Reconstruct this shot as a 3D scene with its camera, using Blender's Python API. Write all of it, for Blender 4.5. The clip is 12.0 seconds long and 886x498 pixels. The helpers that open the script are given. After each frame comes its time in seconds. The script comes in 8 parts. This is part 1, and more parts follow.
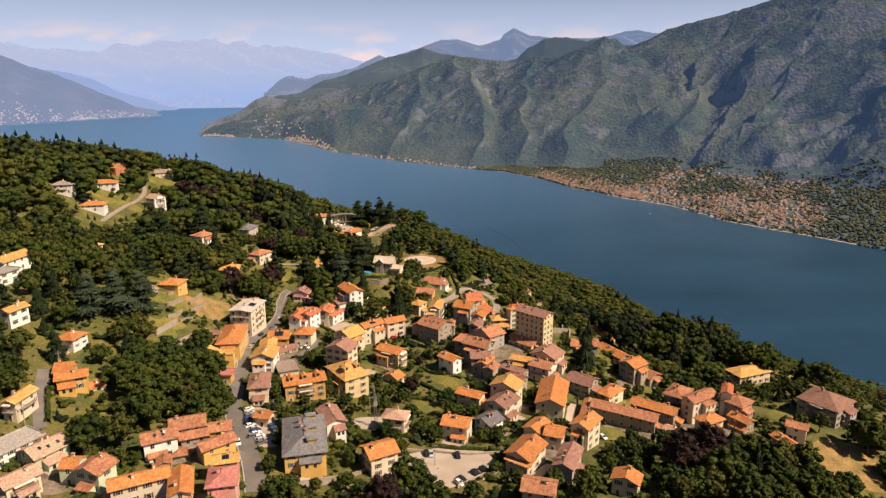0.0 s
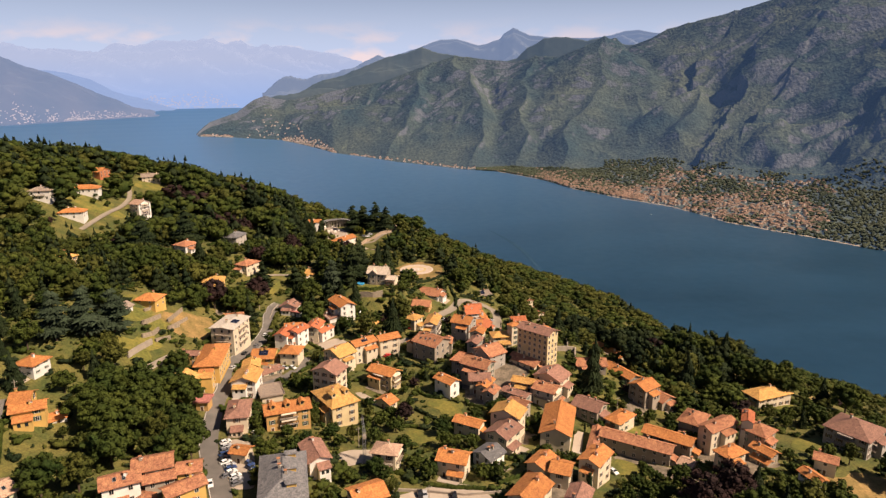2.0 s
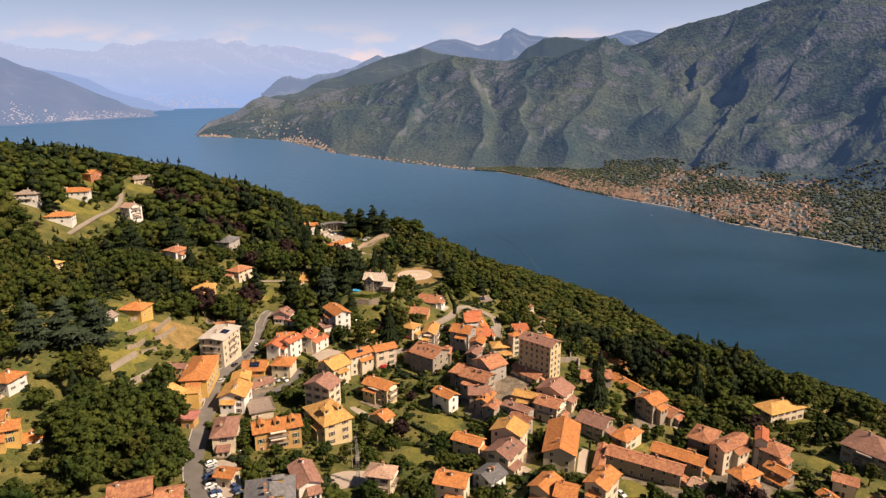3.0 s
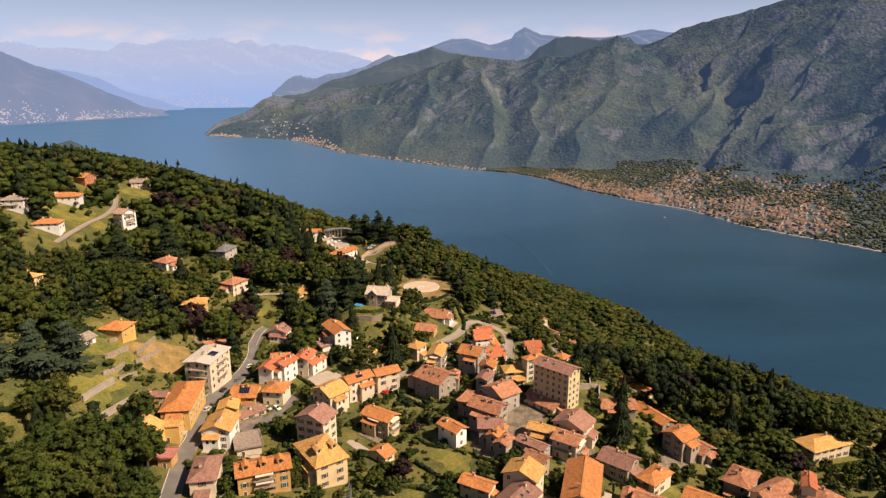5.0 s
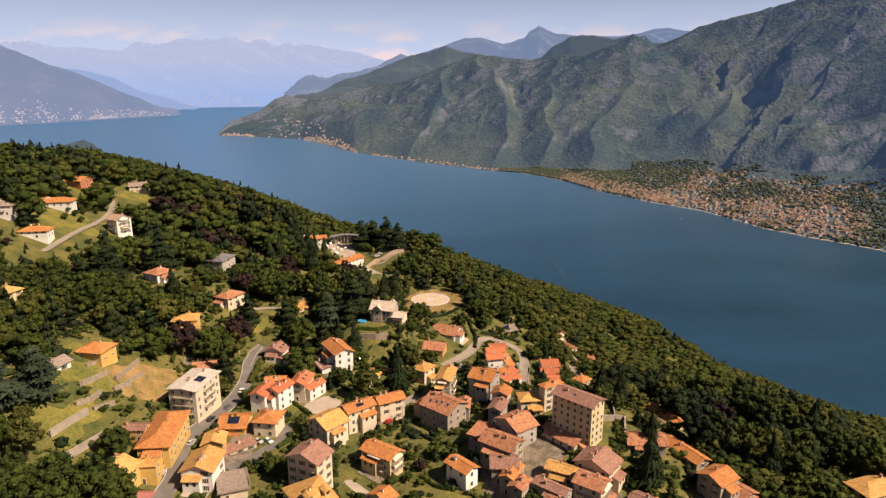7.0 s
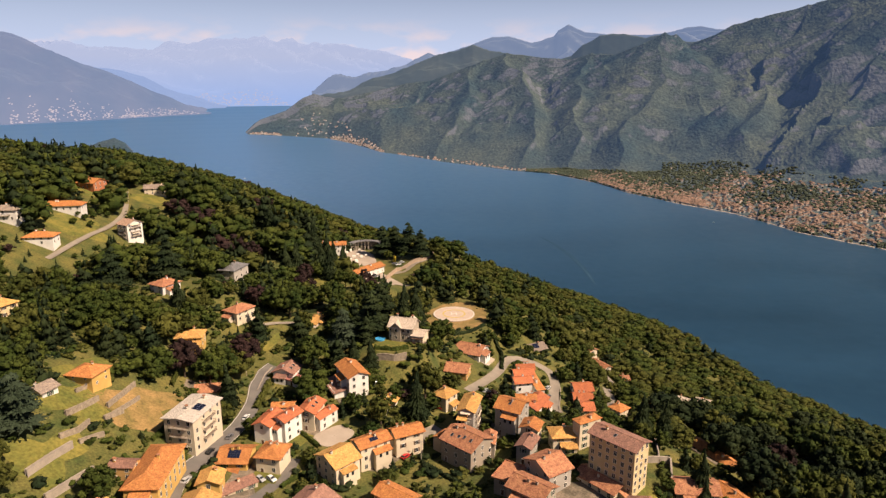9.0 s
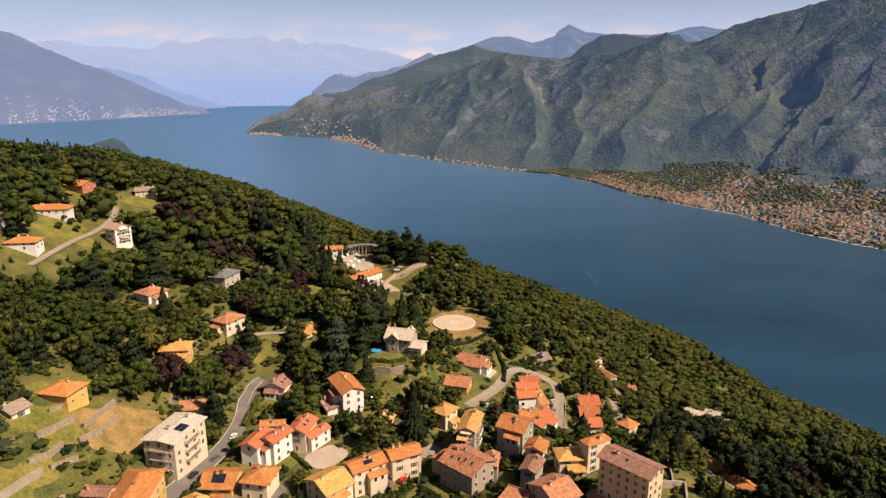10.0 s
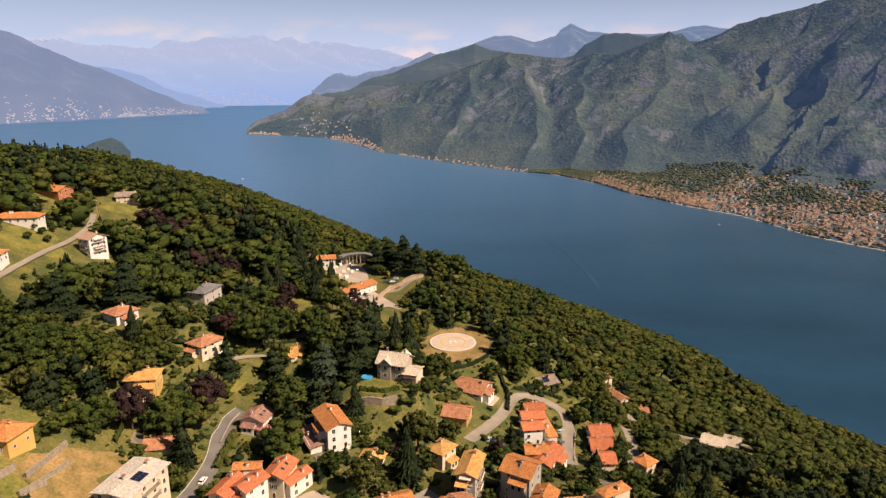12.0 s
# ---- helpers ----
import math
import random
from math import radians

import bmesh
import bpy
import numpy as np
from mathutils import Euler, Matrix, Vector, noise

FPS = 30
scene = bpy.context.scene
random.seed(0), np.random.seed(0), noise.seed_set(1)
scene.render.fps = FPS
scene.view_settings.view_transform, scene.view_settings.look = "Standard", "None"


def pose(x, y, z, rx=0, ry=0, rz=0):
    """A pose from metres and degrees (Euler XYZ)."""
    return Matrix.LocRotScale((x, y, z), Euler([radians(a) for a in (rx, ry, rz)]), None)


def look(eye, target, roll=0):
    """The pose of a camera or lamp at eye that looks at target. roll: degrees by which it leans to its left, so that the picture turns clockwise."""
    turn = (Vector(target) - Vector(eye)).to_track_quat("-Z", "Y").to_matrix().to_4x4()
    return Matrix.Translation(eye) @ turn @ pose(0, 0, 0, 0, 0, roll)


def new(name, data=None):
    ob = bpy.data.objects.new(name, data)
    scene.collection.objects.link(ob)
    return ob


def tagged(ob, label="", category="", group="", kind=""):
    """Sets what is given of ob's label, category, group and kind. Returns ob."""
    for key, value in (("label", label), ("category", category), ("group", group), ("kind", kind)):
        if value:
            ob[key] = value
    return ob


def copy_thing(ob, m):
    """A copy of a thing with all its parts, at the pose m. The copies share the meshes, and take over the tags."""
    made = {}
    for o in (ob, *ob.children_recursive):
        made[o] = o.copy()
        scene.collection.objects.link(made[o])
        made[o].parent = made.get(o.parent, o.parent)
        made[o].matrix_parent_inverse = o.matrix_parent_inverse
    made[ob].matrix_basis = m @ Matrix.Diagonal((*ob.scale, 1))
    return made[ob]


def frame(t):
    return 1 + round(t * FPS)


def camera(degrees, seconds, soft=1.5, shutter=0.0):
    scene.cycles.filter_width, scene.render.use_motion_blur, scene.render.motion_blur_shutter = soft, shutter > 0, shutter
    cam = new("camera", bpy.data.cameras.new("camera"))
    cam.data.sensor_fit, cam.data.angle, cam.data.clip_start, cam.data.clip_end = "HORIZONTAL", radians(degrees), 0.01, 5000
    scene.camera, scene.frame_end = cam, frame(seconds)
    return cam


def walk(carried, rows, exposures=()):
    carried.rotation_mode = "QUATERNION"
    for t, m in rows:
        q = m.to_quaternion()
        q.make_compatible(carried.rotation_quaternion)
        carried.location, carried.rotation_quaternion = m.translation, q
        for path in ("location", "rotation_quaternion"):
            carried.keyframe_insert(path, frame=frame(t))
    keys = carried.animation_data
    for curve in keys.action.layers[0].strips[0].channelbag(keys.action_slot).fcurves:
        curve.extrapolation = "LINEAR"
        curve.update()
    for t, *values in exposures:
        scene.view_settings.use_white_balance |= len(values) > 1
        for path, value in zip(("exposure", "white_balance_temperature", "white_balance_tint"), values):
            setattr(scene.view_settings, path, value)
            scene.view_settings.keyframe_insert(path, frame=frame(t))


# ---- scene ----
cam = camera(67.6, 12.0, soft=1.35)
METRES, EYE, TILT, LEAN, TURN = 165.0, 525.0, -14.8, 0.0, 0.0
ROWS = [
    (0.0, 0.0000, 0.0000, -0.0000, 0.00, -0.00, 0.00),
    (0.5, 0.0022, 0.0322, 0.0085, 0.00, -0.00, 0.02),
    (1.0, 0.0041, 0.0655, 0.0177, -0.02, -0.01, 0.04),
    (1.5, 0.0061, 0.1015, 0.0273, -0.03, 0.00, 0.05),
    (2.0, 0.0089, 0.1392, 0.0372, -0.04, 0.00, 0.03),
    (2.5, 0.0106, 0.1776, 0.0470, -0.06, -0.00, 0.05),
    (3.0, 0.0123, 0.2171, 0.0578, -0.07, 0.00, 0.01),
    (5.0, 0.0184, 0.3791, 0.1002, 0.81, -0.03, -0.28),
    (5.5, 0.0200, 0.4201, 0.1104, 1.40, -0.05, -0.41),
    (6.0, 0.0204, 0.4602, 0.1204, 1.55, -0.05, -0.46),
    (6.5, 0.0210, 0.5003, 0.1307, 1.56, -0.07, -0.47),
    (7.0, 0.0223, 0.5405, 0.1408, 1.88, -0.09, -0.53),
    (9.0, 0.0182, 0.7038, 0.1808, 4.10, -0.18, -1.15),
    (9.5, 0.0156, 0.7497, 0.1912, 4.11, -0.20, -1.19),
    (10.0, 0.0134, 0.7952, 0.2007, 4.13, -0.18, -1.19),
    (10.5, 0.0118, 0.8403, 0.2108, 4.13, -0.19, -1.22),
    (11.0, 0.0111, 0.8833, 0.2216, 4.16, -0.19, -1.23),
    (11.5, 0.0098, 0.9256, 0.2326, 4.18, -0.19, -1.25),
    (12.0, 0.0086, 0.9665, 0.2425, 4.20, -0.22, -1.25),
]
walk(cam, [(t, pose(0, 0, EYE, TILT, LEAN, TURN) @ pose(METRES * x, METRES * y, METRES * z, 90 + pitch, roll, yaw)) for t, x, y, z, yaw, pitch, roll in ROWS],
     exposures=((0.0, 0.68, 6500, 22), (12.0, 0.68, 6500, 22)))

# ---- world, sun, exposure ----
SUN_EL, SUN_AZ = 46.0, 114.0      # degrees above the horizon; degrees clockwise from +y
world = bpy.data.worlds.new("sky")
scene.world = world
world.use_nodes = True
wn = world.node_tree
sky = wn.nodes.new("ShaderNodeTexSky")
sky.sky_type = "NISHITA"
sky.sun_disc = False
sky.sun_elevation, sky.sun_rotation = radians(SUN_EL), radians(SUN_AZ)
sky.altitude, sky.air_density, sky.dust_density, sky.ozone_density = 800, 0.8, 2.0, 1.2
wn.links.new(sky.outputs[0], wn.nodes["Background"].inputs[0])
wn.nodes["Background"].inputs[1].default_value = 0.038


def hazy_horizon():
    """Bright summer haze low over the whole horizon, with a bank of small clouds in it."""
    n, l = wn.nodes, wn.links
    way, split = n.new("ShaderNodeTexCoord"), n.new("ShaderNodeSeparateXYZ")
    l.new(way.outputs["Generated"], split.inputs[0])
    low = n.new("ShaderNodeMapRange")
    low.interpolation_type = "SMOOTHSTEP"
    low.inputs[1].default_value, low.inputs[2].default_value, low.inputs[3].default_value, low.inputs[4].default_value = 0.0, 0.20, 0.96, 0.0
    l.new(split.outputs[2], low.inputs[0])
    shape, puff = n.new("ShaderNodeMapping"), n.new("ShaderNodeTexNoise")
    shape.inputs["Scale"].default_value = (1.0, 1.0, 2.6)
    puff.inputs["Scale"].default_value, puff.inputs["Detail"].default_value = 13.0, 6
    l.new(way.outputs["Generated"], shape.inputs[0])
    l.new(shape.outputs[0], puff.inputs["Vector"])
    dense, bank, cloud = n.new("ShaderNodeMapRange"), n.new("ShaderNodeMapRange"), n.new("ShaderNodeMath")
    dense.inputs[1].default_value, dense.inputs[2].default_value = 0.47, 0.66
    l.new(puff.outputs[0], dense.inputs[0])
    bank.interpolation_type = "SMOOTHSTEP"
    bank.inputs[1].default_value, bank.inputs[2].default_value, bank.inputs[3].default_value, bank.inputs[4].default_value = 0.030, 0.085, 1.0, 0.0
    l.new(split.outputs[2], bank.inputs[0])
    cloud.operation = "MULTIPLY"
    l.new(dense.outputs[0], cloud.inputs[0])
    l.new(bank.outputs[0], cloud.inputs[1])
    tone = n.new("ShaderNodeMix")
    tone.data_type = "RGBA"
    tone.inputs[6].default_value, tone.inputs[7].default_value = (0.345, 0.425, 0.540, 1), (0.560, 0.490, 0.480, 1)
    l.new(cloud.outputs[0], tone.inputs[0])
    air, blend = n.new("ShaderNodeBackground"), n.new("ShaderNodeMixShader")
    l.new(tone.outputs[2], air.inputs[0])
    l.new(low.outputs[0], blend.inputs[0])
    l.new(n["Background"].outputs[0], blend.inputs[1])
    l.new(air.outputs[0], blend.inputs[2])
    l.new(blend.outputs[0], n["World Output"].inputs[0])


hazy_horizon()
sun_data = bpy.data.lights.new("sun", "SUN")
sun_data.energy, sun_data.angle, sun_data.color = 5.0, radians(0.5), (1.0, 0.83, 0.58)
sun = new("sun", sun_data)
az, el = radians(SUN_AZ), radians(SUN_EL)
sun.matrix_world = look((0, 0, 900), Vector((0, 0, 900)) - Vector((math.sin(az) * math.cos(el), math.cos(az) * math.cos(el), math.sin(el))))

# ---- materials ----
MATS = {}


def material(name, colour, second=None, scale=0.6, rough=0.85, fine=12.0, amount=0.5, bump=0.0, per_object=0.0, per_island=0.0,
             metal=0.0, spec=0.3, stretch=(1, 1, 1), detail=4.0, bands=0.0):
    """A procedural surface: two colours mixed by broad noise, grain, a little change from object to object, and relief."""
    m = bpy.data.materials.new(name)
    m.use_nodes = True
    n, l = m.node_tree.nodes, m.node_tree.links
    shader = n["Principled BSDF"]
    shader.inputs["Roughness"].default_value = rough
    shader.inputs["Metallic"].default_value = metal
    shader.inputs["Specular IOR Level"].default_value = spec
    place = n.new("ShaderNodeTexCoord").outputs["Object"] if per_object else n.new("ShaderNodeNewGeometry").outputs["Position"]
    shape = n.new("ShaderNodeMapping")
    shape.inputs["Scale"].default_value = stretch
    l.new(place, shape.inputs[0])
    broad, grain = n.new("ShaderNodeTexNoise"), n.new("ShaderNodeTexNoise")
    broad.inputs["Scale"].default_value, grain.inputs["Scale"].default_value = scale, fine
    broad.inputs["Detail"].default_value, grain.inputs["Detail"].default_value = detail, 3.0
    ramp = n.new("ShaderNodeMapRange")
    ramp.inputs[1].default_value, ramp.inputs[2].default_value = 0.32, 0.68
    for tex in (broad, grain):
        l.new(shape.outputs[0], tex.inputs["Vector"])
    l.new(broad.outputs[0], ramp.inputs[0])
    mix = n.new("ShaderNodeMix")
    mix.data_type = "RGBA"
    mix.inputs[6].default_value, mix.inputs[7].default_value = (*colour, 1), (*(second or colour), 1)
    l.new(ramp.outputs[0], mix.inputs[0])
    value = n.new("ShaderNodeMath")
    value.operation = "MULTIPLY_ADD"
    value.inputs[1].default_value, value.inputs[2].default_value = amount, 1 - amount / 2
    l.new(grain.outputs[0], value.inputs[0])
    out = value.outputs[0]
    for strength, source in ((per_object, "object"), (per_island, "island")):
        if strength:
            rnd = (n.new("ShaderNodeObjectInfo").outputs["Random"] if source == "object" else n.new("ShaderNodeNewGeometry").outputs["Random Per Island"])
            a, b = n.new("ShaderNodeMath"), n.new("ShaderNodeMath")
            a.operation, b.operation = "MULTIPLY_ADD", "MULTIPLY"
            a.inputs[1].default_value, a.inputs[2].default_value = strength, 1 - strength / 2
            l.new(rnd, a.inputs[0])
            l.new(a.outputs[0], b.inputs[0])
            l.new(out, b.inputs[1])
            out = b.outputs[0]
    tint = n.new("ShaderNodeHueSaturation")
    l.new(mix.outputs[2], tint.inputs["Color"])
    l.new(out, tint.inputs["Value"])
    l.new(tint.outputs[0], shader.inputs["Base Color"])
    if bump:
        relief = n.new("ShaderNodeBump")
        relief.inputs["Strength"].default_value, relief.inputs["Distance"].default_value = min(1.0, bump * 4), bump
        source = grain.outputs[0]
        if bands:
            wave = n.new("ShaderNodeTexWave")
            wave.inputs["Scale"].default_value, wave.inputs["Distortion"].default_value = bands, 1.2
            l.new(shape.outputs[0], wave.inputs["Vector"])
            source = wave.outputs[1]
        l.new(source, relief.inputs["Height"])
        l.new(relief.outputs[0], shader.inputs["Normal"])
    MATS[name] = m
    return m


TILES = {
    "orange": ((0.48, 0.205, 0.062), (0.34, 0.125, 0.042)), "amber": ((0.52, 0.31, 0.095), (0.40, 0.20, 0.062)),
    "red": ((0.46, 0.150, 0.060), (0.34, 0.105, 0.05)), "rust": ((0.42, 0.20, 0.10), (0.24, 0.095, 0.055)),
    "brown": ((0.29, 0.155, 0.11), (0.19, 0.10, 0.075)), "pink": ((0.42, 0.17, 0.135), (0.30, 0.115, 0.10)),
    "tan": ((0.44, 0.29, 0.20), (0.33, 0.21, 0.15)), "greybrown": ((0.28, 0.22, 0.17), (0.19, 0.15, 0.125)),
    "slate": ((0.17, 0.165, 0.165), (0.10, 0.10, 0.105)), "pale": ((0.46, 0.41, 0.35), (0.37, 0.33, 0.28)),
    "grey": ((0.38, 0.35, 0.31), (0.27, 0.25, 0.22)), "bone": ((0.52, 0.44, 0.35), (0.40, 0.33, 0.26)),
}
for key, (one, two) in TILES.items():
    material("tile_" + key, one, two, scale=0.8, fine=2.4, amount=1.9, per_object=0.3, rough=0.85, bump=0.07, bands=1.4, detail=6)
WALLS = {
    "white": (0.72, 0.69, 0.64), "cream": (0.62, 0.53, 0.39), "yellow": (0.58, 0.37, 0.11), "sand": (0.58, 0.46, 0.26), "ochre": (0.50, 0.30, 0.11), "grey": (0.36, 0.33, 0.29),
    "stone": (0.33, 0.28, 0.22), "rose": (0.60, 0.33, 0.27), "rust": (0.42, 0.16, 0.075), "green": (0.48, 0.52, 0.36), "bone": (0.46, 0.41, 0.34),
}
for key, one in WALLS.items():
    material("wall_" + key, one, tuple(c * 0.82 for c in one), scale=0.25, fine=5, amount=0.2, per_object=0.16, rough=0.9)
material("trim_white", (0.66, 0.62, 0.55), rough=0.7, amount=0.15)
material("wood_dark", (0.13, 0.07, 0.04), (0.09, 0.05, 0.03), rough=0.75, per_object=0.3)
material("shutter_green", (0.05, 0.10, 0.06), (0.04, 0.075, 0.05), rough=0.7, per_object=0.3)
material("glass", (0.02, 0.025, 0.03), rough=0.12, spec=0.6, amount=0.1)
material("solar", (0.012, 0.016, 0.035), rough=0.2, spec=0.6, amount=0.2)
material("metal_grey", (0.30, 0.30, 0.30), rough=0.5, metal=0.6, amount=0.2)
material("asphalt", (0.165, 0.150, 0.135), (0.115, 0.106, 0.097), scale=0.15, fine=4, amount=0.3, rough=0.9)
material("paint_line", (0.55, 0.52, 0.47), rough=0.8, amount=0.3, fine=2)
material("paving", (0.40, 0.335, 0.27), (0.32, 0.265, 0.21), scale=0.12, fine=2, amount=0.25, rough=0.9)
material("concrete", (0.35, 0.30, 0.24), (0.26, 0.22, 0.18), scale=0.4, fine=3, amount=0.4, rough=0.9)
material("stone_wall", (0.33, 0.27, 0.20), (0.20, 0.165, 0.12), scale=0.9, fine=4, amount=0.7, rough=0.95, bump=0.06)
material("ground", (0.140, 0.120, 0.032), (0.050, 0.066, 0.016), scale=0.11, fine=1.3, amount=1.8, rough=0.95, detail=7)
material("lawn", (0.190, 0.160, 0.034), (0.085, 0.098, 0.020), scale=0.14, fine=1.0, amount=1.4, rough=0.95, detail=6)
material("dry_grass", (0.31, 0.195, 0.075), (0.15, 0.115, 0.036), scale=0.16, fine=1.1, amount=1.3, rough=0.95, detail=6)
material("leaf_green", (0.017, 0.032, 0.006), (0.055, 0.068, 0.011), scale=0.075, fine=1.1, amount=1.5, per_island=0.3, rough=0.8, bump=0.55, spec=0.12)
material("leaf_olive", (0.070, 0.072, 0.014), (0.034, 0.044, 0.008), scale=0.075, fine=1.1, amount=1.5, per_island=0.3, rough=0.8, bump=0.55, spec=0.12)
material("leaf_dark", (0.009, 0.018, 0.007), (0.024, 0.034, 0.011), scale=0.075, fine=1.1, amount=1.5, per_island=0.3, rough=0.8, bump=0.55, spec=0.12)
material("leaf_blue", (0.036, 0.050, 0.028), (0.022, 0.035, 0.019), scale=0.075, fine=1.1, amount=1.5, per_island=0.3, rough=0.8, bump=0.55, spec=0.12)
material("leaf_purple", (0.034, 0.018, 0.016), (0.020, 0.013, 0.012), scale=0.075, fine=1.1, amount=1.5, per_island=0.3, rough=0.8, bump=0.55, spec=0.12)
material("leaf_yellow", (0.26, 0.20, 0.02), (0.19, 0.16, 0.02), scale=0.075, fine=1.1, amount=1.5, per_island=0.3, rough=0.8, bump=0.55, spec=0.12)
material("bark", (0.09, 0.065, 0.045), (0.06, 0.045, 0.03), scale=1.5, fine=8, amount=0.5, rough=0.95)
material("rubber", (0.015, 0.015, 0.015), rough=0.8)
for key, one in {"white": (0.70, 0.70, 0.69), "black": (0.015, 0.015, 0.018), "silver": (0.38, 0.39, 0.40), "blue": (0.03, 0.06, 0.16), "red": (0.45, 0.02, 0.02), "grey": (0.12, 0.12, 0.13)}.items():
    material("paint_" + key, one, rough=0.3, spec=0.5, amount=0.05)
material("pool_blue", (0.05, 0.30, 0.55), rough=0.2, amount=0.2)
material("awning", (0.62, 0.54, 0.42), (0.5, 0.42, 0.33), rough=0.9)
# water, the far shore and the far ranges
material("water", (0.014, 0.052, 0.100), (0.008, 0.034, 0.066), scale=0.0016, fine=0.02, amount=0.25, rough=0.33, spec=0.55, detail=6, stretch=(1, 2.2, 1))


def level_water(m):
    """Keeps the water level all over, with small ripples."""
    n, l = m.node_tree.nodes, m.node_tree.links
    wave, shift, level = n.new("ShaderNodeTexNoise"), n.new("ShaderNodeVectorMath"), n.new("ShaderNodeVectorMath")
    wave.inputs["Scale"].default_value, wave.inputs["Detail"].default_value = 0.03, 6
    l.new(n.new("ShaderNodeNewGeometry").outputs["Position"], wave.inputs["Vector"])
    shift.operation, level.operation = "MULTIPLY_ADD", "NORMALIZE"
    shift.inputs[1].default_value, shift.inputs[2].default_value = (0.10, 0.10, 0.0), (-0.05, -0.05, 1.0)
    l.new(wave.outputs["Color"], shift.inputs[0])
    l.new(shift.outputs[0], level.inputs[0])
    l.new(level.outputs[0], n["Principled BSDF"].inputs["Normal"])
    # paler towards the lake's open head: sky sheen and haze painted into the colour
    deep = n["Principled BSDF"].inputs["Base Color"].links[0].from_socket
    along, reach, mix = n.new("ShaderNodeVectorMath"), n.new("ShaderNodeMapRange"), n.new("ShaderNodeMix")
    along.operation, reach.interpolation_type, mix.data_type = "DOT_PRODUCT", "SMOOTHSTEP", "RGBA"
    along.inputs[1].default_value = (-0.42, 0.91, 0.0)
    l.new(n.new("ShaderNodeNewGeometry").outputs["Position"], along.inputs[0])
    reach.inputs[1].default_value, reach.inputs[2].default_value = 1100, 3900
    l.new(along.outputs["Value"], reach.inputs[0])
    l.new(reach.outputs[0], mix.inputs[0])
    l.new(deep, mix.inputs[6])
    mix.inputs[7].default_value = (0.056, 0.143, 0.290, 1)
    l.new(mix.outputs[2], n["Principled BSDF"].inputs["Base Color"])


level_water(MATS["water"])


def woodland(name, low, high, stone):
    """A wooded mountainside: clumped canopy with relief, and bare rock where it stands steep."""
    m = material(name, low, high, scale=0.0034, fine=0.075, amount=1.9, rough=0.95, spec=0.1, detail=7, bump=8.0)
    n, l = m.node_tree.nodes, m.node_tree.links
    shader = n["Principled BSDF"]
    wood = shader.inputs["Base Color"].links[0].from_socket
    geo, split, cliff, over, mix = (n.new("ShaderNode" + k) for k in ("NewGeometry", "SeparateXYZ", "TexNoise", "MapRange", "Mix"))
    cliff.inputs["Scale"].default_value, cliff.inputs["Detail"].default_value = 0.009, 8
    shape = n.new("ShaderNodeMapping")
    shape.inputs["Scale"].default_value = (1, 1, 0.35)
    l.new(geo.outputs["Position"], shape.inputs[0])
    l.new(shape.outputs[0], cliff.inputs["Vector"])
    l.new(geo.outputs["Normal"], split.inputs[0])
    add = n.new("ShaderNodeMath")
    add.operation = "SUBTRACT"
    l.new(cliff.outputs[0], add.inputs[0])
    l.new(split.outputs[2], add.inputs[1])
    over.inputs[1].default_value, over.inputs[2].default_value = -0.06, 0.08
    l.new(add.outputs[0], over.inputs[0])
    mix.data_type = "RGBA"
    mix.inputs[7].default_value = (*stone, 1)
    l.new(over.outputs[0], mix.inputs[0])
    l.new(wood, mix.inputs[6])
    # meadows and gardens where the land lies flat
    field, level = n.new("ShaderNodeMix"), n.new("ShaderNodeMapRange")
    level.inputs[1].default_value, level.inputs[2].default_value = 0.955, 0.985
    l.new(split.outputs[2], level.inputs[0])
    field.data_type = "RGBA"
    field.inputs[7].default_value = (0.066, 0.076, 0.042, 1)
    l.new(level.outputs[0], field.inputs[0])
    l.new(mix.outputs[2], field.inputs[6])
    l.new(field.outputs[2], shader.inputs["Base Color"])
    return m


woodland("massif", (0.019, 0.036, 0.036), (0.064, 0.076, 0.050), (0.100, 0.108, 0.114))
# some kilometres of lit air, painted on the mountainside as a faint blue emission
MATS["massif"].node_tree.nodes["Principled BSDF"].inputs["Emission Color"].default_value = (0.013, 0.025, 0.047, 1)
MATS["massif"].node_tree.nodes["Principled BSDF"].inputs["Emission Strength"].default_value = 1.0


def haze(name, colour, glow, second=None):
    """A plain far backdrop: many kilometres of bright air painted over mountains as emission."""
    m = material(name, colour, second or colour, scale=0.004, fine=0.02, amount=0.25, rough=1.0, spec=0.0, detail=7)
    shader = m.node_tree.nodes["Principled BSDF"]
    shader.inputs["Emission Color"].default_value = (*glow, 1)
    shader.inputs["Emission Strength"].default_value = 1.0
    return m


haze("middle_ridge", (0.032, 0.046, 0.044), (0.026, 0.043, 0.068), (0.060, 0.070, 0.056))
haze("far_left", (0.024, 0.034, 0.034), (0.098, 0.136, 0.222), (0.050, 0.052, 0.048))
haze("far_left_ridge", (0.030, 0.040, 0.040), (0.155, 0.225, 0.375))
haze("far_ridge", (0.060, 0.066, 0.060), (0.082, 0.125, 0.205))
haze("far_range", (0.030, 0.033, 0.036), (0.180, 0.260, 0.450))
# far houses: the haze over them is put in as emission
haze("far_house", (0.20, 0.18, 0.16), (0.150, 0.165, 0.225))


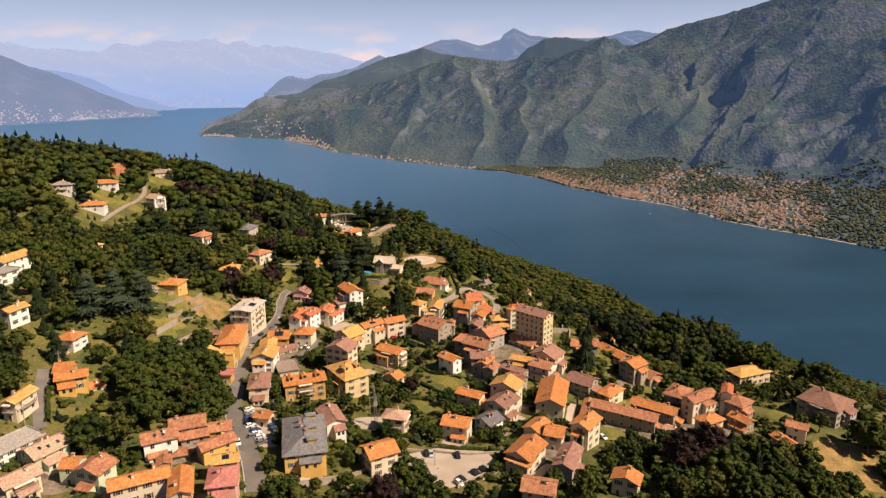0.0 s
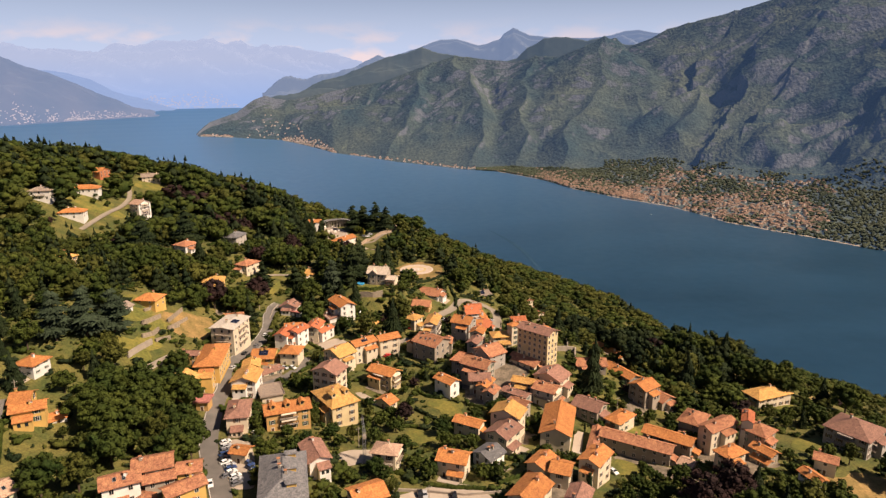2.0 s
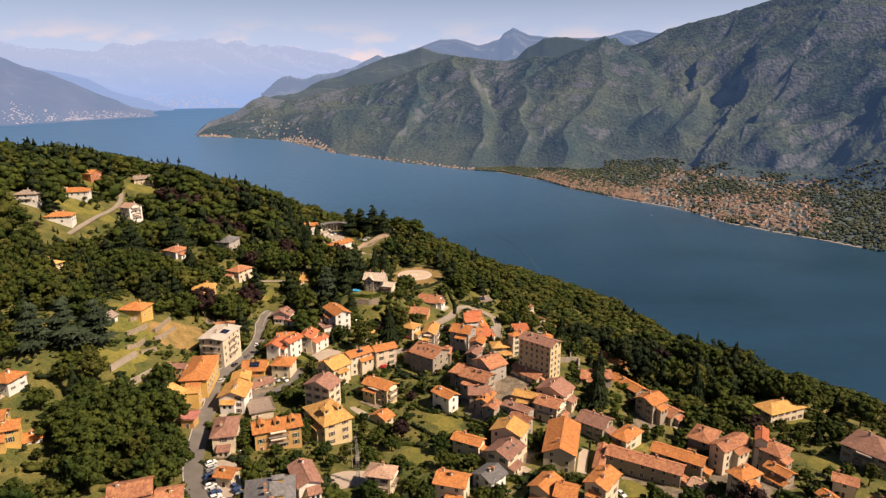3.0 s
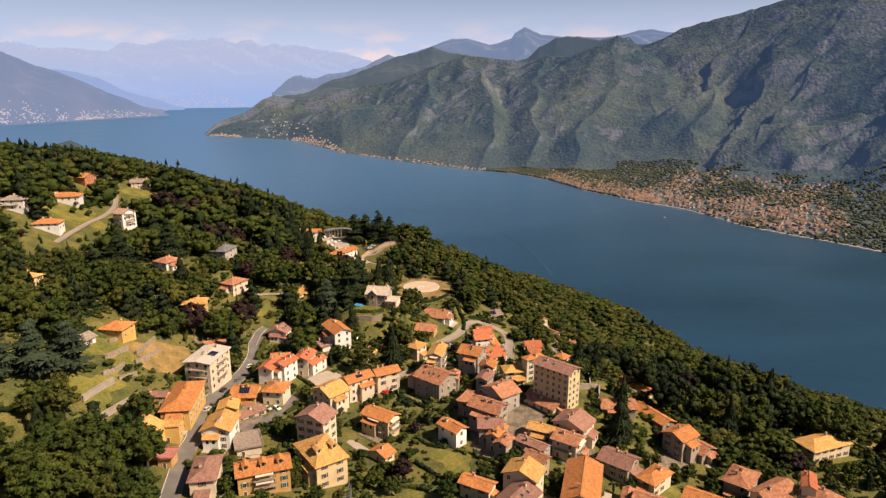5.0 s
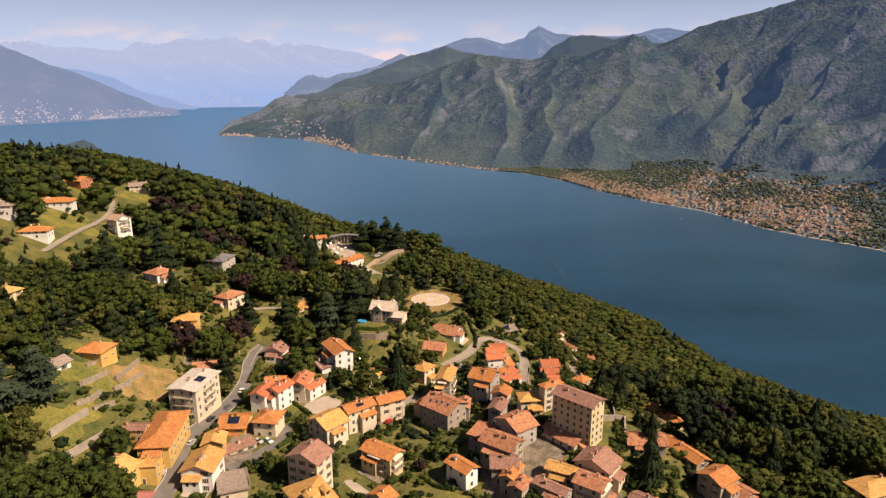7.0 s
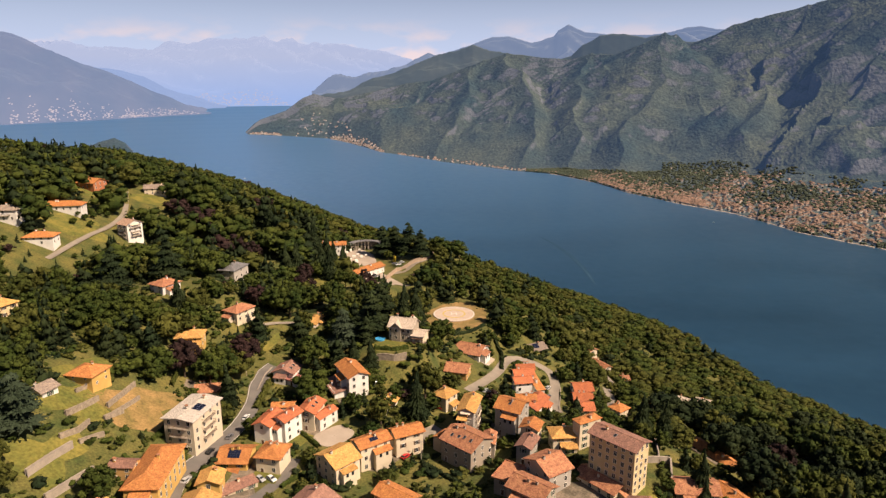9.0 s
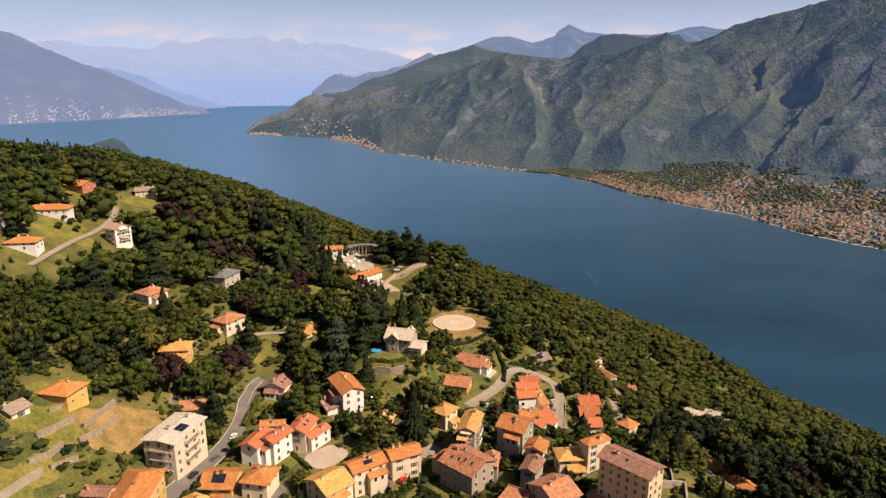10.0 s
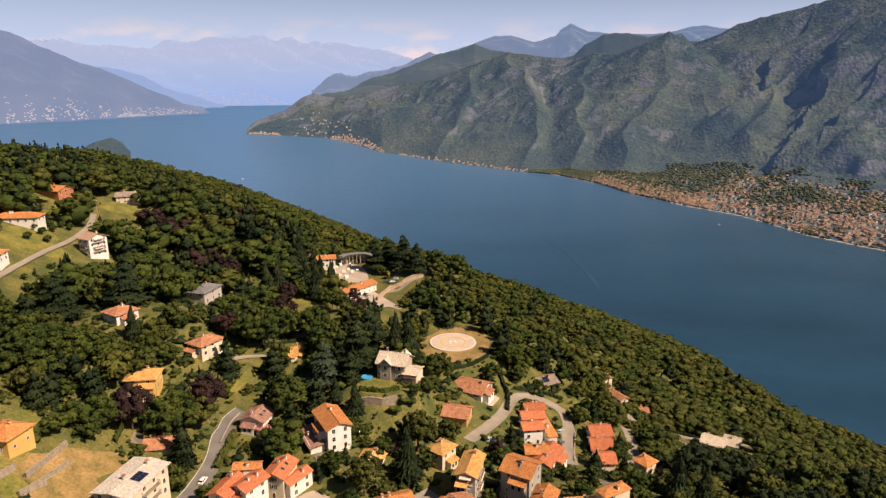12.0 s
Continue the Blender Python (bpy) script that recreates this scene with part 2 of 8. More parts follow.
def haze_glow(m, low, high, z0, z1):
    """Paints bright air under the clouds as an emission that pales towards the crests."""
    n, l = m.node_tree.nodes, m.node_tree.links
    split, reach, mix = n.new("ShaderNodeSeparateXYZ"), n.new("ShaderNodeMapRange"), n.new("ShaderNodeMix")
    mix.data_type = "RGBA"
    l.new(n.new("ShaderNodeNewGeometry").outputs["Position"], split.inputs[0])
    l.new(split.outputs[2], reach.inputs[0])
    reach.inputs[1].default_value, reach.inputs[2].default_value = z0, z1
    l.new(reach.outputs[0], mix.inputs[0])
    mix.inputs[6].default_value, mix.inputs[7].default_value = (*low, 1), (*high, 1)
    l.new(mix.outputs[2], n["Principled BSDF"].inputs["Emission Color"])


haze_glow(MATS["far_range"], (0.180, 0.275, 0.455), (0.255, 0.308, 0.412), 360, 620)
material("cliff_stone", (0.44, 0.33, 0.24), (0.28, 0.21, 0.15), scale=0.5, fine=2.5, amount=0.8, rough=0.95, bump=0.1)
material("lane", (0.27, 0.230, 0.185), (0.21, 0.18, 0.145), scale=0.2, fine=2, amount=0.4, rough=0.9)
material("cobbles", (0.24, 0.19, 0.14), (0.10, 0.085, 0.06), scale=0.3, fine=1.5, amount=1.4, rough=0.95, detail=6)

# ---- the lie of the land ----
LAKE = -12.0
HILLS = ((215, 385, 42, -13.0), (110, 462, 22, -16.0), (-75, 580, 35, -27.06), (-105, 645, 40, -34.57), (-235, 500, 40, 10.05), (-20, 430, 45, 5.87), (-60, 560, 60, 26.27), (40, 430, 45, -3.2), (-90, 330, 50, -4.52), (-150, 300, 60, 4.81), (30, 320, 60, -1.33), (60, 200, 70, -3.64), (-60, 200, 70, -10.01), (150, 270, 60, -5.91), (-230, 540, 80, -10.3), (-150, 480, 60, -28.1), (130, 480, 60, -50.73), (-120, 640, 60, 29.43), (-300, 660, 80, 22.46), (-350, 480, 90, 31.87), (-160, 210, 60, 2.7))
# gentle knolls 45 m apart under the village, row by row
KNOLLS = ((-5.3, 2.7, 5.7, -2.2, 2.2, 4.5, -4.9, -11.4),
          (3.9, -5.3, 2.3, 2.0, 0.0, -0.8, 5.2, 0.9),
          (1.7, -3.0, 0.7, -4.7, 0.9, -7.6, 1.0, 5.4),
          (9.2, -7.5, 0.4, -2.8, -1.0, 7.3, -6.7, 0.4),
          (4.3, -5.3, 1.8, -6.8, 5.2, 5.6, -4.7, 15.1),
          (6.9, -2.9, -2.1, -0.3, -10.2, -3.2, 0.8, 1.3),
          (28.3, 3.7, 5.8, -0.2, -1.0, 5.1, 29.4, 6.7),
          (6.8, -6.8, 7.1, -13.8, 17.9, -10.0, 15.5, 5.6))
CENTRE = Vector((0, 78, 525))


def soft(a, w):
    return w * np.logaddexp(0, np.asarray(a, float) / w)


TERRACES = ((-18, 475, 24, 390.0), (-70, 546, 30, 391.0), (-42, 413, 15, 399.6), (-40, 582, 20, 396.0), (-88, 592, 22, 390.5))      # level ground: helipad, restaurant, villa, cliff path, memorial


def ground_z(x, y):
    """Height of the hillside: a sloping shelf that breaks away towards the lake, with knolls and hollows."""
    x, y = np.asarray(x, float), np.asarray(y, float)
    u, v = 0.73 * x + 0.68 * y, -0.68 * x + 0.73 * y
    z = (407.85 + -0.0847 * x + -0.0382 * y + -0.1649 * soft(u - 300, 25) + -0.0516 * soft(u - 390, 25)
         + 0.0907 * soft(-x - 110, 20) + -0.0217 * soft(-x - 250, 40) + -0.0485 * soft(v - 480, 40) + -0.2464 * soft(u - 560, 60))
    z = z - 0.55 * soft(v - 1200, 50) - 0.1 * soft(u - 400, 25) * np.clip((x - 160) / 60, 0, 1)
    for cx, cy, size, rise in HILLS:
        z = z + rise * np.exp(-((x - cx) ** 2 + (y - cy) ** 2) / (2 * size * size))
    for j, row in enumerate(KNOLLS):
        across = np.exp(-((y - 180 - 45 * j) ** 2) / (2 * 34 ** 2))
        for i, rise in enumerate(row):
            z = z + rise * across * np.exp(-((x + 150 - 45 * i) ** 2) / (2 * 34 ** 2))
    for cx, cy, size, level in TERRACES:
        w = np.clip(1.6 - np.hypot(x - cx, y - cy) / size, 0, 0.6) / 0.6
        w = w * w * (3 - 2 * w)
        z = z + (level - z) * w
    return z


def land(x, y):
    return float(ground_z(x, y))


def far(p):
    """Draws in what lies beyond 2.2 km towards the eye along the line of sight, so that all of it stays within 5 km."""
    d = np.asarray(p, float) - np.array(CENTRE)
    r = np.linalg.norm(d, axis=-1, keepdims=True)
    near = 2200 + 2500 * (1 - np.exp(-(np.maximum(r, 2200) - 2200) / 2500))
    return np.array(CENTRE) + d * np.where(r > 2200, near / r, 1.0)


def sheet(name, points, mat, close=False, smooth=True):
    """A mesh over a grid of points (rows, columns, 3)."""
    rows, cols = points.shape[:2]
    i = np.arange(rows * cols).reshape(rows, cols)
    if close:
        i = np.concatenate([i, i[:, :1]], 1)
    quads = np.stack([i[:-1, :-1], i[:-1, 1:], i[1:, 1:], i[1:, :-1]], -1).reshape(-1, 4)
    return from_arrays(name, points.reshape(-1, 3), quads, mat, smooth)


def from_arrays(name, verts, faces, mat, smooth=False):
    """A mesh from arrays of corners and equal-sided faces."""
    me = bpy.data.meshes.new(name)
    faces = np.asarray(faces, np.int32)
    k = faces.shape[1]
    me.vertices.add(len(verts))
    me.vertices.foreach_set("co", np.ascontiguousarray(verts, np.float32).ravel())
    me.loops.add(faces.size)
    me.loops.foreach_set("vertex_index", faces.ravel())
    me.polygons.add(len(faces))
    me.polygons.foreach_set("loop_start", np.arange(0, faces.size, k, dtype=np.int32))
    me.polygons.foreach_set("use_smooth", np.full(len(faces), smooth))
    me.materials.append(MATS[mat] if isinstance(mat, str) else mat)
    me.update(calc_edges=True)
    me.validate()
    return me


def thing(name, mesh=None, label="", category="", group="", kind="", at=None):
    ob = new(name, mesh)
    if at is not None:
        ob.matrix_world = at
    return tagged(ob, label, category, group, kind)


def part(name, mesh, parent, label="", at=None, category=""):
    """One mesh (a bmesh or mesh data) as a part under a thing or under a part."""
    if isinstance(mesh, bmesh.types.BMesh):
        me = bpy.data.meshes.new(name)
        mesh.to_mesh(me)
        mesh.free()
        mesh = me
    ob = new(name, mesh)
    ob.parent = parent
    if at is not None:
        ob.matrix_local = at
    return tagged(ob, label)


def fractal(x, y, scale, octaves=5, ridged=False, seed=0):
    """Cheap value noise on arrays, with or without sharp crests."""
    total, gain, norm = 0, 1.0, 0
    for o in range(octaves):
        f = 2.0 ** o / scale
        px, py = x * f + 17.3 * o + seed, y * f - 9.1 * o + seed * 1.7
        ix, iy = np.floor(px), np.floor(py)
        fx, fy = px - ix, py - iy
        fx, fy = fx * fx * (3 - 2 * fx), fy * fy * (3 - 2 * fy)

        def rnd(a, b):
            s = np.sin(a * 127.1 + b * 311.7 + seed * 3.3) * 43758.5453
            return s - np.floor(s)
        v = (rnd(ix, iy) * (1 - fx) + rnd(ix + 1, iy) * fx) * (1 - fy) + (rnd(ix, iy + 1) * (1 - fx) + rnd(ix + 1, iy + 1) * fx) * fy
        v = 1 - np.abs(2 * v - 1) if ridged else v
        total, norm, gain = total + gain * v, norm + gain, gain * 0.5
    return total / norm


# hillside: finer where the village stands
def axis(fine_from, fine_to, step, end_from, end_to):
    out = list(np.arange(fine_from, fine_to, step))
    a, s = fine_to, step
    while a < end_to:
        out.append(a)
        s *= 1.25
        a += s
    out.append(end_to)
    a, s = fine_from, step
    while a > end_from:
        s *= 1.25
        a -= s
        out.insert(0, max(a, end_from))
    return np.array(out)


gx, gy = np.meshgrid(axis(-340, 260, 5, -2400, 1900), axis(60, 720, 5, -1500, 3600))
gz = ground_z(gx, gy) + 1.2 * (fractal(gx, gy, 60, 4) - 0.5)
hill = thing("ground", sheet("ground", np.stack([gx, gy, np.maximum(gz, LAKE - 40)], -1), "ground"), kind="structure",
             label="steep green hillside of dry grass and gardens above the lake", category="ground")

# lake: one sheet that runs out to the horizon on all sides
ang = np.radians(np.arange(0, 360, 1.5))
rad = np.concatenate([[5], np.geomspace(300, 60000, 70)])
lx, ly = CENTRE.x + rad[:, None] * np.sin(ang), CENTRE.y + rad[:, None] * np.cos(ang)
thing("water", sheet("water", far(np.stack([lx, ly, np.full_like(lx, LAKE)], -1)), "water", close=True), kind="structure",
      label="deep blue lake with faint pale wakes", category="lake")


def range_of_hills(name, az, elev, shore, crest, mat, label, rough=120.0, scale=700.0, plain=0.0, seed=1.0, steps=(420, 90), back=1500, detail=6, kind="structure"):
    """Mountains that rise from a shore to a crest line. az, elev: the crest's bearing and height in degrees as seen from the path's middle."""
    a = np.linspace(az[0], az[-1], steps[0])
    e, ds, dr = np.interp(a, az, elev), np.interp(a, *shore), np.interp(a, *crest)
    s = np.linspace(0, 1.25, steps[1])[:, None]
    r = np.where(s <= 1, ds + (dr - ds) * s, dr + (s - 1) * 4 * back)
    x, y = CENTRE.x + r * np.sin(np.radians(a)), CENTRE.y + r * np.cos(np.radians(a))
    top = CENTRE.z + dr * np.tan(np.radians(e))
    plain = np.interp(a, *plain) if isinstance(plain, tuple) else plain
    rise = np.where(s < plain, s * 0.25, plain * 0.25 + (1 - plain * 0.25) * np.clip((s - plain) / (1 - plain), 0, 1) ** 0.92)
    z = LAKE + (top - LAKE) * np.where(s <= 1, rise, 1 - (s - 1) * 2.5)
    hump = np.clip(s - plain * 0.8, 0, 1) * np.clip(0.92 - s, 0, 1) * 4.6 * np.clip((dr - ds) / 2300, 0.15, 1)
    along, down = np.radians(a) * dr.mean() + 0.25 * scale * fractal(x, y, scale, 3, False, seed), s * (dr - ds)
    spurs = fractal(along + 0.8 * down, down * 0.75 + 0 * along, scale, detail, True, seed)
    z = z + rough * hump * ((spurs - 0.5) * 1.7 + (fractal(x, y, scale * 1.7, 4, True, seed + 5) - 0.5) * 1.5)
    z = z + rough * 0.09 * np.minimum(1, s * 4) * (fractal(along, down * 0.6, scale / 6, 4, True, seed + 2) - 0.5)
    ob = thing(name, sheet(name, far(np.stack([x, y, np.maximum(z, LAKE - 5)], -1)), mat), kind=kind, label=label, category="mountain")
    return ob, (x, y, z)


# ridges of the near massif: bearing and height in degrees as seen from the path's middle, and distance in metres
SHORE = ([-20.6, -20.2, -17, -13.8, -9.4, -4.05, 1.8, 5.3, 8.0, 9.0, 11.4, 15.8, 19.7, 24.3, 27.8, 30.5, 40, 75],
         [6400, 6250, 6000, 5720, 4677, 4135, 3787, 3686, 3493, 3414, 3178, 2958, 2837, 2595, 2513, 2473, 2300, 1900])
PLAIN = ([-20, 3, 8, 11.5, 15, 20, 24, 30, 40], [0, 40, 230, 430, 660, 740, 720, 780, 800])      # breadth of the flat land behind the shore
CREST = ((-20.5, -4.75, 6420), (-19.26, -3.74, 6700), (-17.19, -3.08, 6800), (-15.77, -2.07, 6850), (-14.84, -1.74, 6900), (-13.93, -1.97, 6900), (-12.78, -2.09, 6850),
         (-10.9, -1.75, 6700), (-7.36, -0.95, 6500), (-5.0, -0.61, 6300), (-2.18, 0.42, 6100), (-0.79, 0.98, 5950), (1.06, 1.54, 5900), (3.8, 1.15, 5800), (6.27, 1.01, 5700),
         (7.84, 1.46, 5600), (9.65, 1.34, 5450), (11.37, 2.09, 5300), (13.35, 2.97, 5200), (14.32, 2.81, 5300))
CREST_EAST = ((15.4, 2.2, 5900), (17.03, 2.76, 5800), (18.17, 3.47, 5700), (19.7, 3.87, 5650), (21.2, 4.19, 5600), (23.01, 4.67, 5600), (24.41, 5.03, 5550), (27.9, 6.2, 5500), (32, 7.2, 5400),
              (40, 7.6, 5200), (55, 7, 4800), (75, 6, 4500))
SPURS = (
    ((-5.24, -0.72, 6300), (-6.91, -2.8, 5700), (-8.37, -4.9, 5100), (-9.1, -6.5, 4660)),
    ((-12.8, -2.1, 6850), (-13.6, -3.4, 6300), (-14.4, -4.8, 5900)),
    ((-0.79, 0.98, 5950), (-2.64, -1.64, 5200), (-4.05, -3.97, 4700), (-5.02, -6.6, 4300)),
    ((1.06, 1.54, 5900), (2.06, -0.94, 5000), (3.06, -3.0, 4500), (3.39, -5.56, 4050), (2.26, -7.7, 3800)),
    ((7.84, 1.46, 5600), (7.06, -1.02, 4900), (6.46, -2.87, 4450), (7.51, -4.96, 4000), (6.44, -7.1, 3760)),
    ((13.35, 2.97, 5200), (13.05, 0.12, 4700), (11.98, -3.25, 4150), (10.99, -5.11, 3850), (10.66, -6.9, 3620)),
    ((13.35, 2.97, 5200), (14.46, 1.2, 4950), (16.31, -2.72, 4350), (17.83, -5.35, 3900)),
    ((27.86, 5.41, 5450), (26.75, 3.22, 5200), (25.41, 1.51, 4950), (23.95, 0.12, 4750), (21.42, -0.92, 4500), (19.51, -1.58, 4350), (18.35, -2.25, 4250)),
    ((23.01, 4.67, 5600), (22.88, 2.75, 5300), (21.95, 1.15, 5100), (21.1, 0.12, 4950)),
    ((19.7, 3.87, 5650), (18.9, 2.0, 5350), (17.9, 0.4, 5050), (17.3, -0.9, 4800)),
    ((32.0, 5.2, 5200), (28.41, 1.66, 5000), (27.21, -0.08, 4600), (26.05, -1.89, 4200), (24.48, -4.0, 3800), (23.96, -5.94, 3520)),
    ((21.42, -0.92, 4500), (21.0, -2.6, 4150), (20.3, -4.9, 3850)),
    ((36, 5, 4900), (32.5, 1.98, 4700), (30.34, -1.8, 4200), (29.67, -5.18, 3700)),
)


def mountain_mass():
    """A massif that falls from its crests and spurs in gullied flanks to a narrow shore plain."""
    a = np.concatenate([np.linspace(-20.6, 34, 780), np.linspace(34.5, 75, 46)])
    s = np.concatenate([np.linspace(0, 0.3, 60, endpoint=False), np.linspace(0.3, 1.0, 130, endpoint=False), np.linspace(1.0, 1.3, 14)])[:, None]
    crests = np.array(CREST + CREST_EAST)
    ds, dc = np.interp(a, *SHORE), np.interp(a, crests[:, 0], crests[:, 2])
    r = ds + (dc - ds) * s
    x, y = CENTRE.x + r * np.sin(np.radians(a)), CENTRE.y + r * np.cos(np.radians(a))
    wide, q = np.interp(a, *PLAIN), r - ds
    top = CENTRE.z + dc * np.tan(np.radians(np.interp(a, crests[:, 0], crests[:, 1])))
    z = LAKE + 0.09 * np.minimum(q, wide) + 0.26 * np.maximum(0, q - wide)
    z = np.minimum(z, LAKE + (top - LAKE) * 0.62 - 0.5 * np.maximum(0, r - dc + 150)) + 12 * np.clip(q / 300, 0, 1) * (fractal(x, y, 260, 4, True, 3) - 0.5)
    floor = z.copy()
    bend = np.clip(q / 500, 0, 1) * np.clip((dc - r) / 500, 0.0, 1)
    wx, wy = x + bend * 330 * (fractal(x, y, 620, 4, False, 4) - 0.5), y + bend * 330 * (fractal(x, y, 620, 4, False, 11) - 0.5)
    near, lilt = np.full_like(x, 1e9), fractal(x, y, 500, 4, False, 61)
    for k, ridge in enumerate((CREST, CREST_EAST) + SPURS):
        p = np.array(ridge, float)
        px, py = CENTRE.x + p[:, 2] * np.sin(np.radians(p[:, 0])), CENTRE.y + p[:, 2] * np.cos(np.radians(p[:, 0]))
        pz = CENTRE.z + p[:, 2] * np.tan(np.radians(p[:, 1]))
        d, h, along, run = np.full_like(x, 1e9), np.zeros_like(x), np.zeros_like(x), 0.0
        for i in range(len(p) - 1):
            ex, ey = px[i + 1] - px[i], py[i + 1] - py[i]
            length = math.hypot(ex, ey)
            t = np.clip(((wx - px[i]) * ex + (wy - py[i]) * ey) / length ** 2, 0, 1)
            dd = np.hypot(wx - px[i] - t * ex, wy - py[i] - t * ey)
            closer = dd < d
            d, h, along = np.where(closer, dd, d), np.where(closer, pz[i] + t * (pz[i + 1] - pz[i]), h), np.where(closer, run + t * length, along)
            run += length
        gully = fractal(along + 0.5 * d + 160 * lilt, 0.5 * d + 400 * k, 430, 5, True, 7 + k)
        flank = h - d * (0.48 + 0.20 * (1 - gully)) - 16 * np.clip(d / 120, 0, 1) * gully
        gap = np.clip((flank - z) / 60 * 0.5 + 0.5, 0, 1)
        z = z + (flank - z) * gap + 30 * gap * (1 - gap) * 0.5
        near = np.minimum(near, d)
    steep = np.clip((z - LAKE) / 150, 0, 1) * np.clip(near / 160, 0.12, 1)
    z = z + steep * (62 * (fractal(wx, wy, 300, 5, True, 21) - 0.55) + 30 * (fractal(wx, wy, 95, 4, True, 22) - 0.55))
    z = floor + (z - floor) * np.clip((q - wide * 0.85) / (120 + 0.35 * wide), 0, 1) ** 0.8
    # broken rock bands part of the way up
    band = np.clip((fractal(x, y, 520, 3, False, 31) - 0.50) * 9, 0, 1) * steep
    step = 95.0
    level = (z + 40 * fractal(x, y, 300, 3, False, 33)) / step
    part_up = level - np.floor(level)
    z = z + band * step * 0.16 * (np.clip((part_up - 0.36) / 0.28, 0, 1) - part_up)
    z = np.where(q < 4, LAKE - 3, z)
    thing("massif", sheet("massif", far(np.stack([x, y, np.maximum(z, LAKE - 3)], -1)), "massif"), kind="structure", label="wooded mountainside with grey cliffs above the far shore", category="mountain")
    return x, y, z


FIELD = mountain_mass()
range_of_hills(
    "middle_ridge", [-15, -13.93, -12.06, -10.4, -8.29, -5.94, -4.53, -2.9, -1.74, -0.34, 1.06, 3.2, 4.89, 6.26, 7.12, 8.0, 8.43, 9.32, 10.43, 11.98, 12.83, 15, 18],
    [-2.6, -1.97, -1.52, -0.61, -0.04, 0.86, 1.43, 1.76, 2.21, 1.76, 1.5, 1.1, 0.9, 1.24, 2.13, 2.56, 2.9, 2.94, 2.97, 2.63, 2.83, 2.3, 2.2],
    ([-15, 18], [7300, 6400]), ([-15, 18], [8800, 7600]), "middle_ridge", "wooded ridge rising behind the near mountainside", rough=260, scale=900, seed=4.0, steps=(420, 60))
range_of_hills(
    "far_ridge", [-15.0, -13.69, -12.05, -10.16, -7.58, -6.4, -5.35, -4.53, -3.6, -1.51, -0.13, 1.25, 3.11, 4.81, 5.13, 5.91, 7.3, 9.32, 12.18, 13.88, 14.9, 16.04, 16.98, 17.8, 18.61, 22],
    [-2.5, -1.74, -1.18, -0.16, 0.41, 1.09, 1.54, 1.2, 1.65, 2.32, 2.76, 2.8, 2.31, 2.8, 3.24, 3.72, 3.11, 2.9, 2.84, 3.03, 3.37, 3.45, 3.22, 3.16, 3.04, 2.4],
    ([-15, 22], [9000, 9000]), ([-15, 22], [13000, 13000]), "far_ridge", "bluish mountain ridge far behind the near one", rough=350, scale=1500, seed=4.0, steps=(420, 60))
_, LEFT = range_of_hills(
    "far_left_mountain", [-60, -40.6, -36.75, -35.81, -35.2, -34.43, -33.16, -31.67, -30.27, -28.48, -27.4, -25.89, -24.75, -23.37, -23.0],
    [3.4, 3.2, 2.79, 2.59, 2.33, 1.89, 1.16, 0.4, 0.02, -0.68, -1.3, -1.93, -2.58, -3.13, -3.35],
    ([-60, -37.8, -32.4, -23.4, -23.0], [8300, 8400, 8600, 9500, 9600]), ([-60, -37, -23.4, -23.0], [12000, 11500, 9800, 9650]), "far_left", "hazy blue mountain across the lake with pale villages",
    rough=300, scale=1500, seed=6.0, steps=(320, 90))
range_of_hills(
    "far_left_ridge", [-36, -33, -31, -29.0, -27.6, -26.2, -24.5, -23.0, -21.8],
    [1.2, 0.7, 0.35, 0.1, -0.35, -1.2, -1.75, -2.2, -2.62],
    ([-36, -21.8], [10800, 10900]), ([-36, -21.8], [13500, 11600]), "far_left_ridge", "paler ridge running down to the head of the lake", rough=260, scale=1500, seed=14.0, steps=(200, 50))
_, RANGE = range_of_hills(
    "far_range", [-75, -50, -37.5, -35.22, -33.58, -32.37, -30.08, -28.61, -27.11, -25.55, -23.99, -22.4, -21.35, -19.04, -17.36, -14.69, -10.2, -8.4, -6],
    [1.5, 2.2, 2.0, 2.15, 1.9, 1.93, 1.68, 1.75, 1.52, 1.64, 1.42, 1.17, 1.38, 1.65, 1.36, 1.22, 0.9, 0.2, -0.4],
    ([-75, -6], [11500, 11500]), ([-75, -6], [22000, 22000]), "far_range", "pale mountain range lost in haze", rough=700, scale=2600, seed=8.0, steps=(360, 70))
range_of_hills(
    "promontory", [-33.6, -33.1, -32.06, -31.26, -30.1, -29.39, -28.9],
    [-5.9, -5.75, -5.5, -5.15, -4.85, -5.25, -5.9],
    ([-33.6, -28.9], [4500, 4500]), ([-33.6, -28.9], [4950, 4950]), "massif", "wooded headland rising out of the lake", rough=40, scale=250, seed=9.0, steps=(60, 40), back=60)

# ---- the town on the far shore: too many and too small to tell apart ----
def far_height(a, r, field=None):
    """Height of the far mountainside at a bearing (degrees) and a distance, from its own grid."""
    x, y, z = field or FIELD
    bearing = np.degrees(np.arctan2(x[0] - CENTRE.x, y[0] - CENTRE.y))
    j = int(np.clip(np.searchsorted(bearing, a), 0, len(bearing) - 1))
    d = np.hypot(x[:, j] - CENTRE.x, y[:, j] - CENTRE.y)
    return float(np.interp(r, d, z[:, j])), float(d[0])


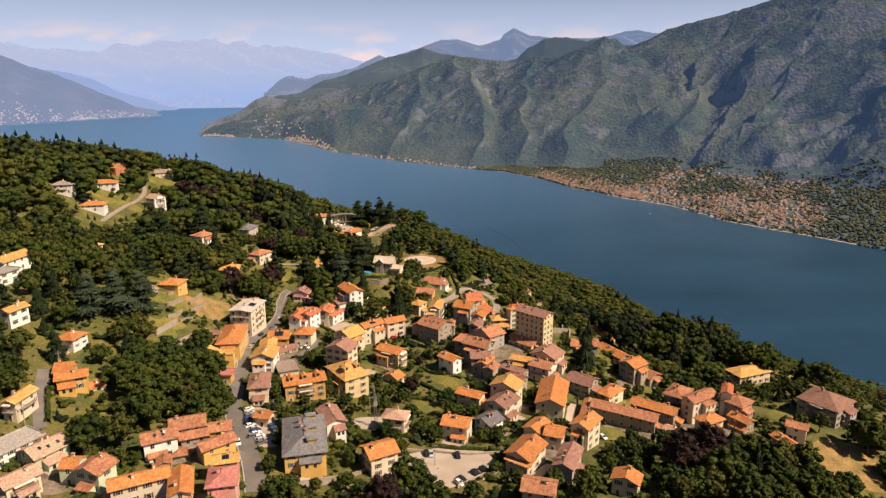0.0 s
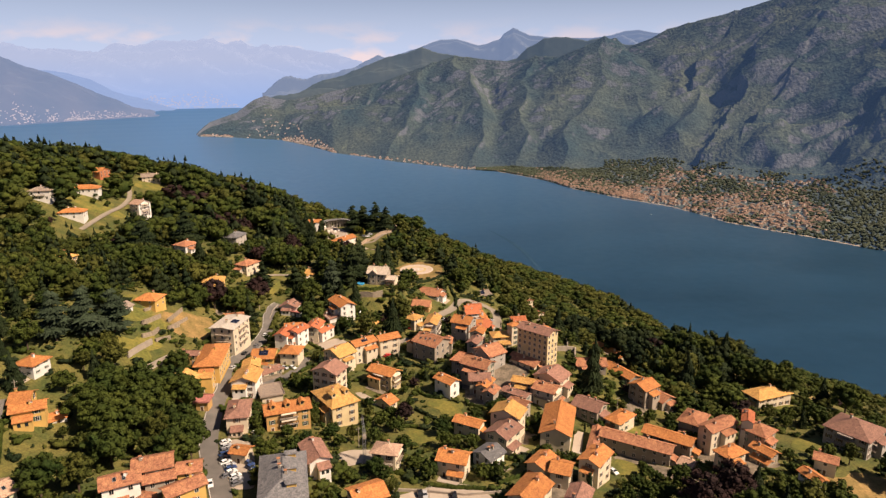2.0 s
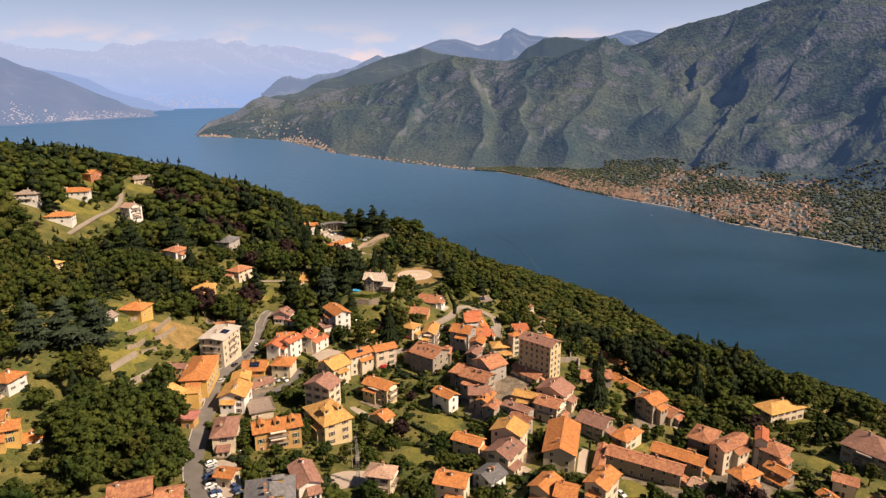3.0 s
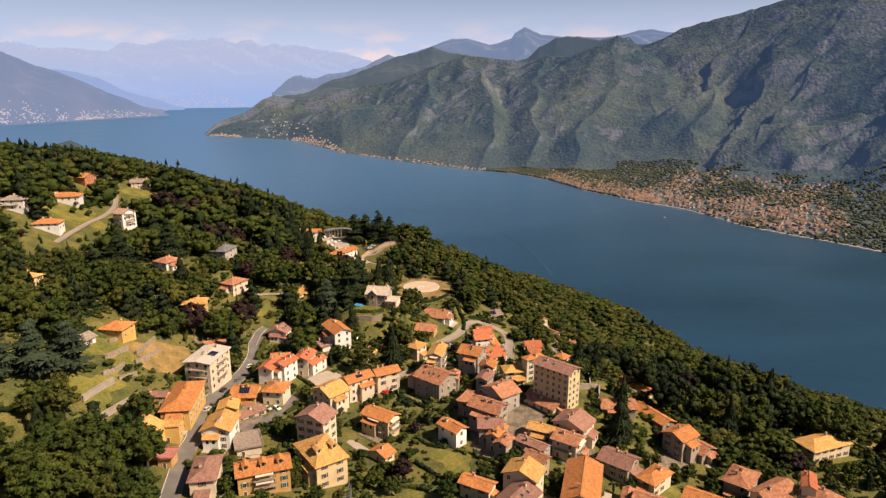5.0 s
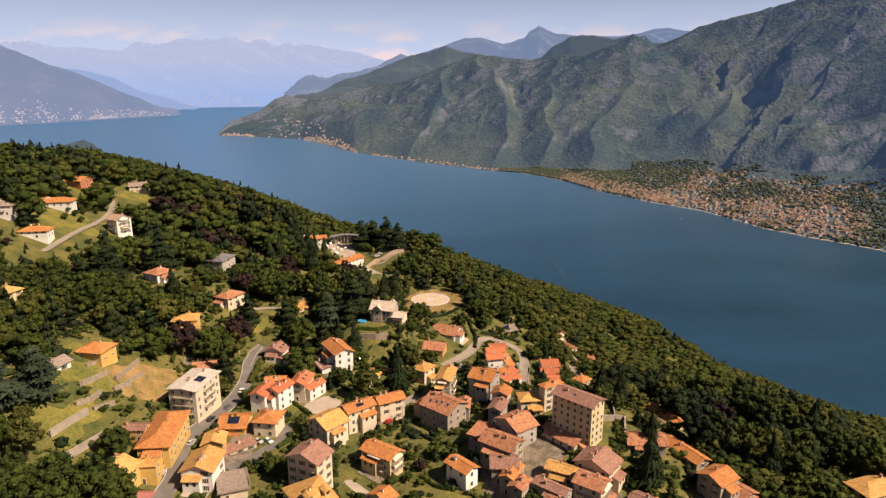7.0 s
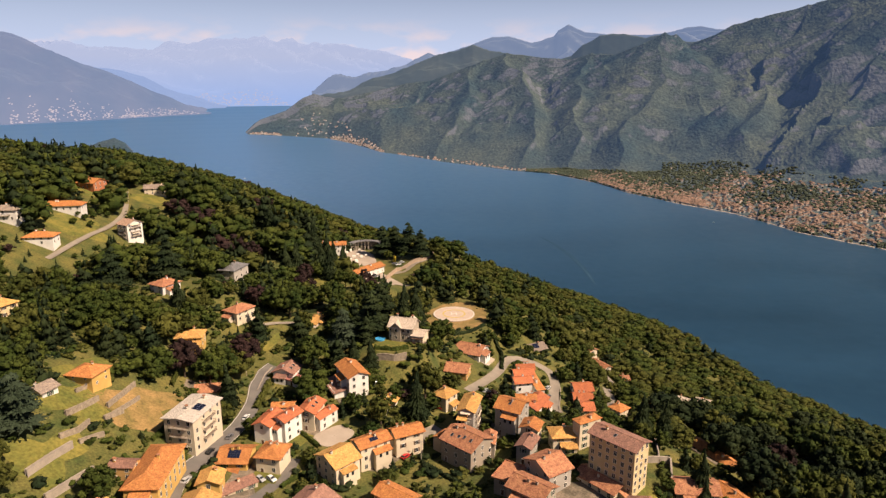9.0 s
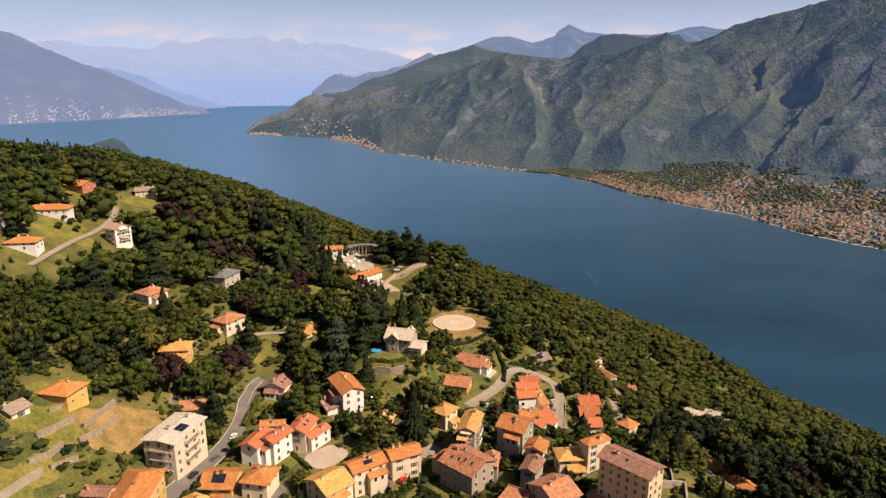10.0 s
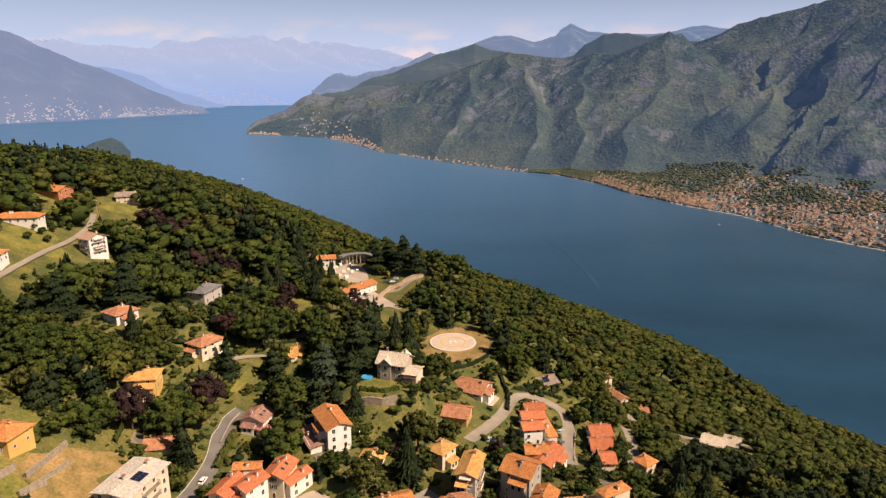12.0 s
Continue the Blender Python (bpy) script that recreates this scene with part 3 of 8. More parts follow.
def town(name, bearings, count, depth, seed, label, trees=False, sizes=(7, 16), field=None, mats=("far_wall", "far_tile"), patchy=0.0, fill=0.5):
    """Small gabled houses, or round trees, thrown over the shore land in loose quarters with gaps between them."""
    r = random.Random(seed)
    V, F, M, n = [], [], [], 0
    for _ in range(count):
        a = r.uniform(*bearings)
        mid, half = (bearings[0] + bearings[1]) / 2, (bearings[1] - bearings[0]) / 2
        out = (0.80 if a < 14 else 1.0) * float(np.interp(a, *PLAIN)) if depth is None else depth * (1 - abs((a - mid) / half) ** 3 * 0.8)
        z, shore = far_height(a, 0, field)
        reach = abs(r.gauss(0, fill)) if not trees else r.uniform(-0.01, 1.12)
        dist = shore + 14 + out * (reach if trees or reach < 1 else r.random())
        x, y = CENTRE.x + dist * math.sin(radians(a)), CENTRE.y + dist * math.cos(radians(a))
        if patchy:
            green = float(fractal(np.array(x), np.array(y), 240, 3, False, 41))
            if (green < 0.36 if trees else green > 0.43 + 0.10 * r.random()) and r.random() < 0.94:
                continue
        z, _ = far_height(a, dist, field)
        if trees:
            bv, bf = BLOBS[1]
            s = r.uniform(3.5, 8)
            v = bv * (1 + 0.2 * np.sin(bv[:, [1, 2, 0]] * 5 + n)) * [s, s, s * 0.8] + [x, y, z + s * 0.5]
            V.append(v)
            F.append(bf + n)
            n += len(bv)
            continue
        w, d, h = r.uniform(*sizes) / 2, r.uniform(sizes[0], sizes[1] * 0.75) / 2, r.uniform(3.5, 7.5)
        t = r.choice((0.2, 0.2 + 1.571)) + r.uniform(-0.35, 0.35)
        c, s = math.cos(t), math.sin(t)
        e = 0.8
        p = np.array([(-w, -d, -3), (w, -d, -3), (w, d, -3), (-w, d, -3), (-w, -d, h), (w, -d, h), (w, d, h), (-w, d, h),
                      (-w - e, -d - e, h), (w + e, -d - e, h), (w + e, d + e, h), (-w - e, d + e, h), (-w * 0.6, 0, h + d * 0.5), (w * 0.6, 0, h + d * 0.5)])
        V.append(np.stack([x + c * p[:, 0] - s * p[:, 1], y + s * p[:, 0] + c * p[:, 1], z + p[:, 2]], 1))
        for q, m in (((0, 1, 5), 0), ((0, 5, 4), 0), ((1, 2, 6), 0), ((1, 6, 5), 0), ((2, 3, 7), 0), ((2, 7, 6), 0), ((3, 0, 4), 0), ((3, 4, 7), 0),
                     ((8, 9, 13), 1), ((8, 13, 12), 1), ((10, 11, 12), 1), ((10, 12, 13), 1), ((9, 10, 13), 1), ((11, 8, 12), 1)):
            F.append(np.array([q]) + n)
            M.append(m)
        n += 14
    me = from_arrays(name, far(np.concatenate(V)), np.concatenate(F), "far_leaf" if trees else mats[0])
    if not trees:
        me.materials.append(MATS[mats[1]])
        if len(me.polygons) == len(M):
            me.polygons.foreach_set("material_index", M)
    return thing(name, me, label, "town" if not trees else "trees", kind="stuff")


material("far_wall", (0.46, 0.42, 0.38), (0.32, 0.29, 0.27), scale=0.02, per_island=0.7, amount=0.3)
material("far_tile", (0.24, 0.155, 0.115), (0.165, 0.115, 0.09), scale=0.02, per_island=0.6, amount=0.3)
material("far_leaf", (0.034, 0.050, 0.036), (0.058, 0.070, 0.042), scale=0.01, per_island=0.7, amount=0.4)
BLOBS = {}
for level in (1, 2):
    bm = bmesh.new()
    bmesh.ops.create_icosphere(bm, subdivisions=level, radius=1.0)
    BLOBS[level] = (np.array([p.co for p in bm.verts]), np.array([[q.index for q in p.verts] for p in bm.faces]))
    bm.free()
town("far_town", (8.2, 31.5), 2300, None, 5, "large town of pale houses with clay roofs along the far shore", sizes=(8, 17), patchy=0.5, fill=0.72)
town("far_town", (9.0, 17.5), 520, 230, 15, "old quarter of the far town crowded along the water", sizes=(9, 18), fill=0.6)
town("far_town_trees", (3.0, 40.0), 12000, None, 6, "garden trees between the houses of the far town", trees=True, patchy=0.5)
town("far_village", (-13.6, -9.2), 170, 190, 7, "small village on the far shore")
town("far_village", (-20.1, -17.6), 90, 60, 8, "village round the far headland")
town("far_village", (-16.6, -11.5), 60, 620, 18, "houses scattered over the saddle of the far headland", fill=0.9)
town("far_hamlets", (-8.0, 8.0), 110, 60, 9, "scattered houses along the far shore")
town("far_village", (-34.5, -29.5), 60, 420, 10, "pale village on the hazy far shore", sizes=(8, 16), field=LEFT, mats=("far_house", "far_house"))
town("far_village", (-29.5, -23.9), 150, 230, 11, "pale village on the hazy far shore", sizes=(8, 18), field=LEFT, mats=("far_house", "far_house"))
for k, (bearing, height) in enumerate(((-33.9, 900), (-32.5, 1300), (-31.9, 700), (-30.4, 950), (-28.9, 600), (-36.3, 1500), (-28.0, 420), (-35.2, 1800))):
    town("far_village", (bearing - 0.35, bearing + 0.35), 22, height, 40 + k, "pale hamlet high on the hazy mountainside", sizes=(9, 22), field=LEFT, mats=("far_house", "far_house"), fill=0.15)
town("far_village", (-24.8, -17.0), 260, 700, 12, "pale town at the head of the lake", sizes=(10, 26), field=RANGE, mats=("far_house", "far_house"))

# pale beach and quay stones along the far shore
bearing = np.linspace(5, 34, 200)
rim = np.interp(bearing, *SHORE) + 3 * np.sin(bearing * 9)
across = np.stack([rim - 1.5, rim + 2, rim + 5, rim + 7 + 4 * np.clip(np.sin(bearing * 1.7), 0, 1)], 1)
beach = np.stack([CENTRE.x + across * np.sin(np.radians(bearing))[:, None], CENTRE.y + across * np.cos(np.radians(bearing))[:, None], LAKE + np.array([-0.5, 1.2, 1.8, 1.0])[None, :] + 0 * across], -1)
thing("beach", sheet("beach", far(beach), "paving"), "narrow pale beach and quay along the far shore", "beach", kind="structure")

# ---- builders ----
def box(bm, x0, y0, z0, x1, y1, z1, mat=0):
    v = [bm.verts.new(p) for p in ((x0, y0, z0), (x1, y0, z0), (x1, y1, z0), (x0, y1, z0), (x0, y0, z1), (x1, y0, z1), (x1, y1, z1), (x0, y1, z1))]
    for q in ((3, 2, 1, 0), (4, 5, 6, 7), (0, 1, 5, 4), (1, 2, 6, 5), (2, 3, 7, 6), (3, 0, 4, 7)):
        bm.faces.new([v[k] for k in q]).material_index = mat
    return v


def mesh_of(name, bm, *mats):
    me = bpy.data.meshes.new(name)
    bm.to_mesh(me)
    bm.free()
    for m in mats:
        me.materials.append(MATS[m])
    return me


SHARED = {}


def shared(key, build):
    if key not in SHARED:
        SHARED[key] = build()
    return SHARED[key]


def window_mesh(w, h):
    """Surround with its sill and mullion, one piece; looks out along -y."""
    bm = bmesh.new()
    t = 0.09
    xs, zs = (-w / 2 - t, -w / 2, -0.03, 0.03, w / 2, w / 2 + t), (-t, 0, h, h + t)
    grid = [[[bm.verts.new((x, y, z)) for z in zs] for x in xs] for y in (-0.07, 0.02)]
    for i in range(5):
        for k in range(3):
            if k == 1 and i in (1, 3):
                continue
            f, g = grid[0], grid[1]
            bm.faces.new((f[i][k], f[i + 1][k], f[i + 1][k + 1], f[i][k + 1]))
            bm.faces.new((g[i][k], g[i][k + 1], g[i + 1][k + 1], g[i + 1][k]))
    edges = [e for e in bm.edges if len(e.link_faces) == 1 and abs(e.verts[0].co.y + 0.07) < 1e-6]
    for e in edges:
        v1, v2 = e.verts
        i1 = next((i, k) for i in range(6) for k in range(4) if grid[0][i][k] is v1)
        i2 = next((i, k) for i in range(6) for k in range(4) if grid[0][i][k] is v2)
        bm.faces.new((v1, v2, grid[1][i2[0]][i2[1]], grid[1][i1[0]][i1[1]]))
    bmesh.ops.recalc_face_normals(bm, faces=bm.faces)
    return mesh_of("window", bm, "trim_white")


def shutter_mesh(w, h, mat):
    """One louvred leaf: a board stepped into three raised fields."""
    bm = bmesh.new()
    v = box(bm, 0, -0.06, -0.03, w / 2, 0.02, h + 0.03)
    front = [f for f in bm.faces if abs(f.calc_center_median().y + 0.06) < 1e-4]
    bmesh.ops.inset_region(bm, faces=front, thickness=0.07, depth=-0.03)
    return mesh_of("shutter", bm, mat)


def pane_mesh(w, h):
    bm = bmesh.new()
    box(bm, -w / 2, -0.03, 0, w / 2, 0.02, h)
    return mesh_of("pane", bm, "glass")


def add_window(house_ob, at, w, h, shutter):
    key = (round(w, 1), round(h, 1), shutter)
    ob = part("window", shared(("window",) + key[:2], lambda: window_mesh(key[0], key[1])), house_ob, at=at)
    part("pane", shared(("pane",) + key[:2], lambda: pane_mesh(key[0], key[1])), ob)
    if shutter:
        leaf = shared(("shutter",) + key, lambda: shutter_mesh(key[0], key[1], shutter))
        part("shutter", leaf, ob, at=pose(key[0] / 2 + 0.1, 0, 0))
        part("shutter", leaf, ob, at=pose(-key[0] - 0.1, 0, 0))


def roof_mesh(w, d, kind, pitch, over, mat, thick=0.22):
    """Roof slab over a w x d plan, eaves at z = 0. kind: g ridge along x, G along y, h and H hips, s one slope, f flat with a parapet."""
    bm = bmesh.new()
    turn = kind in "GH" or (kind == "h" and d > w)
    a, b = (d, w) if turn else (w, d)
    X, Y = a / 2 + over, b / 2 + over
    rise = (b / 2) * pitch
    low = -over * pitch
    if kind in "gG":
        loops = [[(-X, -Y, low), (X, -Y, low), (X, 0, rise), (-X, 0, rise)], [(X, Y, low), (-X, Y, low), (-X, 0, rise), (X, 0, rise)]]
    elif kind in "hHv":
        r = max(0.02, X - Y * 0.95)
        loops = [[(-X, -Y, low), (X, -Y, low), (r, 0, rise), (-r, 0, rise)], [(X, Y, low), (-X, Y, low), (-r, 0, rise), (r, 0, rise)],
                 [(X, -Y, low), (X, Y, low), (r, 0, rise)], [(-X, Y, low), (-X, -Y, low), (-r, 0, rise)]]
    elif kind == "s":
        loops = [[(-X, -Y, low), (X, -Y, low), (X, Y, b * pitch * 0.6), (-X, Y, b * pitch * 0.6)]]
    else:
        loops = [[(-X, -Y, 0.05), (X, -Y, 0.05), (X, Y, 0.05), (-X, Y, 0.05)]]
    for lp in loops:
        if turn:
            lp = [(-y, x, z) for x, y, z in lp]
        top = [bm.verts.new(p) for p in lp]
        bot = [bm.verts.new((x, y, z - thick)) for x, y, z in lp]
        bm.faces.new(top)
        bm.faces.new(bot[::-1]).material_index = 1
        n = len(lp)
        for k in range(n):
            bm.faces.new((top[k], bot[k], bot[(k + 1) % n], top[(k + 1) % n])).material_index = 0
    # ridge tiles
    if kind in "gGhHv":
        r = X - 0.05 if kind in "gG" else max(0.1, X - Y * 0.95)
        pts = box(bm, -r, -0.16, rise - 0.04, r, 0.16, rise + 0.09)
        if turn:
            for v in pts:
                v.co = (-v.co.y, v.co.x, v.co.z)
    if kind == "f":
        for x0, y0, x1, y1 in ((-X, -Y, X, -Y + 0.25), (-X, Y - 0.25, X, Y), (-X, -Y + 0.25, -X + 0.25, Y - 0.25), (X - 0.25, -Y + 0.25, X, Y - 0.25)):
            box(bm, x0, y0, 0.05, x1, y1, 0.45)
    bmesh.ops.recalc_face_normals(bm, faces=bm.faces)
    return mesh_of("roof", bm, "tile_" + mat, "wood_dark"), rise, turn


def wall_mesh(w, d, h, kind, pitch, deep, mat):
    """Outer walls down into the slope, with gables where the roof has them."""
    bm = bmesh.new()
    x, y = w / 2, d / 2
    box(bm, -x, -y, -deep, x, y, h)
    if kind == "g":
        for s in (-1, 1):
            a = [bm.verts.new(p) for p in ((s * x, -y, h), (s * x, y, h), (s * x, 0, h + y * pitch - 0.12), (s * (x - 0.3), -y, h), (s * (x - 0.3), y, h), (s * (x - 0.3), 0, h + y * pitch - 0.12))]
            bm.faces.new(a[:3]), bm.faces.new(a[:2:-1]), bm.faces.new((a[0], a[3], a[5], a[2])), bm.faces.new((a[1], a[2], a[5], a[4]))
    if kind == "G":
        for s in (-1, 1):
            a = [bm.verts.new(p) for p in ((-x, s * y, h), (x, s * y, h), (0, s * y, h + x * pitch - 0.12), (-x, s * (y - 0.3), h), (x, s * (y - 0.3), h), (0, s * (y - 0.3), h + x * pitch - 0.12))]
            bm.faces.new(a[:3]), bm.faces.new(a[:2:-1]), bm.faces.new((a[0], a[3], a[5], a[2])), bm.faces.new((a[1], a[2], a[5], a[4]))
    bmesh.ops.recalc_face_normals(bm, faces=bm.faces)
    return mesh_of("wall", bm, "wall_" + mat)


def chimney_mesh(mat):
    bm = bmesh.new()
    box(bm, -0.38, -0.3, -1.2, 0.38, 0.3, 1.0)
    return mesh_of("chimney", bm, "wall_" + mat)


def cap_mesh():
    bm = bmesh.new()
    for x, y in ((-0.33, -0.25), (0.33, -0.25), (0.33, 0.25), (-0.33, 0.25)):
        box(bm, x - 0.06, y - 0.06, 1.0, x + 0.06, y + 0.06, 1.25)
    box(bm, -0.52, -0.44, 1.25, 0.52, 0.44, 1.37)
    return mesh_of("cap", bm, "tile_rust")


def balcony_mesh(w):
    bm = bmesh.new()
    box(bm, -w / 2, -1.25, -0.18, w / 2, 0.0, 0)
    for x in np.arange(-w / 2 + 0.05, w / 2, 0.32):
        box(bm, x - 0.02, -1.22, 0, x + 0.02, -1.18, 0.95, 1)
    box(bm, -w / 2, -1.24, 0.95, w / 2, -1.16, 1.02, 1)
    for s in (-1, 1):
        box(bm, s * w / 2 - 0.03, -1.16, 0.95, s * w / 2 + 0.03, 0, 1.02, 1)
        for y in (-0.85, -0.5, -0.15):
            box(bm, s * w / 2 - 0.02, y - 0.02, 0, s * w / 2 + 0.02, y + 0.02, 0.95, 1)
    return mesh_of("balcony", bm, "concrete", "wood_dark")


def door_mesh():
    bm = bmesh.new()
    box(bm, -0.5, -0.05, 0, 0.5, 0.02, 2.1)
    for x in (-0.24, 0.24):
        for z0, z1 in ((0.2, 0.9), (1.1, 1.95)):
            box(bm, x - 0.17, -0.08, z0, x + 0.17, -0.05, z1)
    for x0, x1, z0, z1 in ((-0.64, -0.5, 0, 2.24), (0.5, 0.64, 0, 2.24), (-0.5, 0.5, 2.1, 2.24)):
        box(bm, x0, -0.1, z0, x1, 0.02, z1, 1)
    return mesh_of("door", bm, "wood_dark", "trim_white")


def skylight_mesh():
    bm = bmesh.new()
    box(bm, -0.5, -0.7, 0.0, 0.5, 0.7, 0.09)
    box(bm, -0.4, -0.6, 0.09, 0.4, 0.6, 0.11, 1)
    return mesh_of("skylight", bm, "metal_grey", "glass")


def solar_mesh():
    """One module: a dark glass face inset in a metal frame."""
    bm = bmesh.new()
    box(bm, 0, 0, 0.0, 1.02, 1.64, 0.09, 1)
    top = [f for f in bm.faces if f.calc_center_median().z > 0.08]
    bmesh.ops.inset_region(bm, faces=top, thickness=0.04, depth=-0.01)
    for f in top:
        f.material_index = 0
    return mesh_of("solar_panel", bm, "solar", "metal_grey")


def dormer_mesh(mat):
    bm = bmesh.new()
    box(bm, -0.9, -1.2, -0.6, 0.9, 1.6, 1.2)
    box(bm, -0.45, -1.24, 0.1, 0.45, -1.2, 1.05, 1)
    return mesh_of("dormer", bm, "wall_" + mat, "glass")


def dormer_roof_mesh(mat):
    bm = bmesh.new()
    for s in (-1, 1):
        a = [bm.verts.new(p) for p in ((s * 1.3, -1.6, 1.0), (0, -1.6, 1.75), (0, 2.4, 1.75), (s * 1.3, 2.0, 1.0))]
        b = [bm.verts.new(v.co - Vector((0, 0, 0.15))) for v in a]
        bm.faces.new(a), bm.faces.new(b[::-1])
        for k in range(4):
            bm.faces.new((a[k], b[k], b[(k + 1) % 4], a[(k + 1) % 4]))
    bmesh.ops.recalc_face_normals(bm, faces=bm.faces)
    return mesh_of("dormer_roof", bm, "tile_" + mat)


def dish_mesh():
    """A small round dish on its bracket."""
    bm = bmesh.new()
    rings = [[bm.verts.new((r * math.cos(k * 0.7854), -d, r * math.sin(k * 0.7854))) for k in range(8)] for r, d in ((0.42, 0.16), (0.24, 0.05), (0.05, 0.0))]
    for lo, hi in zip(rings, rings[1:]):
        for k in range(8):
            bm.faces.new((lo[k], lo[(k + 1) % 8], hi[(k + 1) % 8], hi[k]))
    box(bm, -0.03, -0.02, -0.9, 0.03, 0.04, 0.05)
    return mesh_of("satellite_dish", bm, "trim_white")


def annex_mesh(length, depth, height, deep, wall):
    """Walls of a low wing built against a house, its outer side towards -y."""
    bm = bmesh.new()
    box(bm, -length / 2, -depth, -deep, length / 2, 0.1, height)
    x = length * 0.2
    for a in (-x, x):
        box(bm, a - 0.5, -depth - 0.02, height - 1.9, a + 0.5, -depth + 0.02, height - 0.5, 1)
    return mesh_of("annex", bm, "wall_" + wall, "glass")


def lean_roof_mesh(length, depth, tile):
    bm = bmesh.new()
    X = length / 2 + 0.35
    a = [bm.verts.new(q) for q in ((-X, -depth - 0.5, 0.1), (X, -depth - 0.5, 0.1), (X, 0.1, 0.1 + (depth + 0.5) * 0.34), (-X, 0.1, 0.1 + (depth + 0.5) * 0.34))]
    b = [bm.verts.new(v.co - Vector((0, 0, 0.2))) for v in a]
    bm.faces.new(a), bm.faces.new(b[::-1])
    for k in range(4):
        bm.faces.new((a[k], b[k], b[(k + 1) % 4], a[(k + 1) % 4]))
    bmesh.ops.recalc_face_normals(bm, faces=bm.faces)
    return mesh_of("annex_roof", bm, "tile_" + tile)


def awning_mesh(width):
    """A sloping cloth awning with a hanging front edge."""
    bm = bmesh.new()
    w = width / 2
    a = [bm.verts.new(q) for q in ((-w, 0, 0), (w, 0, 0), (w, -1.3, -0.55), (-w, -1.3, -0.55), (w, -1.32, -0.8), (-w, -1.32, -0.8))]
    b = [bm.verts.new(v.co + Vector((0, 0.02, -0.03))) for v in a]
    for q in ((0, 1, 2, 3), (3, 2, 4, 5)):
        bm.faces.new([a[k] for k in q]), bm.faces.new([b[k] for k in q[::-1]])
    return mesh_of("awning", bm, "awning")


def on_road(x, y, grow=1.5):
    return any(np.min((line[:, 0] - x) ** 2 + (line[:, 1] - y) ** 2) < (half + grow) ** 2 for line, half in ROADS)


def hedge(pts, height=1.5, width=1.2, mat="leaf_green", label="clipped dark green hedge", seed=1):
    """A hedge along a line: an uneven body under small leaf clumps."""
    r = np.random.RandomState(seed + int(abs(pts[0][0]) * 10))
    p = np.array(pts, float)
    seg = np.linalg.norm(np.diff(p, axis=0), axis=1)
    along = np.concatenate([[0], np.cumsum(seg)])
    s = np.arange(0, along[-1] + 0.8, 0.8)
    line = np.stack([np.interp(s, along, p[:, 0]), np.interp(s, along, p[:, 1])], 1)
    tan = np.gradient(line, axis=0)
    tan /= np.linalg.norm(tan, axis=1, keepdims=True) + 1e-9
    side = np.stack([tan[:, 1], -tan[:, 0]], 1)
    a = np.linspace(0, np.pi, 7)
    ring = np.stack([np.cos(a) * width / 2, np.sin(a) ** 0.5 * height], 1)
    z = terrain_z(line[:, 0], line[:, 1]) - 0.1
    jit = 1 + 0.18 * r.normal(size=(len(line), 7, 1))
    P = np.concatenate([line[:, None] + side[:, None] * ring[None, :, :1] * jit, (z[:, None] + ring[None, :, 1] * jit[..., 0])[..., None]], -1)
    V = [P.reshape(-1, 3)]
    i = np.arange(len(line) * 7).reshape(-1, 7)
    q = np.stack([i[:-1, :-1], i[:-1, 1:], i[1:, 1:], i[1:, :-1]], -1).reshape(-1, 4)
    F = [q[:, :3], q[:, [0, 2, 3]]]
    k = int(len(line) * 14)
    c = P.reshape(-1, 3)[r.randint(0, len(line) * 7, k)] + r.normal(0, 0.12, (k, 3))
    e1, e2 = r.normal(size=(k, 3)), r.normal(size=(k, 3))
    e1, e2 = e1 / np.linalg.norm(e1, axis=1, keepdims=True) * 0.22, e2 / np.linalg.norm(e2, axis=1, keepdims=True) * 0.22
    V.append(np.stack([c - e1, c + e2, c + e1], 1).reshape(-1, 3))
    F.append(len(V[0]) + np.arange(k * 3).reshape(-1, 3))
    ROADS.append((line, width / 2))
    return thing("hedge", from_arrays("hedge", np.concatenate(V), np.concatenate(F), mat), label, "hedge", "garden hedges")


def garden_wall(pts, height=1.6, thick=0.5, mat="stone_wall", label="low rough stone garden wall", name="garden_wall"):
    """A wall that follows the slope, with a coping."""
    p = np.array(pts, float)
    along = np.concatenate([[0], np.cumsum(np.linalg.norm(np.diff(p, axis=0), axis=1))])
    s = np.linspace(0, along[-1], max(2, int(along[-1] / 2) + 1))
    line = np.stack([np.interp(s, along, p[:, 0]), np.interp(s, along, p[:, 1])], 1)
    tan = np.gradient(line, axis=0)
    tan /= np.linalg.norm(tan, axis=1, keepdims=True) + 1e-9
    side = np.stack([tan[:, 1], -tan[:, 0]], 1) * thick / 2
    z = terrain_z(line[:, 0], line[:, 1])
    prof = ((1, -2.0), (1, height - 0.15), (1.25, height - 0.15), (1.25, height), (-1.25, height), (-1.25, height - 0.15), (-1, height - 0.15), (-1, -2.0))
    P = np.stack([np.concatenate([line + side * o, (z + h)[:, None]], 1) for o, h in prof], 1)
    ROADS.append((line, thick))
    return thing(name, sheet(name, P, mat, smooth=False), label, "wall", "garden walls")


PLOTS = []      # (x, y, half-diagonal, w, d, rotation) of every building
PITCH = {"g": 0.42, "G": 0.42, "h": 0.40, "H": 0.40, "s": 0.25, "f": 0.0, "v": 0.55}


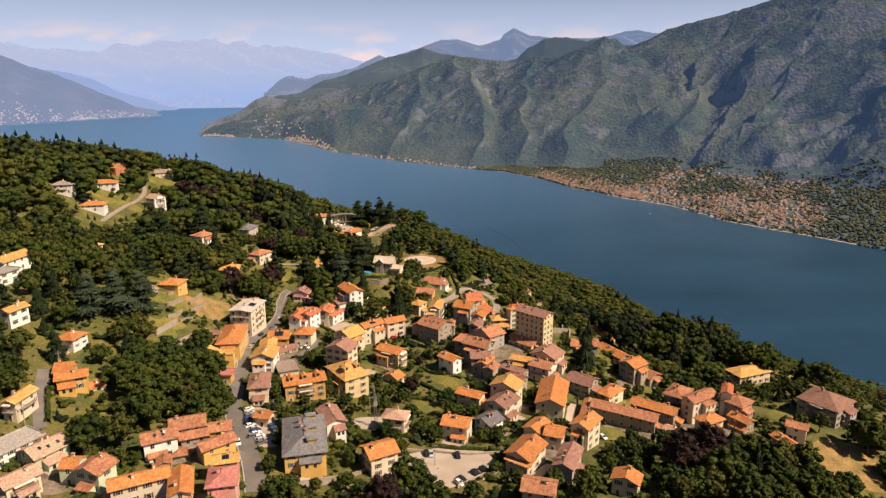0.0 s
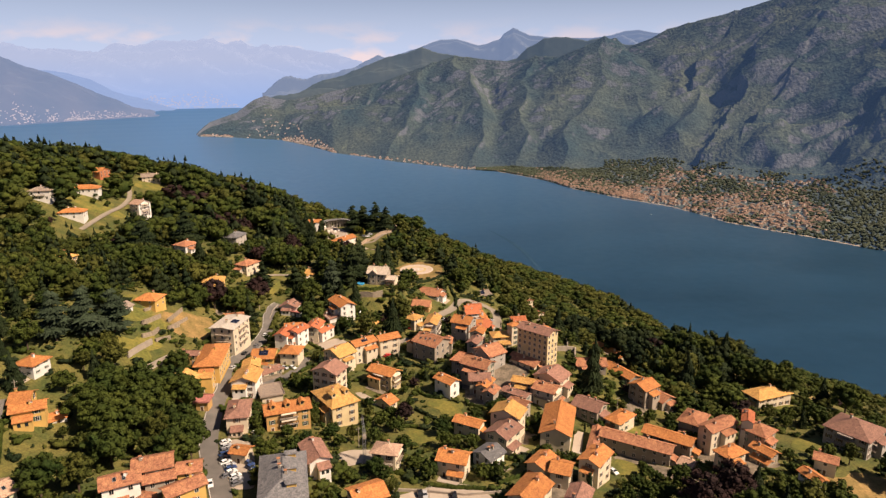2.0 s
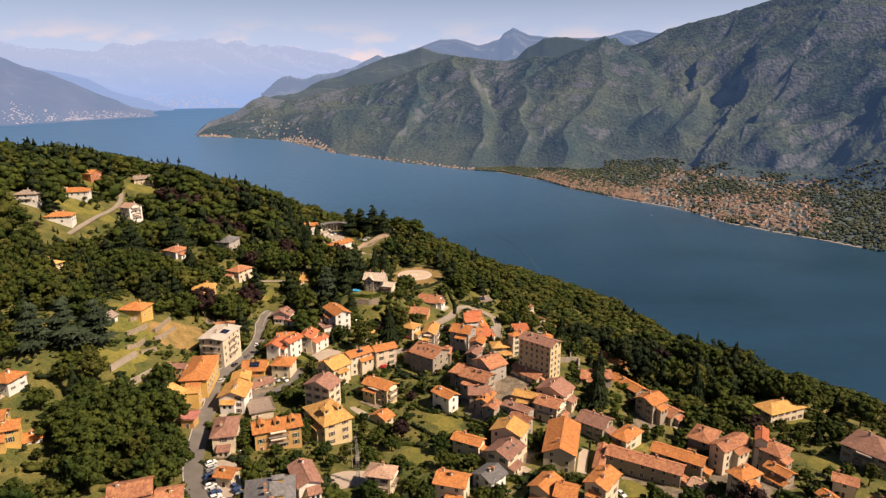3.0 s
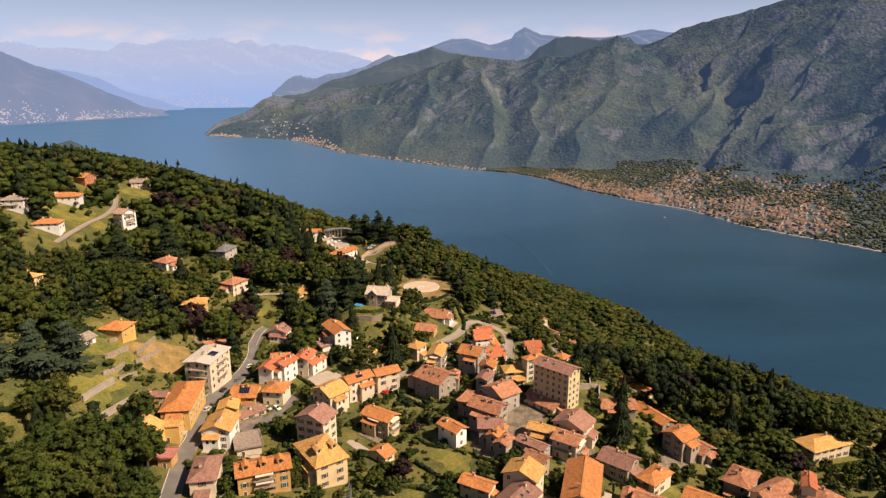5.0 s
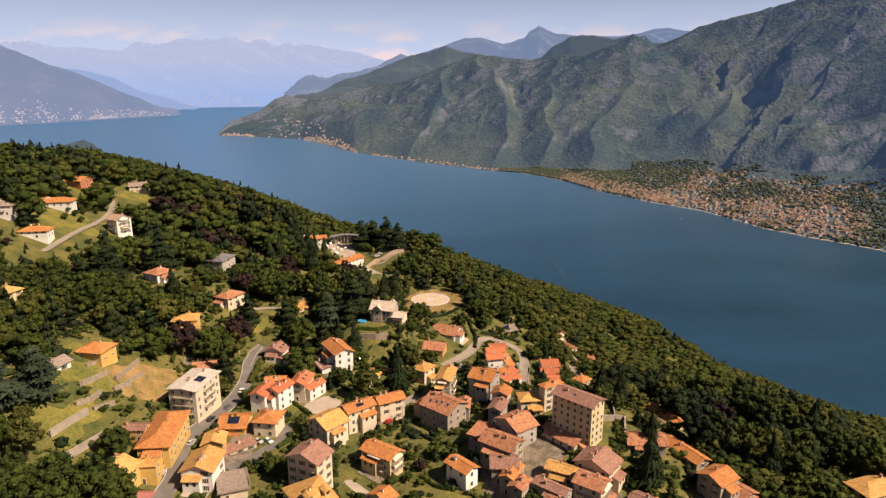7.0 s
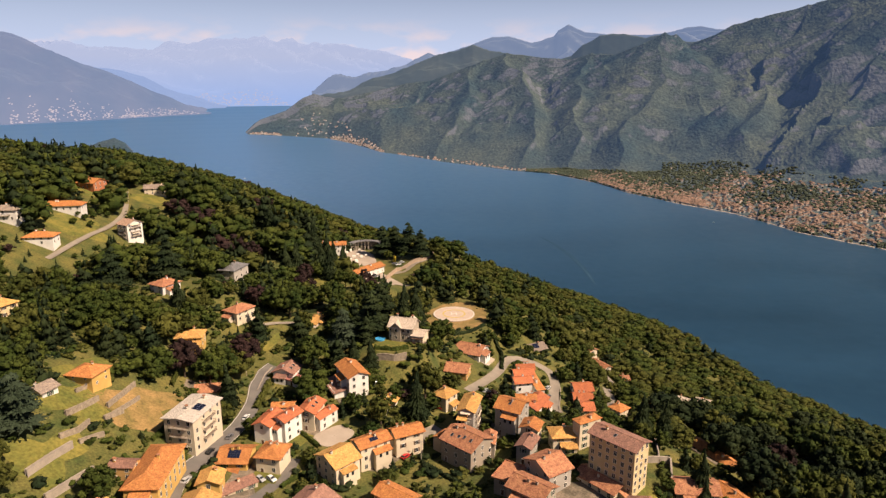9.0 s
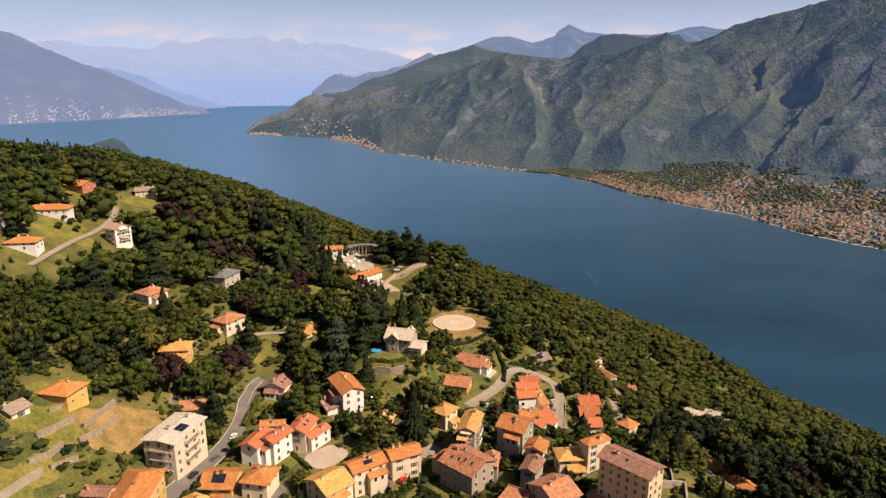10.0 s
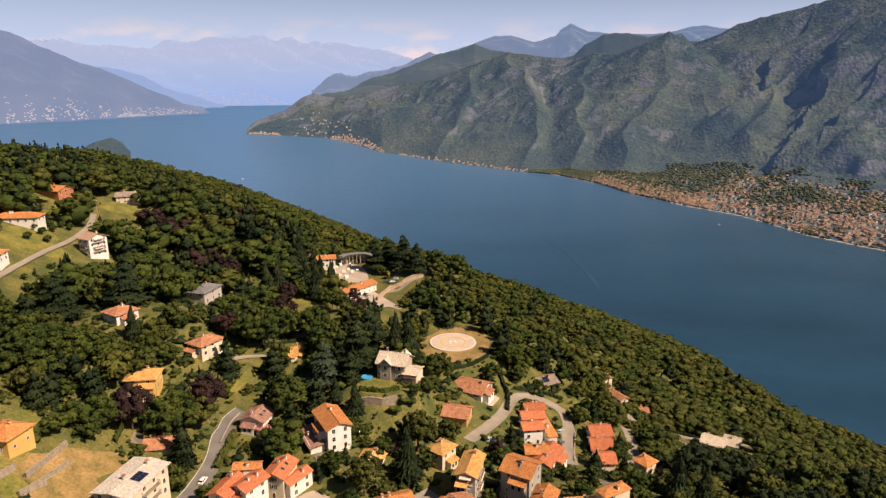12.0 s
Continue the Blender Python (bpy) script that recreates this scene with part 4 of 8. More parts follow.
def house(x, y, w, d, rot, h, kind, tile, wall, label, balcony=0, solar=0, skylights=0, dormers=0, sink=0.0, shutter=None, pitch=None, category="house", chimneys=None, dense=1.0):
    """A rendered village house with a tiled roof. h: eaves above the ground at its middle."""
    rng = random.Random(int(x * 13 + y * 7))
    over = 0.8 if min(w, d) > 6 else 0.4
    w, d = w - 2 * over, d - 2 * over
    base = land(x, y) - sink
    pitch = PITCH[kind] if pitch is None else pitch
    PLOTS.append((x, y, math.hypot(w, d) / 2, w, d, rot))
    root = thing("house", None, label, category, "village houses", at=pose(x, y, base, 0, 0, rot))
    c, s = math.cos(radians(rot)), math.sin(radians(rot))
    corner = [land(x + c * a - s * b, y + s * a + c * b) for a in (-w / 2, w / 2) for b in (-d / 2, d / 2)]
    deep = max(0.6, base - min(corner) + 0.5)
    part("wall", wall_mesh(w, d, h, kind, pitch, deep, wall), root)
    roof, rise, turn = roof_mesh(w, d, kind, pitch, over, tile)
    rf = part("roof", roof, root, at=pose(0, 0, h + 0.06))
    # chimneys near the ridge
    n = (rng.choice((1, 1, 2)) if w * d > 45 else (1 if w * d > 22 else 0)) if chimneys is None else chimneys
    if kind == "f":
        n = 0
    run = (d if turn else w) * (0.36 if kind in "gG" else 0.18)
    for k in range(n):
        a, b = rng.uniform(-run, run), rng.choice((-1, 1)) * rng.uniform(0.5, 1.3)
        px, py = (-b, a) if turn else (a, b)
        ch = part("chimney", shared(("chimney", wall if tile != "slate" else "stone"), lambda: chimney_mesh(wall if tile != "slate" else "stone")), root, at=pose(px, py, h + rise - abs(b) * pitch + 0.1))
        part("cap", shared("cap", cap_mesh), ch, "clay chimney cap")
        if k == 0 and rng.random() < 0.45 and y < 400:
            part("satellite_dish", shared("dish", dish_mesh), ch, "white satellite dish", at=pose(0.5, -0.3, 0.9, 20, 0, 25 - rot))
    slope = math.degrees(math.atan(pitch))
    half = (w if turn else d) / 2
    for k in range(skylights):
        a, b = (k - (skylights - 1) / 2) * 2.6 + rng.uniform(-0.4, 0.4), -half * rng.uniform(0.4, 0.6)
        m = pose(0, 0, h + 0.1, 0, 0, 90 if turn else 0) @ pose(a, b, (half + b) * pitch + 0.02, slope, 0, 0)
        part("skylight", shared("skylight", skylight_mesh), root, at=m)
    if solar:
        b = -half * 0.75
        m = pose(0, 0, h + 0.1, 0, 0, 90 if turn else 0) @ pose(-solar * 0.5, b, (half + b) * pitch + 0.04, slope, 0, 0)
        for i in range(solar):
            for j in range(2 if half > 4.5 else 1):
                part("solar_panel", shared("solar", solar_mesh), root, "dark glass solar panel", at=m @ pose(i * 1.07, j * 1.7, 0))
    for k in range(dormers):
        a, b = (k - (dormers - 1) / 2) * (d if turn else w) / dormers, -half * 0.42
        m = pose(0, 0, h + 0.1, 0, 0, 90 if turn else 0) @ pose(a, b, (half + b) * pitch)
        dm = part("dormer", shared(("dormer", wall), lambda: dormer_mesh(wall)), root, at=m)
        part("dormer_roof", shared(("dormer_roof", tile), lambda: dormer_roof_mesh(tile)), dm)
    # openings, storey by storey
    storeys = max(1, round(h / 3.0))
    step = h / storeys
    dice = random.Random(int(x * 31 + y * 17))
    if kind in "gGhH" and category == "house" and w * d > 52 and y < 440 and dice.random() < 0.72:
        fronts = [q for q in ((w, d / 2, 0), (d, w / 2, 90), (w, d / 2, 180), (d, w / 2, 270)) if math.cos(radians(rot + q[2])) > 0.35]
        length, out, turn_z = dice.choice(fronts)
        long, deepness = min(length * 0.55, 6.5), dice.uniform(1.8, 2.8)
        shift, high = dice.uniform(-0.2, 0.2) * length, (storeys - 1) * step + 0.3 if storeys > 2 else min(2.7, h - 0.9)
        spot = pose(x, y, 0, 0, 0, rot) @ pose(0, 0, 0, 0, 0, turn_z) @ Vector((shift, -out - deepness * 0.7, 0))
        if not on_road(spot.x, spot.y):
            drop = max(0.5, base - land(spot.x, spot.y) + 0.8)
            side = part("annex", annex_mesh(long, deepness, high, drop, wall), root, at=pose(0, 0, 0, 0, 0, turn_z) @ pose(shift, -out, 0))
            part("annex_roof", lean_roof_mesh(long, deepness, tile), side, at=pose(0, 0, high))
    shut = shutter if shutter is not None else rng.choice(("wood_dark", "shutter_green", "", ""))
    ww, wh = (1.1, 1.55) if step > 2.4 else (0.8, 0.9)
    sides = ((w, d / 2, 0), (d, w / 2, 90), (w, d / 2, 180), (d, w / 2, 270))
    for k, (length, out, turn_z) in enumerate(sides):
        world_turn = rot + turn_z
        away = math.cos(radians(world_turn)) < -0.3
        cols = int((length - 0.6) / (3.6 / dense))
        if cols < 1:
            continue
        if away:
            cols = 1
            if storeys > 1 and k != 0:
                continue
        face = pose(0, 0, 0, 0, 0, turn_z)
        for j in range(storeys):
            for i in range(cols):
                px = (i + 0.5) / cols * length - length / 2
                if j == 0 and i == 0 and k == 0:
                    part("door", shared("door", door_mesh), root, at=face @ pose(px, -out, 0.05))
                    continue
                if rng.random() < 0.12:
                    continue
                add_window(root, face @ pose(px, -out, j * step + step * 0.33), ww, wh, shut if y < 440 else "")
        if balcony and k < 2 and not away:
            for j in range(1, storeys):
                bw = round(min(length * 0.8, 7.0), 1)
                part("balcony", shared(("balcony", bw), lambda: balcony_mesh(bw)), root, at=face @ pose(0, -out, j * step + 0.1))
                if rng.random() < 0.6 and category != "apartment block":
                    part("awning", shared(("awning", bw), lambda: awning_mesh(bw * 0.8)), root, "pale cloth awning", at=face @ pose(0, -out, j * step + step - 0.25))
    return root


def ribbon(name, pts, width, mat, lift=0.24, kind="structure", label="", category="", closed=False):
    """A road or path draped over the hillside along smooth bends."""
    p = np.array(pts, float)
    out = []
    for i in range(len(p) - 1):
        p0, p1, p2, p3 = p[max(i - 1, 0)], p[i], p[i + 1], p[min(i + 2, len(p) - 1)]
        n = max(2, int(np.linalg.norm(p2 - p1) / 2.5))
        for t in np.linspace(0, 1, n, endpoint=False):
            out.append(0.5 * (2 * p1 + (p2 - p0) * t + (2 * p0 - 5 * p1 + 4 * p2 - p3) * t * t + (3 * p1 - p0 - 3 * p2 + p3) * t ** 3))
    out = np.array(out + [p[-1]])
    tan = np.gradient(out, axis=0)
    tan /= np.linalg.norm(tan, axis=1, keepdims=True) + 1e-9
    side = np.stack([tan[:, 1], -tan[:, 0]], 1)
    ROADS.append((out, width / 2))
    return draped(name, out, side, [-width / 2, -width / 4, 0, width / 4, width / 2], mat, lift, kind, label, category), out, side


def draped(name, line, side, offsets, mat, lift, kind, label="", category=""):
    pts = np.stack([line + side * o for o in offsets], 1)
    z = terrain_z(pts[..., 0], pts[..., 1]) + lift
    mid = z[:, len(offsets) // 2][:, None]
    z = np.maximum(z, mid - 0.1) if lift < 0.3 else z
    return thing(name, sheet(name, np.concatenate([pts, z[..., None]], -1), mat), label, category, kind=kind)


def terrain_z(x, y):
    return ground_z(x, y) + 1.2 * (fractal(np.asarray(x, float), np.asarray(y, float), 60, 4) - 0.5)


def patch(name, x, y, rx, ry, rot, mat, label, category, lift=0.15, wobble=0.12, power=2.0):
    """A rounded area of lawn, paving or bare earth draped on the slope."""
    a = np.linspace(0, 2 * np.pi, 56, endpoint=False)
    rr = np.concatenate([[0.02], np.linspace(0.12, 1, 14)])[:, None]
    edge = (np.abs(np.cos(a)) ** power + np.abs(np.sin(a)) ** power) ** (-1 / power) * (1 + wobble * np.sin(3 * a + x) * 0.6 + wobble * np.sin(5 * a + y) * 0.4)
    px, py = rx * edge * np.cos(a) * rr, ry * edge * np.sin(a) * rr
    c, s = math.cos(radians(rot)), math.sin(radians(rot))
    X, Y = x + c * px - s * py, y + s * px + c * py
    CLEAR.append((x, y, rx, ry, rot))
    return thing(name, sheet(name, np.stack([X, Y, terrain_z(X, Y) + lift], -1), mat, close=True), label, category, kind="structure")


ROADS, CLEAR = [], []


# ---- roads, paving, lawns ----
_, line, side = ribbon("road", [(-56.8, 174.9), (-61.2, 187.6), (-67.7, 202.8), (-76.0, 219.6), (-83.0, 237.2), (-90.0, 267.2), (-91.5, 281.3), (-97.1, 301.5), (-94.3, 327.2), (-92.5, 343.4), (-93.2, 360.6), (-96.4, 374.6), (-96.1, 379.1), (-96.7, 385.4), (-94.8, 392.2)], 6.5, "asphalt", label="grey asphalt main road with white edge lines through the village", category="road")
for offset in (-2.95, 2.95):
    draped("edge_line", line, side, [offset - 0.09, offset, offset + 0.09], "paint_line", 0.27, "structure", "white painted edge line of the main road", "road marking")
ribbon("road", [(-134.7, 198.8), (-141.3, 209.9), (-145.6, 218.6), (-150.4, 229.6)], 4.2, "asphalt", label="narrow asphalt lane climbing between gardens", category="road")
ribbon("road", [(-5.7, 394.0), (1.3, 408.6), (7.7, 424.0), (12.8, 439.6), (19.1, 446.3), (27.8, 448.7), (35.3, 446.5), (37.6, 436.9), (35.7, 420.3), (35.4, 399.0)], 5.0, "lane", label="pale lane that bends round the terraced houses", category="road")
ribbon("road", [(72.6, 533.9), (75.2, 501.8), (82.1, 489.7), (96.9, 487.8), (106.1, 478.1), (98.8, 432.7)], 5.0, "lane", label="pale lane running along the edge of the woods", category="road")
ribbon("road", [(68.5, 460.2), (67.5, 443.0), (66.1, 429.8), (62.4, 416.1)], 4.5, "lane", label="short pale access lane", category="road")
ribbon("road", [(99.1, 496.2), (119.7, 493.7), (134.4, 493.0), (151.1, 496.6), (142.0, 452.8)], 3.5, "lane", label="narrow lane to the house on the edge", category="road")
ribbon("road", [(-236.4, 448.9), (-237.8, 466.1), (-239.4, 488.0), (-242.7, 518.6), (-252.1, 552.4), (-263.3, 577.6)], 3.5, "lane", label="pale hillside lane", category="road")
ribbon("road", [(-81.0, 287.1), (-75.4, 293.2), (-70.1, 301.6), (-66.3, 313.8), (-65.5, 325.5)], 4.5, "asphalt", label="side street branching off the main road", category="road")
ribbon("road", [(-25.5, 344.1), (-20.4, 352.1), (-15.9, 357.7)], 7, "lane", label="paved yard lane between houses", category="road")
ribbon("road", [(-109.2, 421.0), (-103.3, 427.0), (-95.2, 431.6)], 2.5, "lane", label="light footpath along a hedge", category="road")
ribbon("road", [(-63.1, 549.9), (-54.8, 557.4), (-44.5, 566.9), (-42.3, 579.4)], 5, "lane", label="gravel path along the cliff edge", category="road")
patch("paving", -1.8, 202.5, 22.0, 12.8, 28, "paving", "pale gravel car park with a planted island", "car park", power=3.5, wobble=0.05, lift=0.15)
patch("paving", -69.2, 532.0, 10.1, 34.2, 38, "paving", "pale gravel car park beside the restaurant", "car park", power=3, wobble=0.08, lift=0.15)
patch("paving", -67.5, 220.7, 19.1, 5.5, 109, "paving", "gravel car park beside the main road", "car park", power=4, wobble=0.03, lift=0.15)
patch("paving", -31.0, 287.2, 7.5, 2.0, 137, "paving", "pale concrete yard", "yard", power=3, wobble=0.05, lift=0.15)
patch("paving", -55.2, 342.8, 7.6, 5.7, 52, "paving", "pale concrete yard between houses", "yard", power=3, wobble=0.05, lift=0.15)
patch("paving", -29.9, 233.7, 7.2, 5.0, 42, "paving", "pale dusty yard of the scaffolded house", "yard", power=3, wobble=0.2, lift=0.15)
patch("lawn", 3.4, 283.1, 9.3, 5.9, -51, "lawn", "green garden lawn between the houses", "lawn", power=2.0, wobble=0.3, lift=0.15)
patch("lawn", -6.5, 255.2, 6.8, 7.1, -37, "lawn", "green garden lawn between hedges", "lawn", power=2.0, wobble=0.3, lift=0.15)
patch("helipad_lawn", -16.3, 474.5, 18.2, 23.0, -18, "dry_grass", "mown dry lawn round the helipad", "lawn", power=2.0, wobble=0.06, lift=0.15)
patch("paving", -94.1, 588.3, 11.2, 22.1, -161, "paving", "pale paved ground of the memorial", "paving", power=3, wobble=0.1, lift=0.15)
patch("lawn", -98.4, 506.3, 33.5, 14.8, -54, "lawn", "sunlit dry lawn in the park", "lawn", power=2.0, wobble=0.12, lift=0.15)
patch("lawn", -101.4, 409.5, 9.9, 2.1, 82, "lawn", "small green lawn by the road", "lawn", power=2.0, wobble=0.12, lift=0.15)
patch("lawn", 126.0, 470.5, 15.0, 10.0, 10, "lawn", "green lawn below the house on the edge", "lawn", power=2.0, wobble=0.12, lift=0.15)
patch("lawn", 155.0, 227.6, 13.7, 16.0, 91, "dry_grass", "dry yellow lawn with a lone shrub", "lawn", power=2.0, wobble=0.35, lift=0.15)
patch("lawn", 69.4, 241.7, 6.8, 8.4, 33, "lawn", "green lawn between hedges", "lawn", power=2.0, wobble=0.12, lift=0.15)
patch("lawn", -252.0, 497.1, 18.5, 16.3, 69, "lawn", "dry yellow meadow on the hillside", "meadow", power=2.0, wobble=0.35, lift=0.15)
patch("lawn", -259.0, 602.0, 17.0, 11.0, 30, "lawn", "sunlit lawn below the low wide house", "lawn", power=2.0, wobble=0.3, lift=0.15)
patch("lawn", -287.0, 574.0, 12.0, 8.0, 20, "lawn", "lawn below the rust-red house", "lawn", power=2.0, wobble=0.3, lift=0.15)
patch("lawn", -124.3, 329.6, 15.6, 11.1, 74, "dry_grass", "bare dry earth bank", "bank", power=1.8, wobble=0.4, lift=0.15)
patch("lawn", -137.3, 315.3, 10.9, 9.8, 86, "lawn", "terraced grass slope between stone walls", "lawn", power=1.7, wobble=0.45, lift=0.15)
patch("lawn", -145.3, 335.9, 12.3, 5.9, 70, "lawn", "rough dry garden lawn on the slope", "lawn", power=1.7, wobble=0.45, lift=0.15)
patch("lawn", -130.0, 288.3, 12.7, 7.5, 84, "lawn", "terraced grass strip", "lawn", power=2.0, wobble=0.45, lift=0.15)
patch("lawn", -43.5, 407.3, 8.9, 7.1, -7, "lawn", "lawn terrace in front of the old villa", "lawn", power=2.0, wobble=0.12, lift=0.15)
patch("lawn", 150.2, 259.9, 11.0, 5.9, -161, "lawn", "grass beside the old hotel", "lawn", power=2.0, wobble=0.12, lift=0.15)
patch("lawn", 187.8, 322.9, 7.8, 7.1, -179, "dry_grass", "dry grass clearing above the lake", "lawn", power=2.0, wobble=0.12, lift=0.15)
hedge([(-17.0, 225.3), (-5.1, 220.6)], 1.5, 1.2, "leaf_green")
hedge([(-5.0, 218.3), (3.3, 217.3), (15.9, 217.2)], 1.5, 1.2, "leaf_green")
hedge([(20.4, 221.4), (32.2, 230.8), (39.5, 235.1)], 1.5, 1.2, "leaf_green")
hedge([(-143.7, 219.7), (-134.5, 202.5)], 2.0, 1.6, "leaf_green")
hedge([(13.5, 448.7), (25.2, 454.6), (37.0, 456.3)], 1.8, 1.6, "leaf_dark")
hedge([(6.4, 452.9), (10.6, 441.4), (9.9, 428.3)], 2.2, 1.8, "leaf_dark")
hedge([(-16.0, 445.0), (-6.5, 451.5), (0.5, 461.1)], 1.5, 1.6, "leaf_dark")
hedge([(-50.1, 402.7), (-40.2, 401.8), (-34.5, 405.1)], 2.0, 1.6, "leaf_green")
hedge([(-90.6, 356.3), (-91.7, 368.1), (-92.6, 378.3)], 2.0, 2.5, "leaf_olive")
hedge([(91.4, 502.7), (106.4, 500.0), (121.7, 495.2)], 1.3, 1.2, "leaf_dark")
hedge([(-102.7, 433.5), (-94.9, 444.5), (-86.5, 450.5)], 1.6, 1.6, "leaf_dark")
hedge([(-112.6, 316.0), (-112.8, 333.2)], 1.5, 1.2, "leaf_green")
hedge([(76.3, 245.5), (80.8, 230.3)], 2.0, 2.0, "leaf_green")
hedge([(64.9, 228.6), (72.2, 223.7)], 1.5, 1.5, "leaf_green")
hedge([(-10.3, 280.7), (-4.9, 275.3), (-0.7, 270.0)], 1.6, 1.6, "leaf_dark")
hedge([(-11.3, 298.9), (-5.5, 293.0), (1.1, 291.1)], 1.4, 1.4, "leaf_green")
hedge([(-18.1, 263.9), (-8.3, 263.6)], 1.5, 1.4, "leaf_green")
hedge([(-68.1, 342.5), (-58.7, 334.0)], 1.6, 1.6, "leaf_green")
hedge([(-54.6, 333.1), (-48.0, 337.6)], 1.4, 1.4, "leaf_green")
hedge([(-64.8, 307.4), (-62.6, 312.8), (-57.2, 318.7)], 1.5, 1.5, "leaf_green")
garden_wall([(-135.1, 307.5), (-134.2, 313.2), (-133.5, 319.1)], 2.2, 0.6, "stone_wall", "tall rough stone retaining wall on the terraces")
garden_wall([(-127.1, 313.8), (-126.3, 317.9), (-125.3, 322.4)], 2.0, 0.6, "stone_wall", "tall rough stone retaining wall on the terraces")
garden_wall([(-129.7, 320.4), (-130.1, 330.4), (-130.7, 340.5)], 2.0, 0.6, "stone_wall", "tall rough stone retaining wall on the terraces")
garden_wall([(-139.8, 319.2), (-138.5, 327.9), (-138.6, 333.9)], 1.6, 0.5, "stone_wall", "tall rough stone retaining wall on the terraces")
garden_wall([(-131.3, 296.7), (-129.3, 302.9), (-129.2, 309.1)], 2.0, 0.6, "stone_wall", "tall rough stone retaining wall on the terraces")
garden_wall([(-129.4, 278.4), (-128.1, 288.3), (-126.9, 296.0)], 2.6, 0.7, "concrete", "long pale retaining wall of a hillside terrace")
garden_wall([(-121.0, 273.5), (-119.3, 282.1), (-117.5, 290.9)], 2.6, 0.7, "concrete", "long pale retaining wall of a hillside terrace")
garden_wall([(-135.6, 306.9), (-134.1, 314.4), (-133.4, 321.7)], 2.0, 0.6, "stone_wall", "tall rough stone retaining wall on the terraces")
garden_wall([(-126.9, 314.6), (-126.1, 327.0), (-125.9, 334.2)], 1.6, 0.6, "stone_wall", "tall rough stone retaining wall on the terraces")
garden_wall([(-126.5, 298.7), (-123.6, 307.4)], 1.8, 0.6, "stone_wall", "tall rough stone retaining wall on the terraces")
garden_wall([(-17.2, 212.9), (-4.9, 214.0), (9.4, 213.1), (20.9, 215.4)], 1.0, 0.4, "concrete", "low pale concrete wall round the car park")
garden_wall([(4.8, 190.6), (12.7, 197.8), (21.0, 204.6)], 1.2, 0.4, "concrete", "low pale concrete wall round the car park")
garden_wall([(-47.7, 395.9), (-39.2, 395.3), (-34.2, 397.7)], 2.5, 0.6, "stone_wall", "tall rough stone retaining wall on the terraces")
garden_wall([(-95.0, 371.0), (-96.1, 383.5), (-94.9, 390.4)], 0.8, 0.3, "concrete", "low pale kerb wall along the main road")
garden_wall([(57.2, 330.3), (68.5, 333.9), (65.7, 320.9)], 2.5, 0.5, "concrete", "pale concrete retaining wall below the apartment block")
garden_wall([(77.6, 414.8), (64.3, 332.2)], 1.6, 0.4, "concrete", "pale concrete wall beside a strip of lawn")
garden_wall([(-35.5, 188.2), (-30.5, 191.3), (-23.8, 198.4)], 1.4, 0.4, "stone_wall", "low rough stone garden wall")
garden_wall([(-52.2, 175.3), (-43.3, 181.9), (-35.3, 186.6)], 2.5, 0.4, "concrete", "pale concrete wall along the road")
garden_wall([(39.4, 450.6), (40.3, 431.3), (36.8, 404.6)], 1.0, 0.3, "concrete", "low pale parapet along the lane")
garden_wall([(73.9, 521.3), (75.7, 496.7), (86.0, 493.2)], 1.0, 0.4, "concrete", "low pale wall along the lane")
garden_wall([(-66.0, 534.0), (-61.5, 556.0), (-53.0, 560.5), (-44.5, 565.5), (-38.6, 578.0), (-39.5, 598.0)], 2.6, 0.7, "cliff_stone", "tall warm stone retaining wall along the cliff path")
patch("paving", 24, 305, 13.9, 19.7, -30, "cobbles", "worn pale paving between the old houses", "paving", power=2.6, wobble=0.25, lift=0.07)
patch("paving", 48, 290, 11.6, 8.1, -35, "cobbles", "worn pale paving between the old houses", "paving", power=2.6, wobble=0.25, lift=0.07)
patch("paving", 78, 242, 17.4, 5.8, -30, "cobbles", "worn pale paving between the old houses", "paving", power=2.6, wobble=0.25, lift=0.07)
patch("paving", 112, 250, 15.1, 10.4, -50, "cobbles", "worn pale paving between the old houses", "paving", power=2.6, wobble=0.25, lift=0.07)
patch("paving", 38, 222, 10.4, 9.3, -30, "cobbles", "worn pale paving between the old houses", "paving", power=2.6, wobble=0.25, lift=0.07)
patch("paving", 30, 262, 8.1, 5.8, -30, "cobbles", "worn pale paving between the old houses", "paving", power=2.6, wobble=0.25, lift=0.07)
patch("paving", -84, 195, 11.6, 9.3, 20, "cobbles", "worn pale paving between the old houses", "paving", power=2.6, wobble=0.25, lift=0.07)
patch("paving", -95, 172, 12.8, 5.8, 20, "cobbles", "worn pale paving between the old houses", "paving", power=2.6, wobble=0.25, lift=0.07)
patch("paving", -78, 305, 5.2, 17.4, 12, "cobbles", "worn pale paving between the old houses", "paving", power=2.6, wobble=0.25, lift=0.07)
patch("paving", -38, 330, 10.4, 5.2, 30, "cobbles", "worn pale paving between the old houses", "paving", power=2.6, wobble=0.25, lift=0.07)
patch("paving", 15, 362, 10.4, 5.8, -20, "cobbles", "worn pale paving between the old houses", "paving", power=2.6, wobble=0.25, lift=0.07)
patch("paving", 46, 372, 4.6, 15.1, 5, "cobbles", "worn pale paving between the old houses", "paving", power=2.6, wobble=0.25, lift=0.07)
patch("paving", 92, 295, 4.6, 13.9, -50, "cobbles", "worn pale paving beside the row of houses", "paving", power=2.6, wobble=0.25, lift=0.07)
patch("paving", -66, 345, 8.1, 5.8, -10, "cobbles", "worn pale paving between the old houses", "paving", power=2.6, wobble=0.25, lift=0.07)
